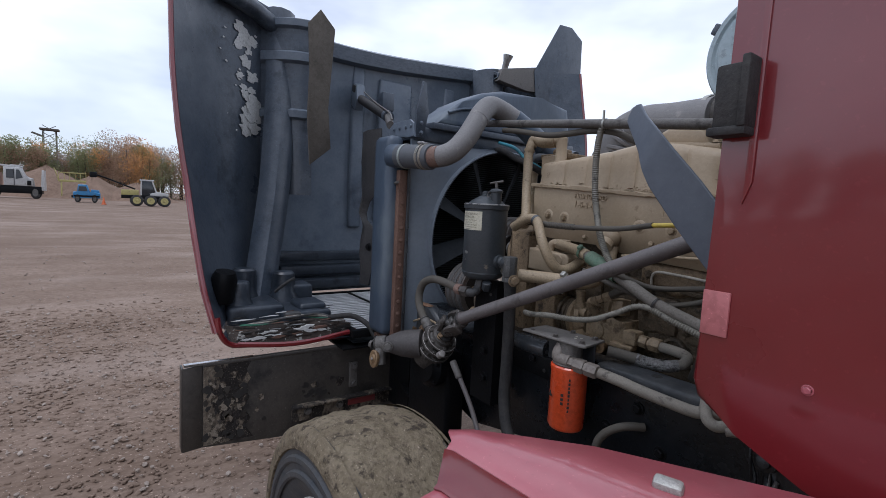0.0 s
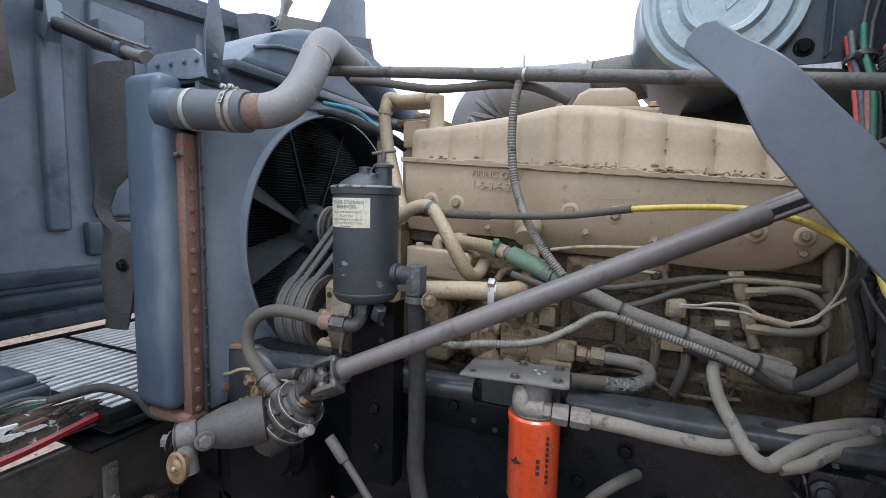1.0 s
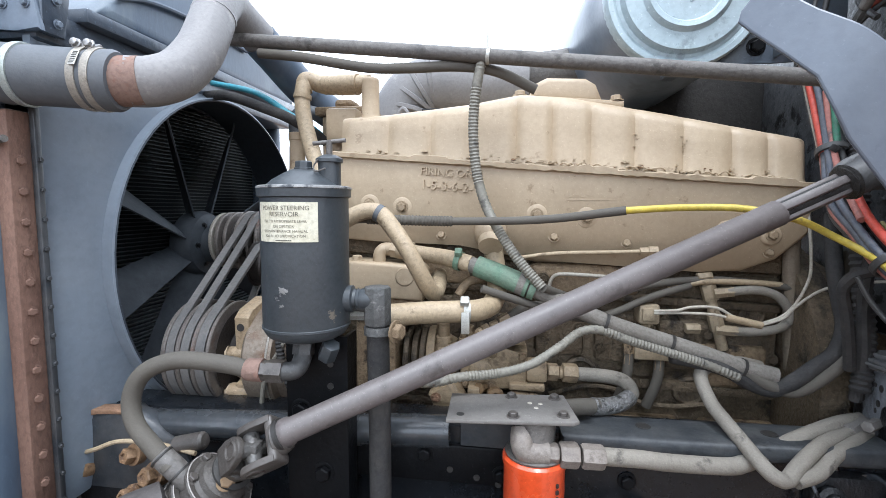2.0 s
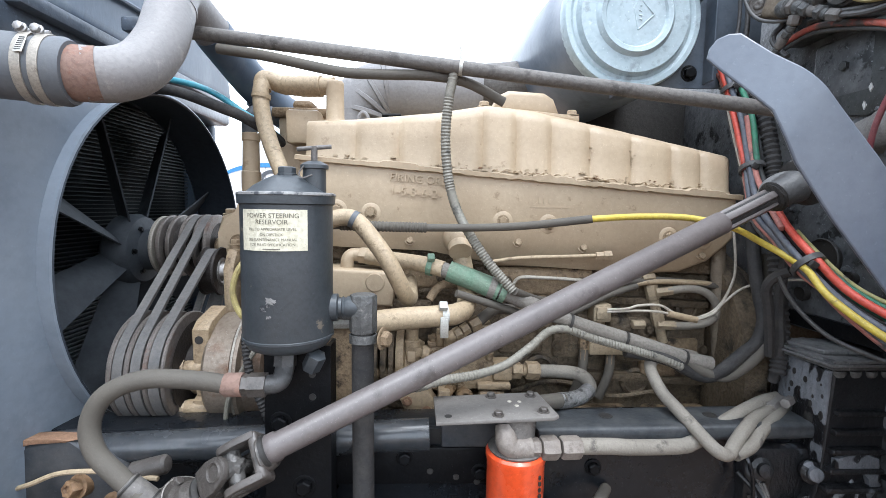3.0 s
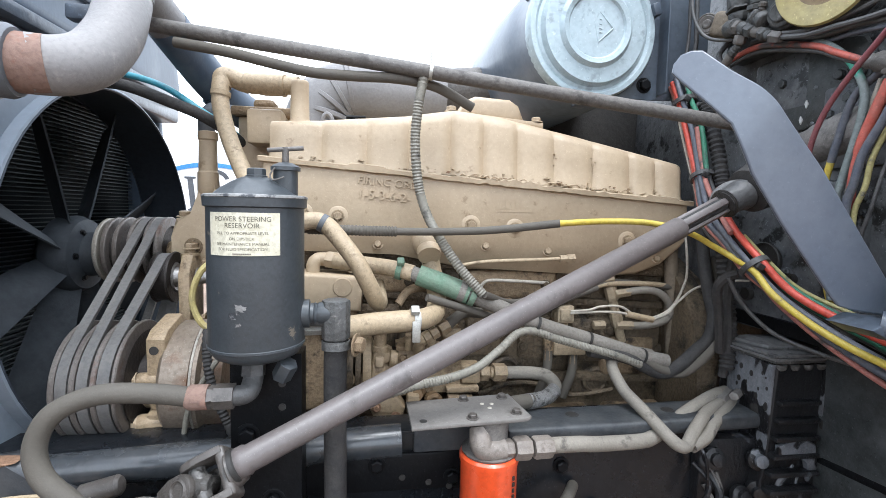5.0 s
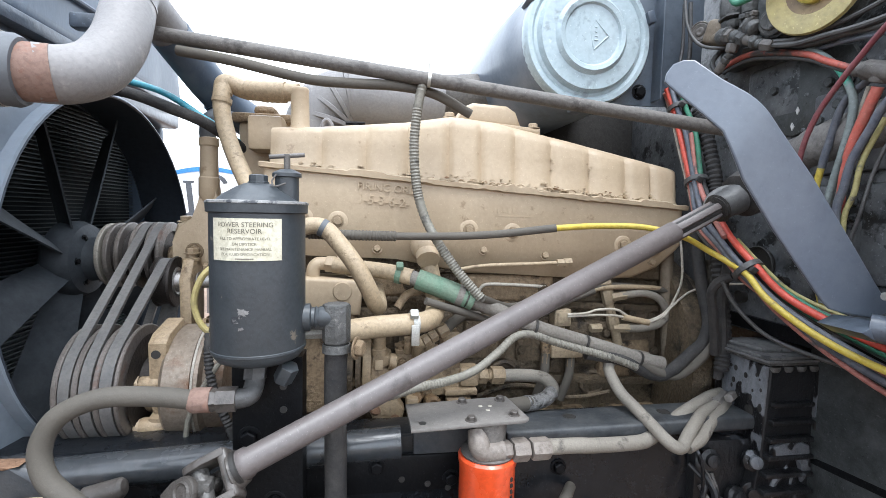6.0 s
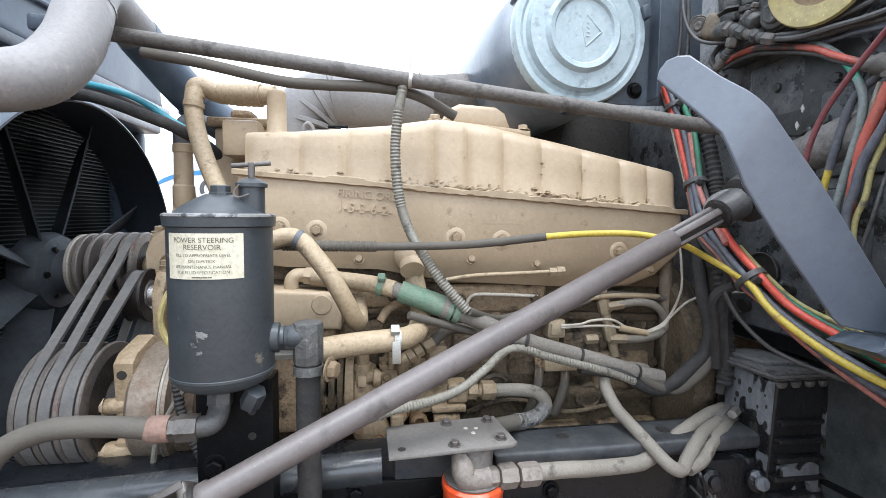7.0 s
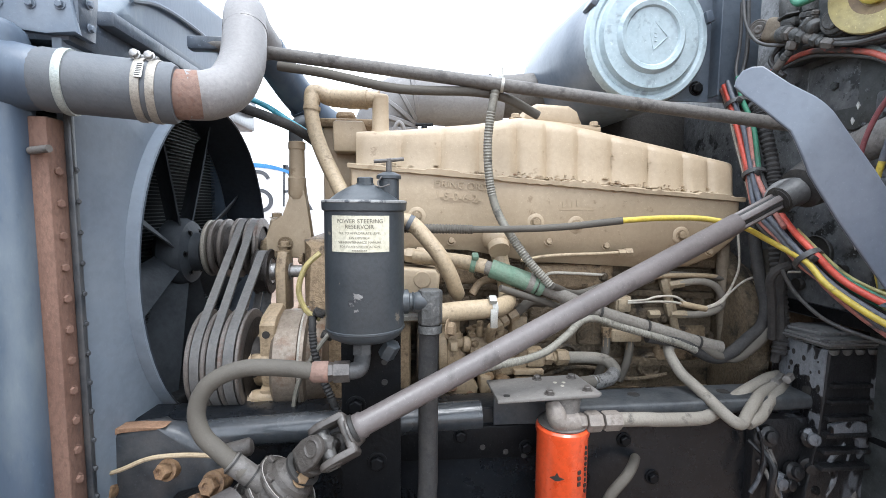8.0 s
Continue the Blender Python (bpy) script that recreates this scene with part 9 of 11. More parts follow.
# ================= firewall and cab =================
def build_cab():
    FX = -0.44
    bm = bmesh.new()
    prism(bm, [(0.96, 2.45), (2.58, 2.45), (2.58, 1.36), (2.0, 1.36), (1.60, 1.32), (0.96, 1.34)], plane_yz(FX), 0.03, 0.004)
    fw = solid("firewall", bm, M["firewall"], "grimy black sheet firewall with studs, holes and pads", "firewall", "structure")
    c = thing("truck_cab", (0.5, YC, 1.2), "faded red truck cab with red cowl side panel", "cab")
    bm = bmesh.new()
    out = [(-0.583, 2.30), (-0.585, 1.69), (-0.588, 1.45), (-0.594, 1.345), (-0.585, 1.32), (-0.53, 1.285), (-0.45, 1.25), (-0.34, 1.215), (0.2, 1.12), (1.5, 1.10), (1.5, 3.0), (0.1, 3.0), (-0.35, 2.45)]
    prism(bm, out, plane_xz(0.928), 0.03, 0.008, 3)
    side = part("side_panel", bm, M["red"], c, "faded glossy red cowl side")
    bm = bmesh.new()
    prism(bm, [(-0.548, 2.25), (-0.538, 2.25), (-0.541, 1.63), (-0.551, 1.60)], plane_xz(0.9255), 0.004, 0.001)
    part("panel_fold", bm, M["red"], side)
    # rectangle of pinkish reflective tape
    bm = bmesh.new()
    span(bm, (-0.588, 0.9245, 1.415), (-0.552, 0.929, 1.478), 0.001)
    part("bleached_patch", bm, M["red_pale"], side, "rectangular pinkish reflective tape")
    bolt(side, (-0.455, 0.928, 1.375), (0, -1, 0), 0.0046, "red_bleached_sheen")
    # rubber hood latch block
    bm = bmesh.new()
    span(bm, (-0.590, 0.900, 1.695), (-0.548, 0.930, 1.785), 0.006)
    span(bm, (-0.594, 0.896, 1.690), (-0.545, 0.928, 1.702), 0.003)
    span(bm, (-0.556, 0.894, 1.70), (-0.545, 0.93, 1.792), 0.003)
    part("latch_block", bm, M["rubber"], side, "black rubber hood latch block")
    # inner edge of the opening and the rest of the shell
    bm = bmesh.new()
    prism(bm, [(0.96, 1.34), (0.96, 2.45), (1.0, 2.45), (1.0, 1.34)], plane_yz(-0.56), 0.09, 0.004)
    part("inner_pillar", bm, M["firewall"], c)
    bm = bmesh.new()
    prism(bm, [(-0.45, 2.45), (0.1, 3.0), (1.5, 3.0), (1.5, 1.10), (0.2, 1.12), (-0.45, 1.30)], plane_xz(2.58), 0.03, 0.008)
    part("side_panel", bm, M["red"], c)
    bm = bmesh.new()
    span(bm, (0.1, 0.928, 2.97), (1.5, 2.61, 3.0), 0.005)
    span(bm, (1.47, 0.96, 1.10), (1.5, 2.58, 2.97))
    span(bm, (-0.45, 0.96, 2.42), (-0.1, 2.58, 2.45))
    part("roof", bm, M["red"], c)
    bm = bmesh.new()
    span(bm, (-0.45, 0.96, 1.33), (1.47, 2.58, 1.36))
    part("cab_floor", bm, M["black"], c)
    bm = bmesh.new()
    prism(bm, [(-0.10, 2.45), (0.10, 2.97), (0.11, 2.97), (-0.09, 2.45)], plane_xz(0.98), 1.58)
    part("windscreen", bm, M["glass_dark"], c)
    bm = bmesh.new()
    prism(bm, [(0.975, 1.33), (1.33, 1.33), (1.33, 0.86), (1.10, 0.86), (0.975, 1.0)], plane_yz(-0.40), 0.02, 0.003)
    part("splash_shield", bm, M["recess"], c)
    # pads, studs and holes on the firewall
    rnd = random.Random(5)
    for y, z, w, h in ((1.22, 1.75, 0.10, 0.08), (1.30, 1.60, 0.06, 0.05), (1.42, 1.86, 0.07, 0.06), (1.16, 1.56, 0.05, 0.09)):
        bm = bmesh.new()
        span(bm, (FX - 0.012, y - w, z - h), (FX + 0.005, y + w, z + h), 0.01)
        part("pad", bm, M["firewall"], fw)
    bm = bmesh.new()
    prism(bm, [(1.245, 1.79), (1.225, 1.86), (1.25, 1.905), (1.33, 1.925), (1.43, 1.905), (1.47, 1.84), (1.455, 1.775), (1.36, 1.755)], plane_yz(FX - 0.010), 0.014, 0.005)
    pad = part("recess_panel", bm, M["recess"], fw, "matt black pad")
    for y, z in ((1.285, 1.845), (1.265, 1.80), (1.30, 1.775), (1.41, 1.86)):
        bolt(pad, (FX - 0.010, y, z), (-1, 0, 0), 0.009, "recess")
    for y, z, t_ in ((1.352, 1.805, 0.3), (1.362, 1.775, 1.2), (1.40, 1.47, 0.8), (1.33, 1.505, 0.1)):
        bm = bmesh.new()
        prism(bm, [(y - 0.004, z), (y, z - 0.008), (y + 0.004, z + 0.002), (y + 0.001 * t_, z + 0.009)], plane_yz(FX - 0.0125), 0.003)
        part("paint_fleck", bm, M["white"], fw, "pale paint fleck")
    for k in range(40):
        y, z = rnd.uniform(1.05, 1.58), rnd.uniform(1.38, 2.05)
        bm = bmesh.new()
        lathe(bm, (FX, y, z), (-1, 0, 0), [(-0.02, 0.009), (0.003, 0.009), (0.0045, 0.0048), (0.010, 0.0048), (0.0115, 0.003)], 10)
        part("stud", bm, M["firewall"], fw)
    for y, z, r in ((1.425, 1.481, 0.038), (1.25, 1.84, 0.012), (1.47, 1.40, 0.014), (1.36, 1.45, 0.012), (1.33, 1.53, 0.009)):
        bm = bmesh.new()
        lathe(bm, (FX - 0.013, y, z), (1, 0, 0), [(0, r * 1.12), (-0.003, r * 1.08), (-0.002, r), (0.012, r * 0.97)], 24)
        part("hole_rim", bm, M["ink"], fw)
    # padded bulge
    bm = bmesh.new()
    tube(bm, [(FX + 0.012, 1.44, 1.70), (FX + 0.006, 1.40, 1.705), (FX + 0.004, 1.32, 1.725), (FX + 0.004, 1.22, 1.745), (FX + 0.004, 1.14, 1.755), (FX + 0.01, 1.06, 1.76)], [0.030, 0.038, 0.043, 0.044, 0.042, 0.036], 16)
    part("padded_roll", bm, M["pad_roll"], fw)


build_cab()


def build_quarter_fender():
    f = thing("quarter_fender", (-0.4, 0.6, 1.0), "sun-bleached red quarter fender with a stepped edge behind the front wheel", "fender")
    inner = [(-0.737, 0.616), (-0.715, 0.64), (-0.66, 0.695), (-0.60, 0.752), (-0.49, 0.822), (-0.39, 0.885), (-0.30, 0.912), (-0.05, 0.915), (0.30, 0.915)]
    outer = [-0.704, -0.690, -0.64, -0.57, -0.45, -0.33, -0.20, 0.02, 0.30]
    rows = []
    for k, ((xi, yi), xo) in enumerate(zip(inner, outer)):
        xi, xo = xi - 0.025, xo - 0.025
        yo = 0.583 + 0.12 * (xo + 0.725) if xo < -0.475 else 0.613
        lip = -0.004 if k else 0.0
        rows.append([V(xi + 0.004, yi + 0.004, 1.235), V(xi, yi, 1.262 - lip), V(xi + 0.006, yi - 0.008, 1.271 - lip), V((xi + xo) / 2, (yi + yo) / 2, 1.274 - lip), V(xo, yo + 0.010, 1.271 - lip), V(xo + 0.003, yo, 1.264 - lip),
                     V(xo + 0.010, yo - 0.014, 1.224 - lip), V(xo + 0.012, yo - 0.022, 1.220 - lip), V(xo + 0.016, yo - 0.080, 1.214 - lip), V(xo + 0.018, yo - 0.090, 1.204), V(xo + 0.022, yo - 0.096, 0.92)])
    # one paint: the step's duller reflection is put in as a deeper red
    for name, lo, hi, mt in (("top_panel", 0, 6, "red_bleached_sheen"), ("edge_step", 5, 8, "red"), ("lower_panel", 7, 11, "red_bleached_sheen")):
        bm = bmesh.new()
        sheet(bm, [row[lo:hi] for row in rows], 0.003)
        part(name, bm, M[mt], f, angle=50)
    bm = bmesh.new()
    box(bm, (-0.515, 0.735, 1.280), (0.032, 0.020, 0.014), pose(0, 0, 0, 10, 0, 20), 0.005)
    part("catch", bm, M["clamp"], f, "small bright metal catch")
    bm = bmesh.new()
    tube(bm, [(-0.60, 0.72, 1.25), (-0.55, 0.85, 1.2), (-0.40, 1.0, 1.12), (-0.38, 1.34, 1.08)], 0.02, 10)
    part("stay", bm, M["black"], f)


build_quarter_fender()


# ================= wiring on the firewall =================
def build_wiring():
    w = thing("wiring_harness", (-0.54, 1.45, 1.65), "bundle of red, green, black and yellow wires taped along the firewall", "wiring harness")
    main = [(-0.549, 1.62, 1.915), (-0.552, 1.59, 1.856), (-0.543, 1.56, 1.779), (-0.544, 1.52, 1.669), (-0.563, 1.45, 1.584), (-0.580, 1.37, 1.530), (-0.577, 1.310, 1.481), (-0.550, 1.262, 1.428), (-0.530, 1.181, 1.383), (-0.503, 1.082, 1.344), (-0.484, 0.998, 1.331)]
    rnd = random.Random(8)

    def strand(mat, r_, off, lo, hi, spread=None):
        """One wire of the bundle: off is its place (across, up) in the bundle's section."""
        pts = []
        for k in range(lo, hi):
            q, tang = V(main[k]), V(main[min(k + 1, len(main) - 1)]) - V(main[max(k - 1, 0)])
            side_ = tang.cross(V(-1, -0.3, 0)).normalized()
            out_ = side_.cross(tang).normalized()
            w_ = 1.35 if k in (0, 2, 4, 8) else 1.0
            if spread and k >= 7:
                w_ = spread * (k - 5) * 0.5
            pts.append(q + side_ * off[0] * w_ - out_ * off[1] * w_ + V(rnd.uniform(-1, 1), rnd.uniform(-1, 1), rnd.uniform(-1, 1)) * 0.0018)
        bm = bmesh.new()
        tube(bm, pts, r_, 10)
        part("wire", bm, M[mat], w)

    strand("wire_salmon", 0.0064, (0.016, -0.004), 0, 11, 0.45)
    strand("wire_scarlet", 0.0068, (0.007, -0.012), 0, 4)
    strand("wire_blue", 0.0064, (0.008, -0.011), 3, 11, 0.8)
    strand("wire_blue", 0.0060, (-0.004, -0.014), 0, 11, 1.2)
    strand("wire_salmon", 0.0060, (-0.014, -0.010), 2, 6)
    strand("wire_scarlet", 0.0068, (-0.020, -0.006), 4, 11, 0.9)
    strand("wire_green", 0.0060, (-0.020, -0.006), 0, 4)
    strand("wire_black", 0.0064, (-0.010, 0.006), 0, 11, 1.3)
    strand("wire_black", 0.0060, (0.010, 0.008), 0, 11, 1.0)
    strand("wire_salmon", 0.0049, (0.014, 0.004), 4, 11, 1.4)
    strand("wire_green", 0.0057, (-0.010, 0.008), 6, 11, 0.9)
    strand("wire_green", 0.0049, (-0.014, 0.010), 6, 11, 1.3)
    strand("wire_black", 0.0057, (0.000, 0.016), 0, 11, 1.6)
    strand("wire_tan", 0.0038, (-0.018, 0.014), 5, 11, 1.3)
    strand("wire_dark_red", 0.0057, (-0.006, 0.020), 6, 11, 1.9)
    strand("wire_white", 0.0034, (0.026, 0.002), 0, 5)
    strand("wire_black", 0.0045, (0.030, 0.006), 0, 6)
    for k, r_ in ((1, 0.028), (3, 0.027), (6, 0.029)):
        dv = V(main[k + 1]) - V(main[k - 1])
        bm = bmesh.new()
        lathe(bm, V(main[k]) - dv.normalized() * 0.006, dv, [(0, r_ - 0.004), (0, r_), (0.011, r_), (0.011, r_ - 0.004)], 20, caps=False)
        tie = part("tie", bm, M["wire_black"], w)
        bm = bmesh.new()
        box(bm, V(main[k]) + V(-0.012, -0.026, 0.004), (0.014, 0.008, 0.012), pose(0, 0, 0, 20, 30, 0), 0.002)
        part("buckle", bm, M["rubber"], tie)
    # corrugated sleeve beside it
    bm = bmesh.new()
    tube(bm, [(-0.52, 1.56, 1.85), (-0.515, 1.52, 1.75), (-0.515, 1.49, 1.65), (-0.52, 1.47, 1.52), (-0.52, 1.45, 1.42), (-0.52, 1.43, 1.32), (-0.53, 1.42, 1.24)], 0.014, 10, ribs=0.003, pitch=0.009)
    part("corrugated_sleeve", bm, M["rubber"], w)
    for pts, r, mat in (([(-0.53, 1.42, 1.50), (-0.53, 1.43, 1.40), (-0.53, 1.42, 1.30), (-0.53, 1.43, 1.22)], 0.010, "rubber"),
                        ([(-0.59, 1.36, 1.452), (-0.575, 1.35, 1.415), (-0.555, 1.33, 1.38), (-0.53, 1.30, 1.35), (-0.50, 1.25, 1.332), (-0.47, 1.18, 1.322), (-0.44, 1.08, 1.318), (-0.42, 0.98, 1.318)], 0.0042, "wire_black"),
                        ([(-0.57, 1.36, 1.462), (-0.585, 1.375, 1.450), (-0.590, 1.39, 1.425), (-0.575, 1.40, 1.38), (-0.56, 1.41, 1.32), (-0.55, 1.42, 1.28)], 0.0095, "rubber")):
        bm = bmesh.new()
        tube(bm, pts, r, 8)
        part("wire", bm, M[mat], w)
    # red-sleeved arch, cables and the bundle hanging from the connector
    u = thing("upper_wiring", (-0.50, 1.25, 1.85), "dusty red, green, grey and yellow cables hanging on the firewall", "wiring")
    for pts, r, mat in (([(-0.52, 1.575, 1.87), (-0.51, 1.555, 1.905), (-0.50, 1.530, 1.931), (-0.50, 1.452, 1.942), (-0.50, 1.385, 1.929), (-0.50, 1.296, 1.897), (-0.50, 1.251, 1.870), (-0.50, 1.196, 1.839)], 0.0075, "wire_red"),
                        ([(-0.52, 1.575, 1.86), (-0.508, 1.555, 1.895), (-0.495, 1.530, 1.922), (-0.495, 1.452, 1.932), (-0.495, 1.385, 1.919), (-0.495, 1.296, 1.888), (-0.495, 1.251, 1.862), (-0.495, 1.196, 1.833)], 0.006, "wire_black"),
                        ([(-0.53, 1.02, 1.97), (-0.53, 1.128, 1.883), (-0.53, 1.166, 1.847), (-0.53, 1.194, 1.818), (-0.53, 1.234, 1.768), (-0.53, 1.258, 1.711), (-0.52, 1.275, 1.65)], 0.0062, "wire_dark_red"),
                        ([(-0.50, 1.45, 1.955), (-0.49, 1.384, 1.948), (-0.49, 1.308, 1.917), (-0.49, 1.233, 1.911), (-0.49, 1.162, 1.902), (-0.49, 1.03, 1.90)], 0.007, "wire_black"),
                        ([(-0.49, 1.40, 1.938), (-0.485, 1.308, 1.907), (-0.485, 1.233, 1.900), (-0.485, 1.162, 1.890), (-0.485, 1.03, 1.885)], 0.0055, "wire_blue"),
                        ([(-0.49, 1.32, 1.905), (-0.49, 1.289, 1.900), (-0.49, 1.239, 1.856), (-0.49, 1.208, 1.801), (-0.49, 1.206, 1.756), (-0.49, 1.216, 1.707), (-0.49, 1.238, 1.614), (-0.49, 1.25, 1.52), (-0.48, 1.24, 1.43)], 0.0085, "wire_grey_green"),
                        ([(-0.47, 1.17, 1.84), (-0.48, 1.193, 1.820), (-0.48, 1.232, 1.789), (-0.48, 1.256, 1.713), (-0.48, 1.264, 1.68)], 0.0085, "wire_blue"),
                        ([(-0.48, 1.262, 1.69), (-0.48, 1.272, 1.645), (-0.48, 1.276, 1.60), (-0.48, 1.27, 1.52), (-0.47, 1.25, 1.42)], 0.008, "yellow"),
                        ([(-0.48, 1.188, 1.810), (-0.48, 1.198, 1.777), (-0.48, 1.208, 1.740), (-0.48, 1.22, 1.68), (-0.48, 1.228, 1.60), (-0.475, 1.22, 1.50)], 0.006, "wire_white"),
                        ([(-0.50, 1.158, 1.80), (-0.50, 1.175, 1.758), (-0.50, 1.189, 1.721), (-0.50, 1.198, 1.686), (-0.50, 1.204, 1.64), (-0.49, 1.21, 1.55), (-0.48, 1.20, 1.45)], (0.011, 0.011, 0.009, 0.006, 0.006), "wire_red"),
                        ([(-0.51, 1.05, 1.86), (-0.51, 1.134, 1.770), (-0.51, 1.156, 1.733), (-0.51, 1.182, 1.684), (-0.51, 1.192, 1.639), (-0.51, 1.202, 1.594), (-0.50, 1.20, 1.50), (-0.48, 1.18, 1.42)], 0.0085, "wire_blue"),
                        ([(-0.49, 1.15, 1.75), (-0.50, 1.173, 1.683), (-0.50, 1.182, 1.631), (-0.50, 1.196, 1.585), (-0.49, 1.20, 1.50)], 0.006, "wire_tan"),
                        ([(-0.49, 1.13, 1.74), (-0.495, 1.155, 1.67), (-0.50, 1.168, 1.60), (-0.495, 1.185, 1.53), (-0.48, 1.17, 1.44)], 0.004, "wire_black"),
                        ([(-0.53, 1.60, 2.12), (-0.525, 1.60, 2.0), (-0.535, 1.60, 1.92), (-0.545, 1.57, 1.86)], 0.007, "wire_black"),
                        ([(-0.54, 1.61, 2.12), (-0.535, 1.615, 2.02), (-0.545, 1.61, 1.95), (-0.555, 1.58, 1.88)], 0.0055, "wire_black"),
                        ([(-0.56, 1.58, 2.12), (-0.56, 1.565, 2.05), (-0.55, 1.54, 2.0), (-0.535, 1.50, 1.975), (-0.50, 1.46, 1.97)], 0.005, "wire_black"),
                        ([(-0.57, 1.43, 2.12), (-0.575, 1.40, 2.035), (-0.575, 1.36, 2.02), (-0.575, 1.31, 2.025), (-0.57, 1.27, 2.06), (-0.56, 1.25, 2.12)], 0.009, "wire_green"),
                        ([(-0.50, 1.19, 1.42), (-0.49, 1.14, 1.37), (-0.47, 1.06, 1.345), (-0.45, 0.98, 1.34)], 0.0065, "wire_green"),
                        ([(-0.49, 1.21, 1.41), (-0.48, 1.15, 1.38), (-0.46, 1.07, 1.36), (-0.45, 0.98, 1.355)], 0.005, "wire_tan")):
        bm = bmesh.new()
        tube(bm, pts, [0.78 * q for q in r] if isinstance(r, tuple) else 0.78 * r, 10)
        part("cable", bm, M[mat], u)
    for p, q, r in (((-0.50, 1.198, 1.840), (-0.50, 1.178, 1.833), 0.0125), ((-0.50, 1.180, 1.834), (-0.50, 1.12, 1.81), 0.0165), ((-0.50, 1.158, 1.806), (-0.50, 1.148, 1.83), 0.0145)):
        bm = bmesh.new()
        cyl(bm, p, q, r, n=14, bev=0.003)
        part("connector", bm, M["bracket"], u)


build_wiring()


def build_valves():
    v = thing("air_valve_group", (-0.50, 1.45, 1.98), "grimy dark air valve group with fittings on the firewall", "valve")

    def chain(points, sizes, mats):
        """Short turned pieces end to end: even ones round, odd ones six-sided nuts."""
        for k, (p, q, r) in enumerate(zip(points, points[1:], sizes)):
            p, q = V(p), V(q)
            L = (q - p).length
            bm = bmesh.new()
            lathe(bm, p, q - p, [(0, r * 0.7), (0.0015, r * 0.95), (L * 0.15, r), (L * 0.85, r), (L - 0.0015, r * 0.95), (L + 0.001, r * 0.7)], 6 if k % 2 else 18)
            part("fitting", bm, M[mats[k % len(mats)]], v)
    # round capped body
    bm = bmesh.new()
    ax = V(-0.82, -0.50, -0.10).normalized()
    o = V(-0.505, 1.570, 2.034)
    lathe(bm, o, ax, [(-0.02, 0.028), (0.0, 0.027), (0.012, 0.022), (0.026, 0.021), (0.028, 0.018)], 28)
    box(bm, (-0.505, 1.520, 2.018), (0.05, 0.06, 0.055), pose(0, 0, 0, 24, 0, 8), 0.012, 3)
    cyl(bm, (-0.51, 1.535, 2.01), (-0.525, 1.465, 1.99), 0.0165, n=18, bev=0.003)
    body = part("body", bm, M["pipe_dusty"], v)
    bm = bmesh.new()
    lathe(bm, o + ax * 0.027, ax, [(0, 0.020), (0.002, 0.0245), (0.009, 0.0245), (0.0105, 0.0225), (0.009, 0.0205), (0.0105, 0.018), (0.0085, 0.011), (0.012, 0.0085), (0.0125, 0.0055), (0.011, 0.003)], 32)
    part("cap", bm, M["bracket"], v, "dull grey ringed cap")
    chain([(-0.525, 1.490, 1.997), (-0.53, 1.462, 1.990), (-0.53, 1.448, 1.984), (-0.53, 1.428, 1.974), (-0.53, 1.410, 1.963), (-0.53, 1.392, 1.953), (-0.53, 1.378, 1.944), (-0.53, 1.366, 1.937), (-0.528, 1.344, 1.927)], [0.0185, 0.0155, 0.0130, 0.0150, 0.0115, 0.0135, 0.0100, 0.0120], ("valve", "bracket", "valve"))
    chain([(-0.53, 1.440, 1.980), (-0.53, 1.446, 1.968), (-0.53, 1.452, 1.950), (-0.53, 1.462, 1.943), (-0.53, 1.472, 1.935), (-0.53, 1.490, 1.918), (-0.53, 1.515, 1.895)], [0.0100, 0.0125, 0.0085, 0.0105, 0.0095, 0.0085], ("valve", "bracket", "valve"))
    chain([(-0.52, 1.430, 1.985), (-0.525, 1.412, 1.990), (-0.53, 1.398, 1.985), (-0.53, 1.384, 1.972)], [0.0150, 0.0195, 0.0160], ("valve",))
    chain([(-0.51, 1.480, 2.010), (-0.515, 1.478, 2.030), (-0.515, 1.479, 2.036), (-0.515, 1.482, 2.075)], [0.0200, 0.0245, 0.0215], ("valve",))
    chain([(-0.515, 1.425, 1.995), (-0.52, 1.420, 2.008), (-0.52, 1.418, 2.020), (-0.52, 1.418, 2.060)], [0.0160, 0.0190, 0.0150], ("valve",))
    chain([(-0.525, 1.398, 1.996), (-0.53, 1.394, 2.005), (-0.53, 1.391, 2.013)], [0.0065, 0.0085], ("bracket",))
    # round brake switch with its ribbed skirt
    for k, (r_, x_) in enumerate(((0.034, -0.50), (0.031, -0.512), (0.027, -0.520), (0.018, -0.526))):
        bm = bmesh.new()
        lathe(bm, (x_, 1.352, 1.978), (-1, -0.25, -0.1), [(-0.03 if k == 0 else 0, r_ * 0.9), (0.0, r_), (0.007, r_), (0.009, r_ * 0.85), (0.0085, r_ * 0.3)], 28)
        part("switch_ring", bm, M["valve"], body)
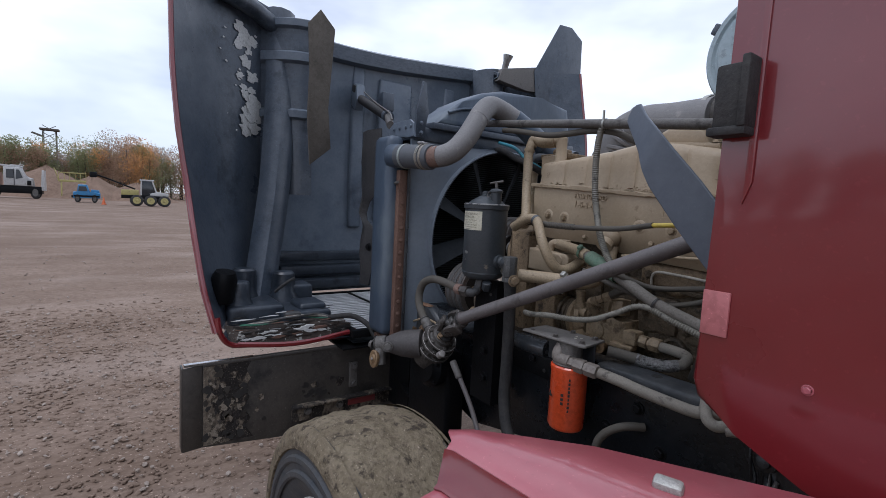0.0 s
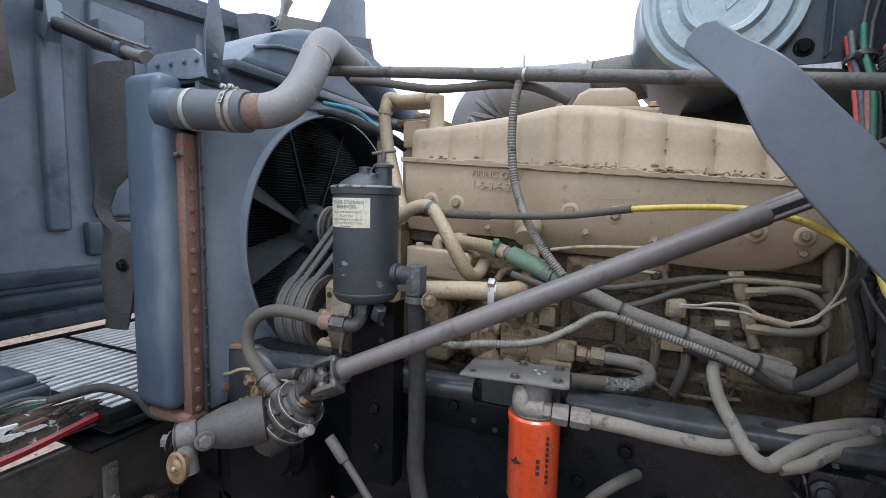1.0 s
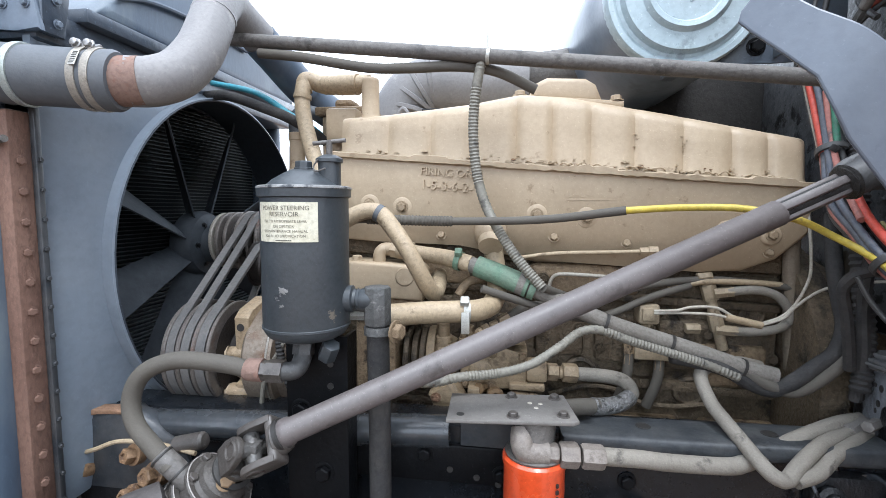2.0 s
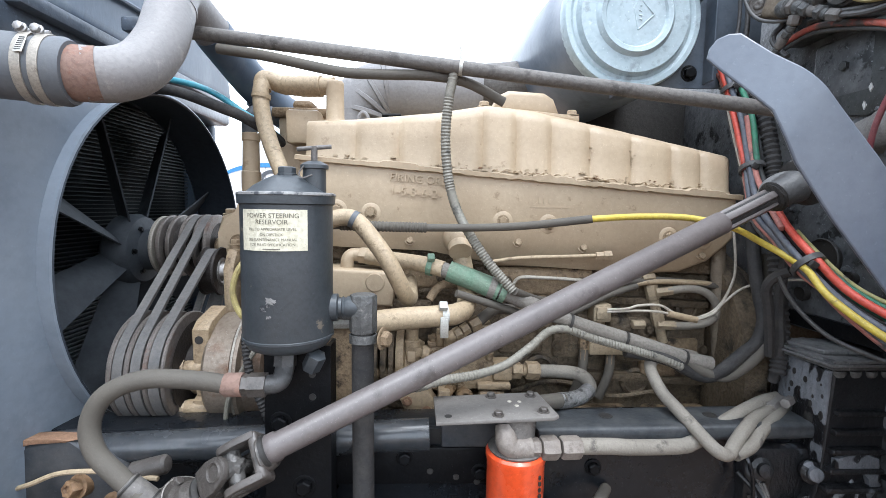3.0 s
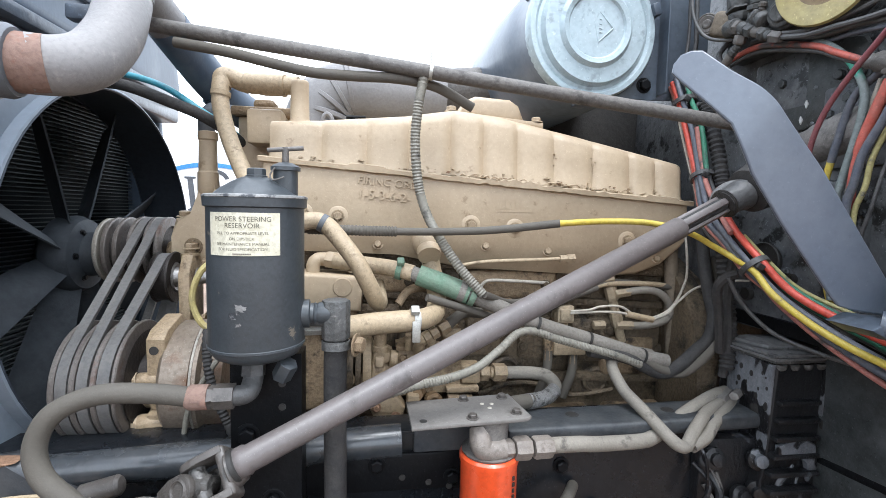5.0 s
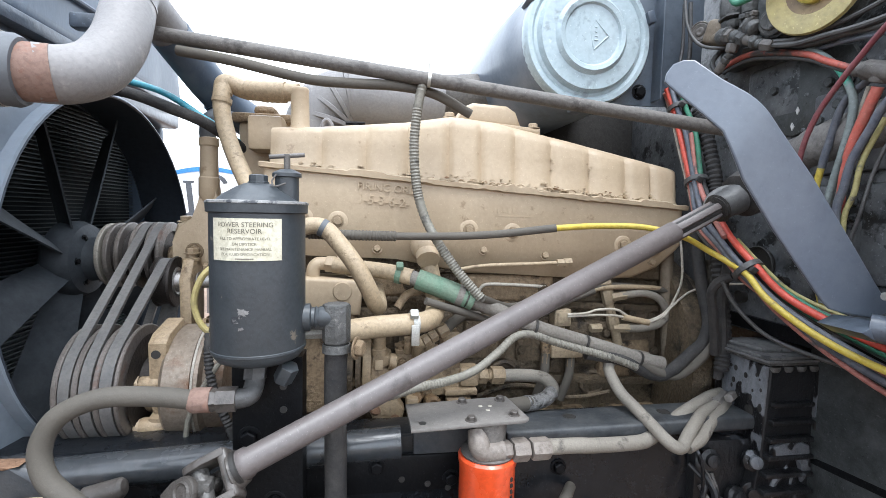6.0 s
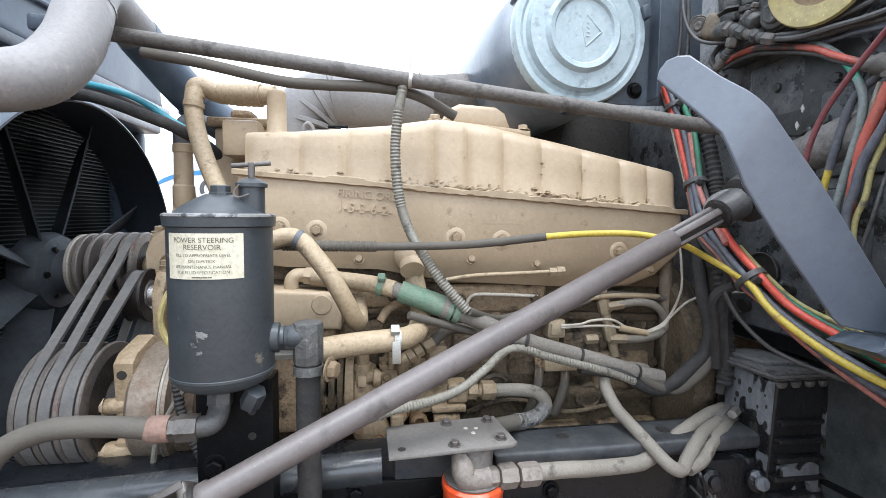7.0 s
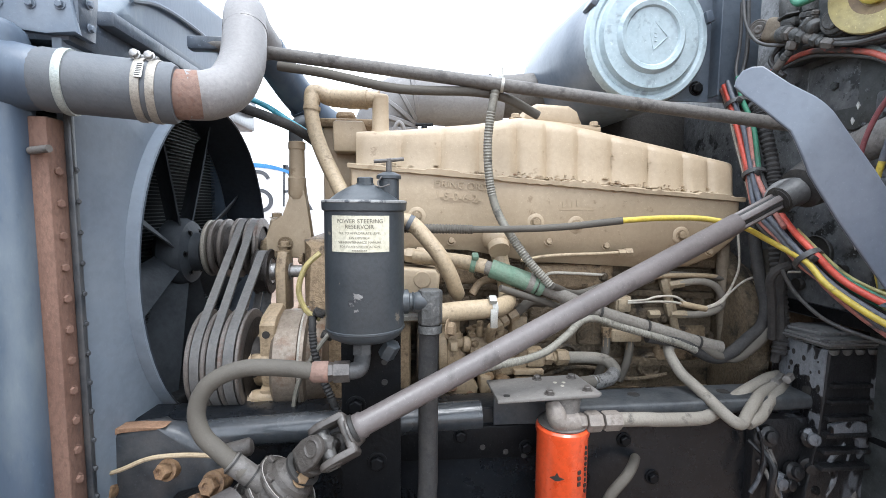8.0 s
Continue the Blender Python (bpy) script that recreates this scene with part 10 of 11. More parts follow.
    # pipes leaving the group
    for pts, r_ in (([(-0.528, 1.348, 1.929), (-0.52, 1.30, 1.916), (-0.51, 1.25, 1.914), (-0.50, 1.18, 1.91), (-0.49, 1.06, 1.915)], 0.0052),
                    ([(-0.528, 1.350, 1.936), (-0.515, 1.30, 1.926), (-0.50, 1.24, 1.93), (-0.495, 1.16, 1.94), (-0.49, 1.06, 1.96)], 0.0045),
                    ([(-0.515, 1.418, 2.055), (-0.52, 1.40, 2.08), (-0.52, 1.36, 2.10)], 0.006),
                    ([(-0.53, 1.335, 2.05), (-0.535, 1.325, 2.01), (-0.525, 1.32, 1.975), (-0.51, 1.30, 1.945), (-0.49, 1.25, 1.93)], 0.005),
                    ([(-0.49, 1.53, 1.985), (-0.51, 1.535, 1.955), (-0.505, 1.52, 1.925), (-0.50, 1.50, 1.905)], 0.006)):
        bm = bmesh.new()
        tube(bm, pts, r_, 8)
        part("air_pipe", bm, M["wire_black"], v)
    bm = bmesh.new()
    span(bm, (-0.485, 1.36, 1.935), (-0.43, 1.55, 2.09), 0.015)
    part("manifold", bm, M["recess"], v)
    for y_, z_ in ((1.385, 1.95), (1.52, 1.955), (1.375, 2.05), (1.45, 2.06), (1.50, 1.945)):
        bolt(v, (-0.485, y_, z_), (-1, 0, 0), 0.0085, "valve")
    y = thing("brake_fluid_cap", (-0.52, 1.27, 2.0), "large round yellowed plastic disc on the firewall", "cap")
    n = V(-1, -0.25, -0.05)
    bm = bmesh.new()
    lathe(bm, (-0.485, 1.275, 2.010), n, [(0, 0.060), (0.030, 0.064), (0.032, 0.082), (0.038, 0.0855), (0.044, 0.083), (0.044, 0.066), (0.036, 0.040), (0.034, 0.034)], 48)
    disc = part("disc", bm, M["tan_plastic"], y)
    # browner ring in the hollow of the disc
    bm = bmesh.new()
    lathe(bm, V(-0.485, 1.275, 2.010) + n.normalized() * 0.0385, n, [(0.0035, 0.060), (0.0005, 0.050), (-0.0015, 0.040), (-0.003, 0.034)], 40, caps=False)
    part("stained_ring", bm, M["disc_brown"], disc, "brown hollow of the disc")
    bm = bmesh.new()
    lathe(bm, V(-0.485, 1.275, 2.010) + n.normalized() * 0.033, n, [(0, 0.031), (0.012, 0.031), (0.020, 0.024), (0.024, 0.010)], 28)
    part("knob", bm, M["yellow_knob"], y, "bright yellow knob")
    bm = bmesh.new()
    prism(bm, [(1.31, 1.895), (1.335, 1.92), (1.20, 2.02), (1.17, 1.985)], plane_yz(-0.468), 0.014, 0.003)
    part("strap", bm, M["valve"], y)


build_valves()


def build_arm():
    a = thing("hood_rest_arm", (-0.60, 1.08, 1.45), "bent dark grey flat steel hood rest arm", "support arm")
    # flat lower limb and a flat tip bent inwards
    def onto(p, a_, b_, c_):
        """Slides a point along y on to the plane of three others."""
        a_, b_, c_ = V(a_), V(b_), V(c_)
        nrm = (b_ - a_).cross(c_ - a_)
        p = V(p)
        return V(p.x, a_.y - (nrm.x * (p.x - a_.x) + nrm.z * (p.z - a_.z)) / nrm.y, p.z)
    fold_hi, fold_lo = (-0.777, 1.088, 1.747), (-0.813, 1.095, 1.680)
    low = ((-0.545, 1.093, 1.475), fold_hi, fold_lo)
    tip = (fold_hi, fold_lo, (-0.870, 1.145, 1.800))
    lower = [onto(p, *low) for p in ((-0.777, 0, 1.747), (-0.741, 0, 1.706), (-0.686, 0, 1.646), (-0.619, 0, 1.564), (-0.549, 0, 1.477), (-0.524, 0, 1.447), (-0.552, 0, 1.435), (-0.605, 0, 1.443), (-0.628, 0, 1.449), (-0.642, 0, 1.461), (-0.734, 0, 1.566), (-0.790, 0, 1.637), (-0.813, 0, 1.680))]
    upper = [onto(p, *tip) for p in ((-0.813, 0, 1.680), (-0.820, 0, 1.703), (-0.846, 0, 1.735), (-0.871, 0, 1.764), (-0.883, 0, 1.780), (-0.880, 0, 1.793), (-0.871, 0, 1.806), (-0.859, 0, 1.811), (-0.846, 0, 1.810), (-0.816, 0, 1.779), (-0.777, 0, 1.747))]
    bm = bmesh.new()
    for ring in (lower, upper):
        bm.faces.new([bm.verts.new(q) for q in ring])
    bmesh.ops.remove_doubles(bm, verts=bm.verts, dist=0.0005)
    bmesh.ops.recalc_face_normals(bm, faces=bm.faces)
    fold = [e for e in bm.edges if len(e.link_faces) == 2]
    bmesh.ops.bevel(bm, geom=fold, offset=0.022, segments=5, affect="EDGES", profile=0.5)
    bmesh.ops.recalc_face_normals(bm, faces=bm.faces)
    bmesh.ops.solidify(bm, geom=list(bm.faces), thickness=0.006)
    es = [e for e in bm.edges if len(e.link_faces) == 2 and e.calc_face_angle(0) > 1.0]
    bmesh.ops.bevel(bm, geom=es, offset=0.0025, segments=2, affect="EDGES", profile=0.5)
    part("plate", bm, M["arm"], a, angle=20)
    bm = bmesh.new()
    prism(bm, [(-0.63, 1.425), (-0.60, 1.437), (-0.54, 1.43), (-0.50, 1.42), (-0.50, 1.408), (-0.60, 1.41)], plane_xz(1.045), 0.07, 0.003)
    part("foot", bm, M["slate_dark"], a)
    bm = bmesh.new()
    tube(bm, [(-0.585, 1.055, 1.475), (-0.52, 1.045, 1.472), (-0.505, 1.04, 1.455), (-0.505, 1.04, 1.43)], 0.006, 8)
    part("pin_clip", bm, M["clamp"], a, "bright bent spring clip")
    bm = bmesh.new()
    tube(bm, [(-0.60, 1.06, 1.43), (-0.55, 1.0, 1.42), (-0.50, 0.97, 1.41)], 0.02, 10)
    part("stay", bm, M["slate_dark"], a)


build_arm()


def build_transmission():
    t = thing("clutch_housing", (-0.45, 1.38, 0.9), "black cast housing with peeling grey grime, ribs and a layered lid", "housing")
    bm = bmesh.new()
    prism(bm, [(-0.507, 1.285), (-0.365, 1.288), (-0.365, 1.05), (-0.39, 0.88), (-0.55, 0.88), (-0.512, 1.10)], plane_xz(1.315), 0.15, 0.006)
    part("box_body", bm, M["peel_black"], t)
    bm = bmesh.new()
    prism(bm, [(1.318, 1.282), (1.462, 1.285), (1.458, 1.18), (1.43, 1.12), (1.40, 1.06), (1.318, 1.04)], plane_yz(-0.5125), 0.010, 0.003)
    web = part("peeling_web", bm, M["peeling"], t, "grey film peeling from the black side")
    for k, (y0, y1, z0, th) in enumerate(((1.31, 1.465, 1.286, 0.006), (1.306, 1.47, 1.2925, 0.0055), (1.309, 1.466, 1.2985, 0.006))):
        bm = bmesh.new()
        x0 = (-0.512, -0.518, -0.514)[k]
        prism(bm, [(x0, y0), (-0.362, y0 + 0.002), (-0.360, y1), (x0 - 0.022, y1)], Matrix.Translation((0, 0, z0)), th, 0.0015)
        part("lid_layer", bm, M[("valve", "lid_dust", "lid_dust")[k]], t)
    bm = bmesh.new()
    prism(bm, [(-0.50, 1.345), (-0.42, 1.335), (-0.40, 1.40), (-0.47, 1.44), (-0.52, 1.42)], Matrix.Translation((0, 0, 1.304)), 0.010, 0.004)
    part("lid_boss", bm, M["lid_dust"], t)
    for k in range(5):
        bm = bmesh.new()
        x = -0.495 + 0.030 * k
        lathe(bm, (x, 1.318, 1.284), (0.1, 0, -1), [(0, 0.011), (0.006, 0.0115), (0.012, 0.008), (0.014, 0.003)], 12)
        part("drip", bm, M["valve"], t)
    for k in range(6):
        bm = bmesh.new()
        z = 1.205 - 0.036 * k
        span(bm, (-0.50 - 0.004 * k, 1.303 - 0.002 * k, z - 0.006), (-0.405, 1.325, z + 0.006), 0.005)
        part("rib", bm, M["peel_black"], t)
    bm = bmesh.new()
    prism(bm, [(-0.400, 1.284), (-0.368, 1.286), (-0.368, 1.09), (-0.376, 1.03), (-0.390, 1.06), (-0.386, 1.14), (-0.402, 1.18)], plane_xz(1.306), 0.014, 0.003)
    part("peeling_edge", bm, M["peeling"], t)
    bm = bmesh.new()
    prism(bm, [(-0.50, 1.12), (-0.45, 1.135), (-0.415, 1.12), (-0.405, 1.07), (-0.425, 1.04), (-0.43, 1.085), (-0.455, 1.105), (-0.50, 1.095)], plane_xz(1.301), 0.012, 0.004)
    part("peeling_scroll", bm, M["peeling"], t)
    rnd = random.Random(2)
    for k in range(54):
        bm = bmesh.new()
        if k % 3:
            y_, z_ = rnd.uniform(1.325, 1.45), rnd.uniform(1.08, 1.27)
            if z_ < 1.06 + 1.2 * max(0, y_ - 1.40):
                z_ = 1.24
            p, n_ = V(-0.5122, y_, z_), (-1, 0, 0)
        else:
            p, n_ = V(rnd.uniform(-0.398, -0.372), 1.3062, rnd.uniform(1.10, 1.27)), (0, -1, 0)
        r_ = rnd.choice((0.0025, 0.003, 0.004, 0.005, 0.007))
        lathe(bm, (0, 0, 0), (0, 0, 1), [(-0.003, r_), (0.0008, r_), (0.0012, r_ * 0.6)], 10)
        bm.transform(Matrix.Translation(p) @ basis(n_) @ Matrix.Diagonal((1, rnd.uniform(1.0, 1.9), 1, 1)))
        part("pit", bm, M["ink"], web)
    # fittings where the pale hoses end, and rags of grime below them
    for p_, q_, r_ in (((-0.56, 1.395, 1.172), (-0.515, 1.425, 1.180), 0.0165), ((-0.575, 1.36, 1.160), (-0.53, 1.385, 1.150), 0.012), ((-0.545, 1.375, 1.195), (-0.512, 1.40, 1.193), 0.010), ((-0.60, 1.40, 1.135), (-0.585, 1.39, 1.10), 0.012)):
        bm = bmesh.new()
        cyl(bm, p_, q_, r_, n=6, bev=0.002)
        part("port_nut", bm, M["plate_grey"], t)
    for x, y, z, r_ in ((-0.575, 1.375, 1.125, 0.020), (-0.555, 1.365, 1.095, 0.024)):
        bm = bmesh.new()
        tube(bm, [V(x, y, z) + V(r_ * math.cos(a_), -0.006, r_ * math.sin(a_) * 0.8) for a_ in [0.3 + 0.45 * j for j in range(9)]], 0.0055, 8)
        part("wire_loop", bm, M["union"], t)
    for k in range(14):
        bm = bmesh.new()
        x, z = rnd.uniform(-0.66, -0.42), rnd.uniform(0.93, 1.10)
        tube(bm, [(x, 1.345, z + 0.03), (x + rnd.uniform(-0.01, 0.03), 1.322, z), (x + rnd.uniform(-0.01, 0.02), 1.318, z - 0.04), (x + rnd.uniform(-0.02, 0.02), 1.325, z - rnd.uniform(0.06, 0.12))], rnd.choice((0.003, 0.005, 0.008)), 8)
        part("linkage", bm, M[("peeling", "peel_black", "bracket")[k % 3]], t)
    for k in range(7):
        bm = bmesh.new()
        x, z = rnd.uniform(-0.65, -0.50), rnd.uniform(0.95, 1.09)
        lathe(bm, (x, 1.335, z), (rnd.uniform(-0.5, 0.5), -1, rnd.uniform(-0.2, 0.5)), [(0, 0.022), (0.010, 0.022), (0.014, 0.014), (0.022, 0.013), (0.024, 0.006)], 14)
        part("grimy_knob", bm, M[("peel_black", "peeling")[k % 2]], t)
    bm = bmesh.new()
    span(bm, (-0.64, 1.345, 0.90), (-0.50, 1.42, 1.12), 0.015)
    part("mount_arm", bm, M["peel_black"], t)
    bm = bmesh.new()
    lathe(bm, (-0.56, YC, 1.2), (1, 0, 0), [(0, 0.30), (0.05, 0.30), (0.06, 0.26), (0.30, 0.20), (0.9, 0.17)], 36)
    part("bell_housing", bm, M["block"], t)


build_transmission()


# ================= far background =================
def build_far():
    # treeline
    rnd = random.Random(21)
    mats = ["leaf_green", "leaf_brown", "leaf_grey", "leaf_orange"]
    pts = {m: ([], []) for m in mats}
    trunk = bmesh.new()
    for i in range(330):
        y = rnd.uniform(-26, 20)
        x = -118 + rnd.uniform(-14, 8)
        if 100 <= i < 220:
            y = rnd.choice((rnd.uniform(-80, -26), rnd.uniform(20, 80)))
        if i >= 220:
            x, y = rnd.uniform(-110, 90), -78 + rnd.uniform(-8, 6)
        hgt = rnd.uniform(8.0, 11.6) + 0.9 * math.sin(y * 0.11)
        mt = rnd.choices(mats, (4, 5, 2.2, 1.3))[0]
        cyl(trunk, (x, y, 0), (x + rnd.uniform(-0.5, 0.5), y + rnd.uniform(-0.5, 0.5), hgt * 0.8), 0.22, 0.06, n=5)
        verts, faces = pts[mt]
        lobes = [(rnd.uniform(-1, 1) * hgt * 0.16, rnd.uniform(-1, 1) * hgt * 0.16, hgt * rnd.uniform(0.35, 0.95), hgt * rnd.uniform(0.13, 0.22)) for q in range(7)]
        for k in range(2300 if i < 100 else 200):
            if k % 4:
                lx, ly, lz, lr = lobes[k % 7]
                d = V(rnd.gauss(0, 1), rnd.gauss(0, 1), rnd.gauss(0, 1)).normalized() * lr * rnd.uniform(0.5, 1.05)
                p = V(x + lx, y + ly, lz) + d
            else:
                f = rnd.random()
                rad, a = (1.0 - 0.5 * f) * hgt * 0.26 * rnd.random() ** 0.5, rnd.uniform(0, 6.283)
                p = V(x + rad * math.cos(a), y + rad * math.sin(a), hgt * 0.85 * f)
            s = rnd.uniform(0.08, 0.16) if i < 100 else rnd.uniform(0.3, 0.7)
            m = Matrix.Translation(p) @ Euler((rnd.random() * 6, rnd.random() * 6, rnd.random() * 6)).to_matrix().to_4x4()
            base = len(verts)
            verts += [m @ V(u * s, v * s, w * s) for u, v, w in ((-1, 0, 0), (0.2, -0.7, 0.2), (1, 0.1, -0.1), (0.1, 0.8, 0.3))]
            faces.append((base, base + 1, base + 2, base + 3))
    labels = {"leaf_green": "far dull green leaf clumps of the treeline", "leaf_brown": "far brown autumn leaf clumps of the treeline", "leaf_grey": "far grey bare twigs of the treeline", "leaf_orange": "far orange autumn leaf clumps of the treeline"}
    w = thing("far_woods", (0, 0, 0), "far autumn treeline in green, brown, grey and orange", "woods", kind="stuff")
    part("trunks", trunk, M["bark"], w)
    for m in mats:
        me = bpy.data.meshes.new("leaves")
        me.from_pydata(pts[m][0], [], pts[m][1])
        me.materials.append(M[m])
        ob = new("leaves", me)
        ob.parent = w
        ob["label"] = labels[m]

    # gravel piles
    def heap(name, at, rx, ry, hz, seed):
        bm = bmesh.new()
        rows = []
        for i in range(10):
            f = i / 9
            row = []
            for k in range(41):
                a = 2 * math.pi * k / 40
                wob = 1 + 0.18 * noise.noise((math.cos(a) * 2 + seed, math.sin(a) * 2, f * 2))
                row.append(V(at[0] + rx * (1 - f) * wob * math.cos(a), at[1] + ry * (1 - f) * wob * math.sin(a), hz * (f ** 0.9) * (1 + 0.08 * noise.noise((k * 0.4, f * 3, seed))) - 0.1))
            rows.append(row)
        sheet(bm, rows)
        solid(name, bm, M["pile"], "tall heap of reddish-brown sandy gravel", "gravel pile", group="gravel piles")
    for at, rx, ry, hz, sd in (((-92, -8, 0), 8, 8, 4.7, 1.0), ((-90, -2.5, 0), 8, 6, 3.7, 4.0), ((-95, -17, 0), 9, 10, 4.6, 7.0), ((-88, 3, 0), 7, 6, 2.9, 9.0)):
        heap("gravel_pile", at, rx, ry, hz, sd)

    def wheels(parent, spots, r, width, rim_mat):
        for x, y in spots:
            bm = bmesh.new()
            lathe(bm, (x - width / 2, y, r), (1, 0, 0), [(0, r * 0.55), (0.02, r * 0.9), (0.08, r), (width - 0.08, r), (width - 0.02, r * 0.9), (width, r * 0.55)], 24)
            t = part("wheel", bm, M["rubber"], parent)
            bm = bmesh.new()
            lathe(bm, (x + width / 2, y, r), (1, 0, 0), [(0, r * 0.62), (0.03, r * 0.56), (0.008, r * 0.45), (0.012, r * 0.2), (0.05, r * 0.15)], 18)
            part("rim", bm, M[rim_mat], t)

    # forestry forwarder, seen side-on: its length runs along y
    f = thing("forestry_forwarder", (-50, 2.4, 0), "pale yellow and white six-wheeled forestry machine with dark cab", "machine")
    wheels(f, [(-48.9, 0.75), (-48.9, 2.35), (-49.1, 4.0), (-51.1, 0.75), (-51.1, 2.35), (-51.1, 4.0)], 0.76, 0.6, "yellow_paint")
    bm = bmesh.new()
    prism(bm, [(-1.0, 1.0), (4.4, 1.0), (4.4, 1.45), (-1.0, 1.45)], plane_yz(-50.9), 1.8, 0.08)
    part("chassis", bm, M["black"], f)
    bm = bmesh.new()
    prism(bm, [(-1.0, 1.45), (1.0, 1.45), (1.0, 2.2), (-1.0, 2.2)], plane_yz(-50.8), 1.6, 0.08)
    part("bunk", bm, M["yellow_paint"], f)
    bm = bmesh.new()
    prism(bm, [(1.3, 1.45), (3.1, 1.45), (2.7, 3.5), (1.35, 3.5)], plane_yz(-50.75), 1.5, 0.1)
    part("cab", bm, M["glass_dark"], f)
    bm = bmesh.new()
    for a_, b_ in (((2.55, 3.5), (3.15, 1.6)), ((1.30, 3.5), (1.25, 1.5))):
        tube(bm, [(-49.2, a_[0], a_[1]), (-49.2, b_[0], b_[1])], 0.10, 6, flat=True)
    span(bm, (-50.8, 1.15, 3.45), (-49.2, 2.8, 3.65), 0.06)
    part("cab_pillars", bm, M["white"], f)
    bm = bmesh.new()
    prism(bm, [(2.3, 1.45), (4.5, 1.45), (4.5, 1.85), (3.2, 2.05), (2.3, 1.75)], plane_yz(-50.75), 1.7, 0.08)
    part("hood", bm, M["white"], f)
    bm = bmesh.new()
    tube(bm, [(-50, 0.6, 2.3), (-50, -0.5, 2.7), (-50, -2.2, 3.4), (-50, -3.6, 3.9)], 0.10, 8, flat=True)
    part("crane_boom", bm, M["black"], f)
    bm = bmesh.new()
    box(bm, (-50, -4.0, 3.9), (0.5, 0.8, 0.7), bev=0.1)
    part("grapple", bm, M["black"], f)

    f.scale, f.location = (0.76, 0.76, 0.76), (-59.0, 3.35, 0)
    # small blue pickup
    p = thing("blue_pickup", (-65, -2.2, 0), "small bright blue old pickup truck parked on the yard", "pickup")
    bm = bmesh.new()
    prism(bm, [(-4.0, 0.45), (-4.0, 1.15), (-3.3, 1.2), (-1.0, 1.2), (0.3, 1.1), (0.3, 0.5)], plane_yz(-65.9), 1.8, 0.12)
    part("body", bm, M["blue_paint"], p)
    bm = bmesh.new()
    prism(bm, [(-3.4, 1.15), (-3.2, 1.95), (-1.8, 1.95), (-1.4, 1.15)], plane_yz(-65.75), 1.5, 0.12)
    part("cab", bm, M["blue_paint"], p)
    bm = bmesh.new()
    prism(bm, [(-3.15, 1.25), (-3.05, 1.75), (-1.95, 1.75), (-1.7, 1.25)], plane_yz(-64.26), 0.03)
    part("window", bm, M["glass_dark"], p)
    bm = bmesh.new()
    span(bm, (-64.3, -3.9, 0.62), (-64.05, 0.2, 0.80), 0.02)
    span(bm, (-64.25, -4.25, 0.5), (-65.6, -3.95, 0.75), 0.03)
    part("sill", bm, M["black"], p)
    bm = bmesh.new()
    prism(bm, [(-1.2, 1.18), (-1.15, 1.45), (0.1, 1.40), (0.2, 1.08)], plane_yz(-65.7), 1.4, 0.06)
    part("bonnet", bm, M["blue_paint"], p)
    wheels(p, [(-64.2, -3.3), (-64.2, -0.6), (-65.8, -3.3), (-65.8, -0.6)], 0.46, 0.25, "bracket")

    p.scale.y, p.location.y = 0.55, -2.45
    # white lorry further left
    l = thing("white_lorry", (-74, -17, 0), "white tipper lorry with dark chassis parked by the gravel", "truck")
    bm = bmesh.new()
    prism(bm, [(-19.0, 1.45), (-19.0, 3.55), (-16.7, 3.55), (-16.2, 2.55), (-15.1, 2.35), (-14.9, 1.45)], plane_yz(-75.1), 2.2, 0.12)
    part("cab", bm, M["white"], l)
    bm = bmesh.new()
    prism(bm, [(-18.6, 2.3), (-18.6, 3.3), (-17.6, 3.3), (-17.5, 2.3)], plane_yz(-72.88), 0.03)
    prism(bm, [(-17.3, 2.2), (-17.2, 3.3), (-16.8, 3.3), (-16.3, 2.4)], plane_yz(-72.88), 0.03)
    part("window", bm, M["glass_dark"], l)
    bm = bmesh.new()
    span(bm, (-72.9, -17.56, 1.5), (-72.87, -17.46, 3.35))
    part("door_gap", bm, M["black"], l)
    bm = bmesh.new()
    span(bm, (-72.9, -15.7, 1.55), (-72.86, -15.1, 2.1), 0.01)
    part("side_grille", bm, M["black"], l)
    bm = bmesh.new()
    span(bm, (-74.6, -18.2, 3.5), (-73.4, -17.0, 3.85), 0.08)
    part("roof_beacon", bm, M["white"], l)
    bm = bmesh.new()
    prism(bm, [(-24, 0.55), (-13.6, 0.6), (-13.6, 1.45), (-24, 1.45)], plane_yz(-75), 2, 0.05)
    part("chassis", bm, M["black"], l)
    bm = bmesh.new()
    prism(bm, [(-13.8, 1.0), (-13.6, 3.4), (-13.3, 3.4), (-13.2, 1.0)], plane_yz(-75), 2.0, 0.05)
    part("plow_mount", bm, M["white"], l)
    bm = bmesh.new()
    prism(bm, [(-26, 1.4), (-19.6, 1.4), (-19.6, 2.9), (-26, 3.0)], plane_yz(-75.2), 2.4, 0.1)
    part("tipper_body", bm, M["red"], l, "red tipper body")
    bm = bmesh.new()
    tube(bm, [(-74, -26, 4.2), (-74, -19, 3.7), (-74, -16.5, 3.65)], 0.12, 6, flat=True)
    part("boom", bm, M["white"], l)
    wheels(l, [(-73.2, -14.6), (-73.2, -20.5), (-73.2, -22), (-74.8, -14.6), (-74.8, -20.5), (-74.8, -22)], 0.72, 0.4, "bracket")

    l.scale.y, l.location.y = 0.62, -8.9
    # yellow screener on the pile and a traffic cone
    s = thing("yellow_screener", (-84, -5, 0), "yellow gravel screening machine behind the heap", "machine")
    bm = bmesh.new()
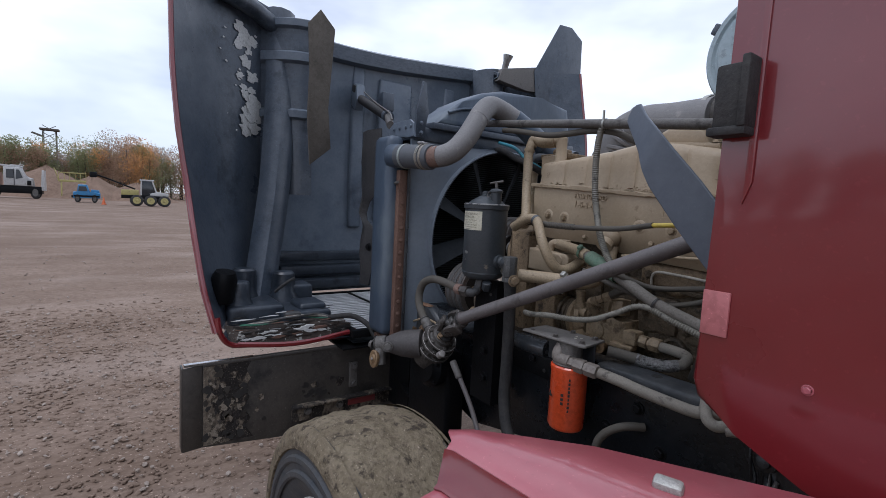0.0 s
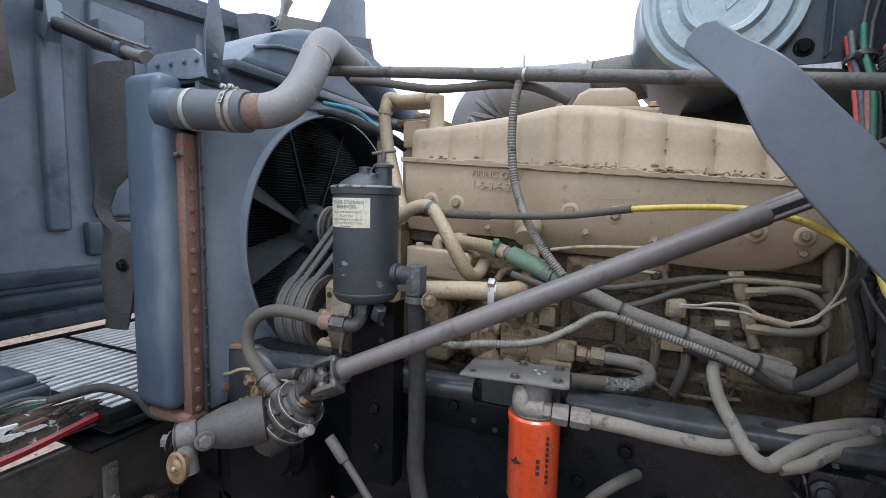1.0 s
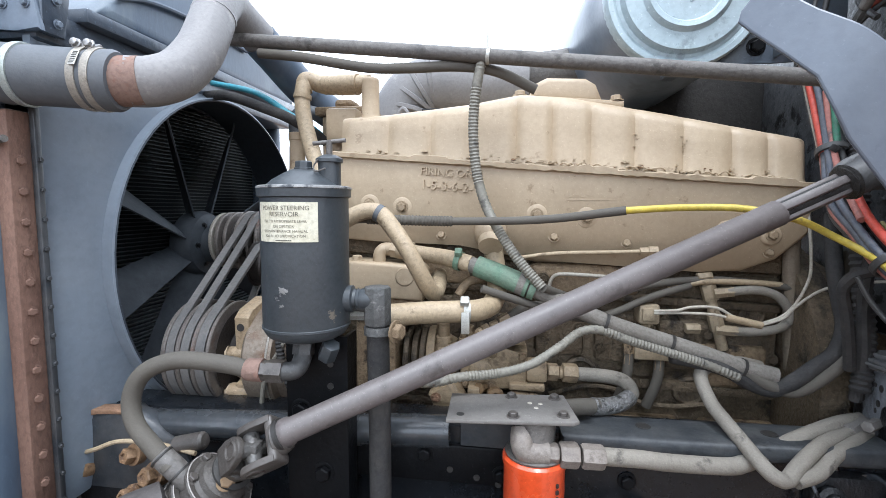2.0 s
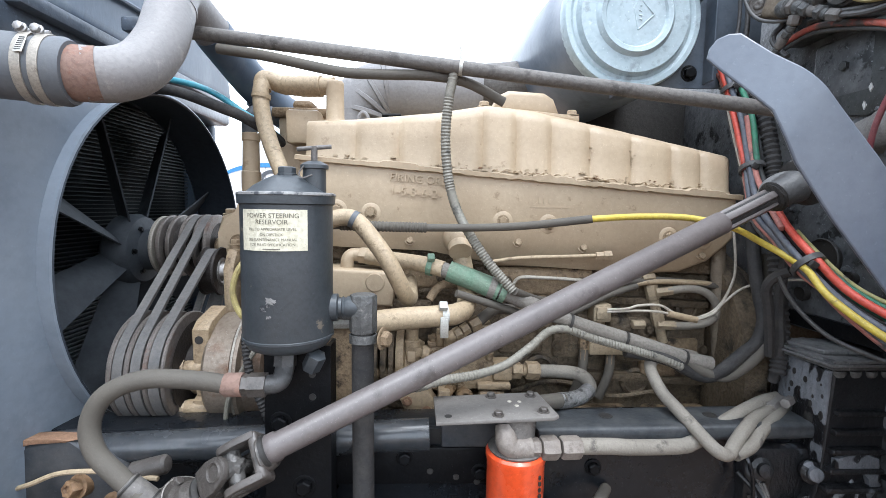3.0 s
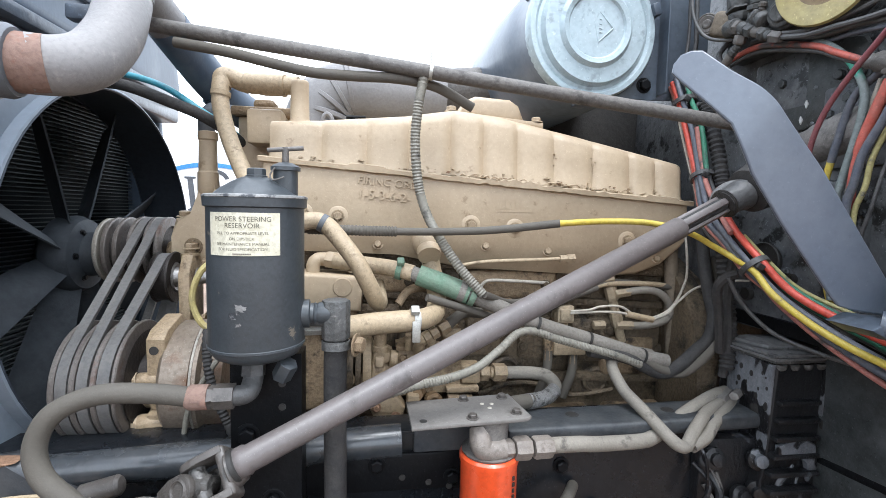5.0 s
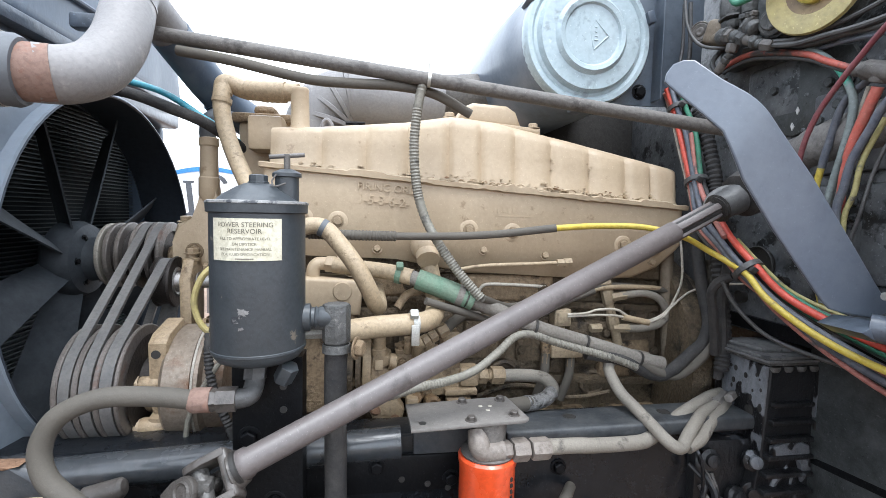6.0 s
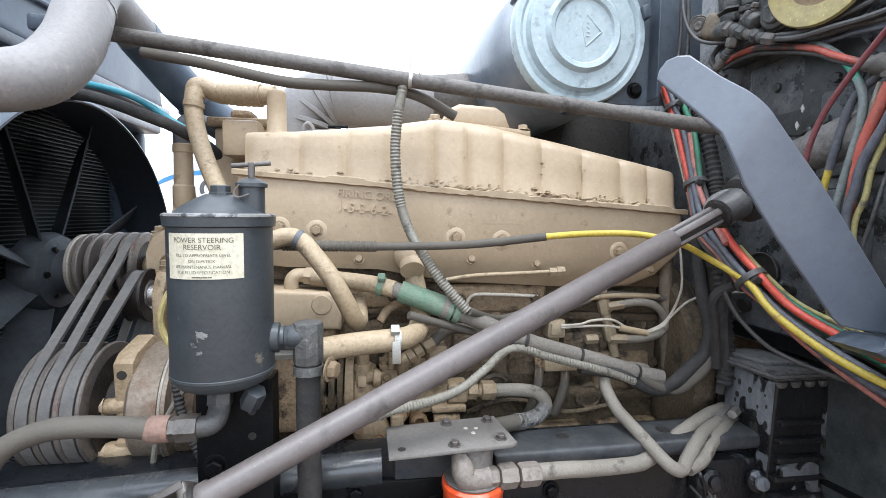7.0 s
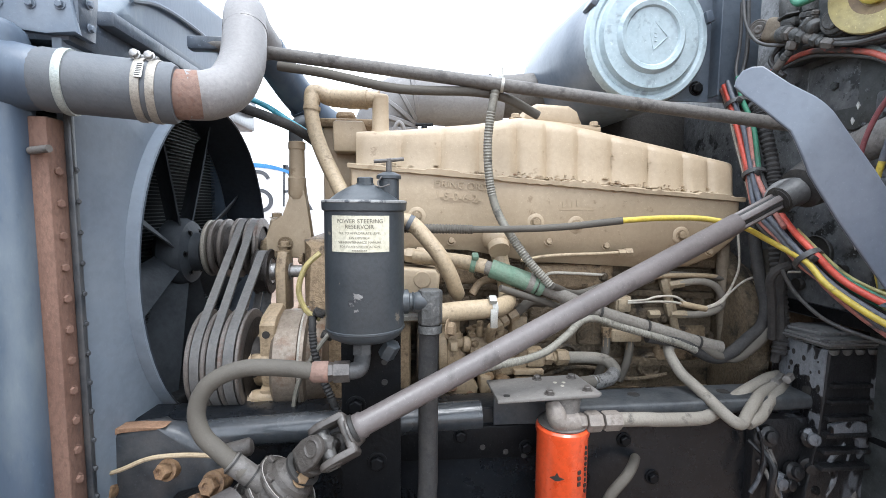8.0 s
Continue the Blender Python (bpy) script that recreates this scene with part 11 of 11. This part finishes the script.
    for y0 in (-9.2, -8.2, -7.2, -6.2, -5.2, -4.2):
        span(bm, (-84.1, y0, 4.4), (-83.9, y0 + 0.12, 5.6), 0.02)
    span(bm, (-84.1, -9.2, 5.5), (-83.9, -4.1, 5.65), 0.02)
    span(bm, (-84.2, -9.2, 4.3), (-83.8, -4.1, 4.6), 0.02)
    part("frame", bm, M["yellow_paint"], s)
    bm = bmesh.new()
    tube(bm, [(-84, -9.2, 4.4), (-84, -9.6, 5.5), (-84, -10.0, 6.2)], 0.09, 6)
    part("jib", bm, M["yellow_paint"], s)
    for y0 in (-8.8, -4.6):
        bm = bmesh.new()
        span(bm, (-84.15, y0, -0.05), (-83.85, y0 + 0.3, 4.4), 0.03)
        part("leg", bm, M["yellow_paint"], s)
    s.scale.y, s.location.y, s.location.z = 0.60, -3.6, -2.0
    c = thing("traffic_cone", (-60, -0.7, 0), "small orange traffic cone on the dirt", "cone")
    bm = bmesh.new()
    lathe(bm, (-60, -0.7, 0), (0, 0, 1), [(-0.02, 0.24), (0.05, 0.24), (0.05, 0.17), (0.75, 0.03)], 14)
    part("cone", bm, M["cone"], c)
    # lattice tower behind the trees
    t = thing("lattice_tower", (-140, -28, 0), "dark steel lattice tower rising behind the trees", "tower")
    bm = bmesh.new()
    for dy, dx in ((-1.4, -1.4), (1.4, -1.4), (-1.4, 1.4), (1.4, 1.4)):
        tube(bm, [(-140 + dx, -28.5 + dy, -0.2), (-140 + dx * 0.8, -28.5 + dy * 0.8, 20.0)], 0.09, 5, flat=True)
    for k in range(6):
        z = 8 + 2.2 * k
        for sgn in (-1, 1):
            tube(bm, [(-138.8, -28.5 - 1.2 * sgn, z), (-138.8, -28.5 + 1.2 * sgn, z + 2.0)], 0.09, 5, flat=True)
    span(bm, (-141.5, -30.2, 19.6), (-138.5, -26.8, 20.1))
    tube(bm, [(-139, -31.5, 18.5), (-139, -29.5, 17.5)], 0.3, 5, flat=True)
    part("mast", bm, M["bark"], t)
    t.scale.z, t.location.y = 0.72, -11.2


build_far()


# ================= white sign board beyond the engine =================
def build_sign():
    s = thing("yard_sign", (-3.8, 8.06, 0), "large white sign board with blue arc and dark strokes", "sign")
    for x0 in (-6.4, -5.1, -3.8, -2.5):
        bm = bmesh.new()
        span(bm, (x0 + 0.003, 8.0, 1.02), (x0 + 1.297, 8.03, 2.55), 0.003)
        panel = part("panel", bm, M["sign_white"], s)
        if x0 == -3.8:
            face = panel
    for x0 in (-6.2, -3.85, -1.5):
        bm = bmesh.new()
        span(bm, (x0, 8.034, -0.1), (x0 + 0.09, 8.12, 2.5), 0.006)
        part("post", bm, M["plate_grey"], s)
    # blue arc
    bm = bmesh.new()
    line = [V(-3.78 + 0.86 * math.cos(a), 7.993, 1.76 + 0.43 * math.sin(a)) for a in [math.pi * (0.99 - 0.86 * k / 30) for k in range(31)]]
    wide = [0.012 + 0.022 * math.sin(math.pi * k / 30) for k in range(31)]
    sheet(bm, [[p + V(0, 0, w) for p, w in zip(line, wide)], [p - V(0, 0, w) for p, w in zip(line, wide)]], 0.004)
    part("arc", bm, M["sign_blue"], face, "blue arc")
    # dark strokes
    for pts in ([(-4.15, 2.01), (-3.99, 2.01), (-3.99, 1.98), (-4.03, 1.97), (-3.99, 1.54), (-3.95, 1.52), (-3.95, 1.49), (-4.11, 1.49), (-4.11, 1.52), (-4.07, 1.54), (-4.11, 1.97), (-4.15, 1.98)],
                [(-3.33, 1.55), (-3.30, 1.55), (-3.27, 2.20), (-3.31, 2.20)],
                [(-3.31, 2.20), (-3.24, 2.20), (-2.86, 1.50), (-2.97, 1.50)],
                [(-3.31, 1.80), (-3.08, 1.84), (-3.09, 1.80), (-3.31, 1.76)]):
        bm = bmesh.new()
        prism(bm, pts, plane_xz(7.996), 0.004)
        part("stroke", bm, M["sign_dark"], face)
    for cx, cz, r, a0, a1 in ((-3.70, 1.94, 0.15, 0.3, 3.6), (-3.68, 1.64, 0.16, -2.6, 1.7)):
        bm = bmesh.new()
        rows = [[V(cx + (r + s_) * 1.1 * math.cos(a), 7.993, cz + (r + s_) * math.sin(a)) for a in [a0 + (a1 - a0) * k / 24 for k in range(25)]] for s_ in (-0.028, 0.028)]
        sheet(bm, rows, 0.004)
        part("stroke", bm, M["sign_dark"], face)


build_sign()
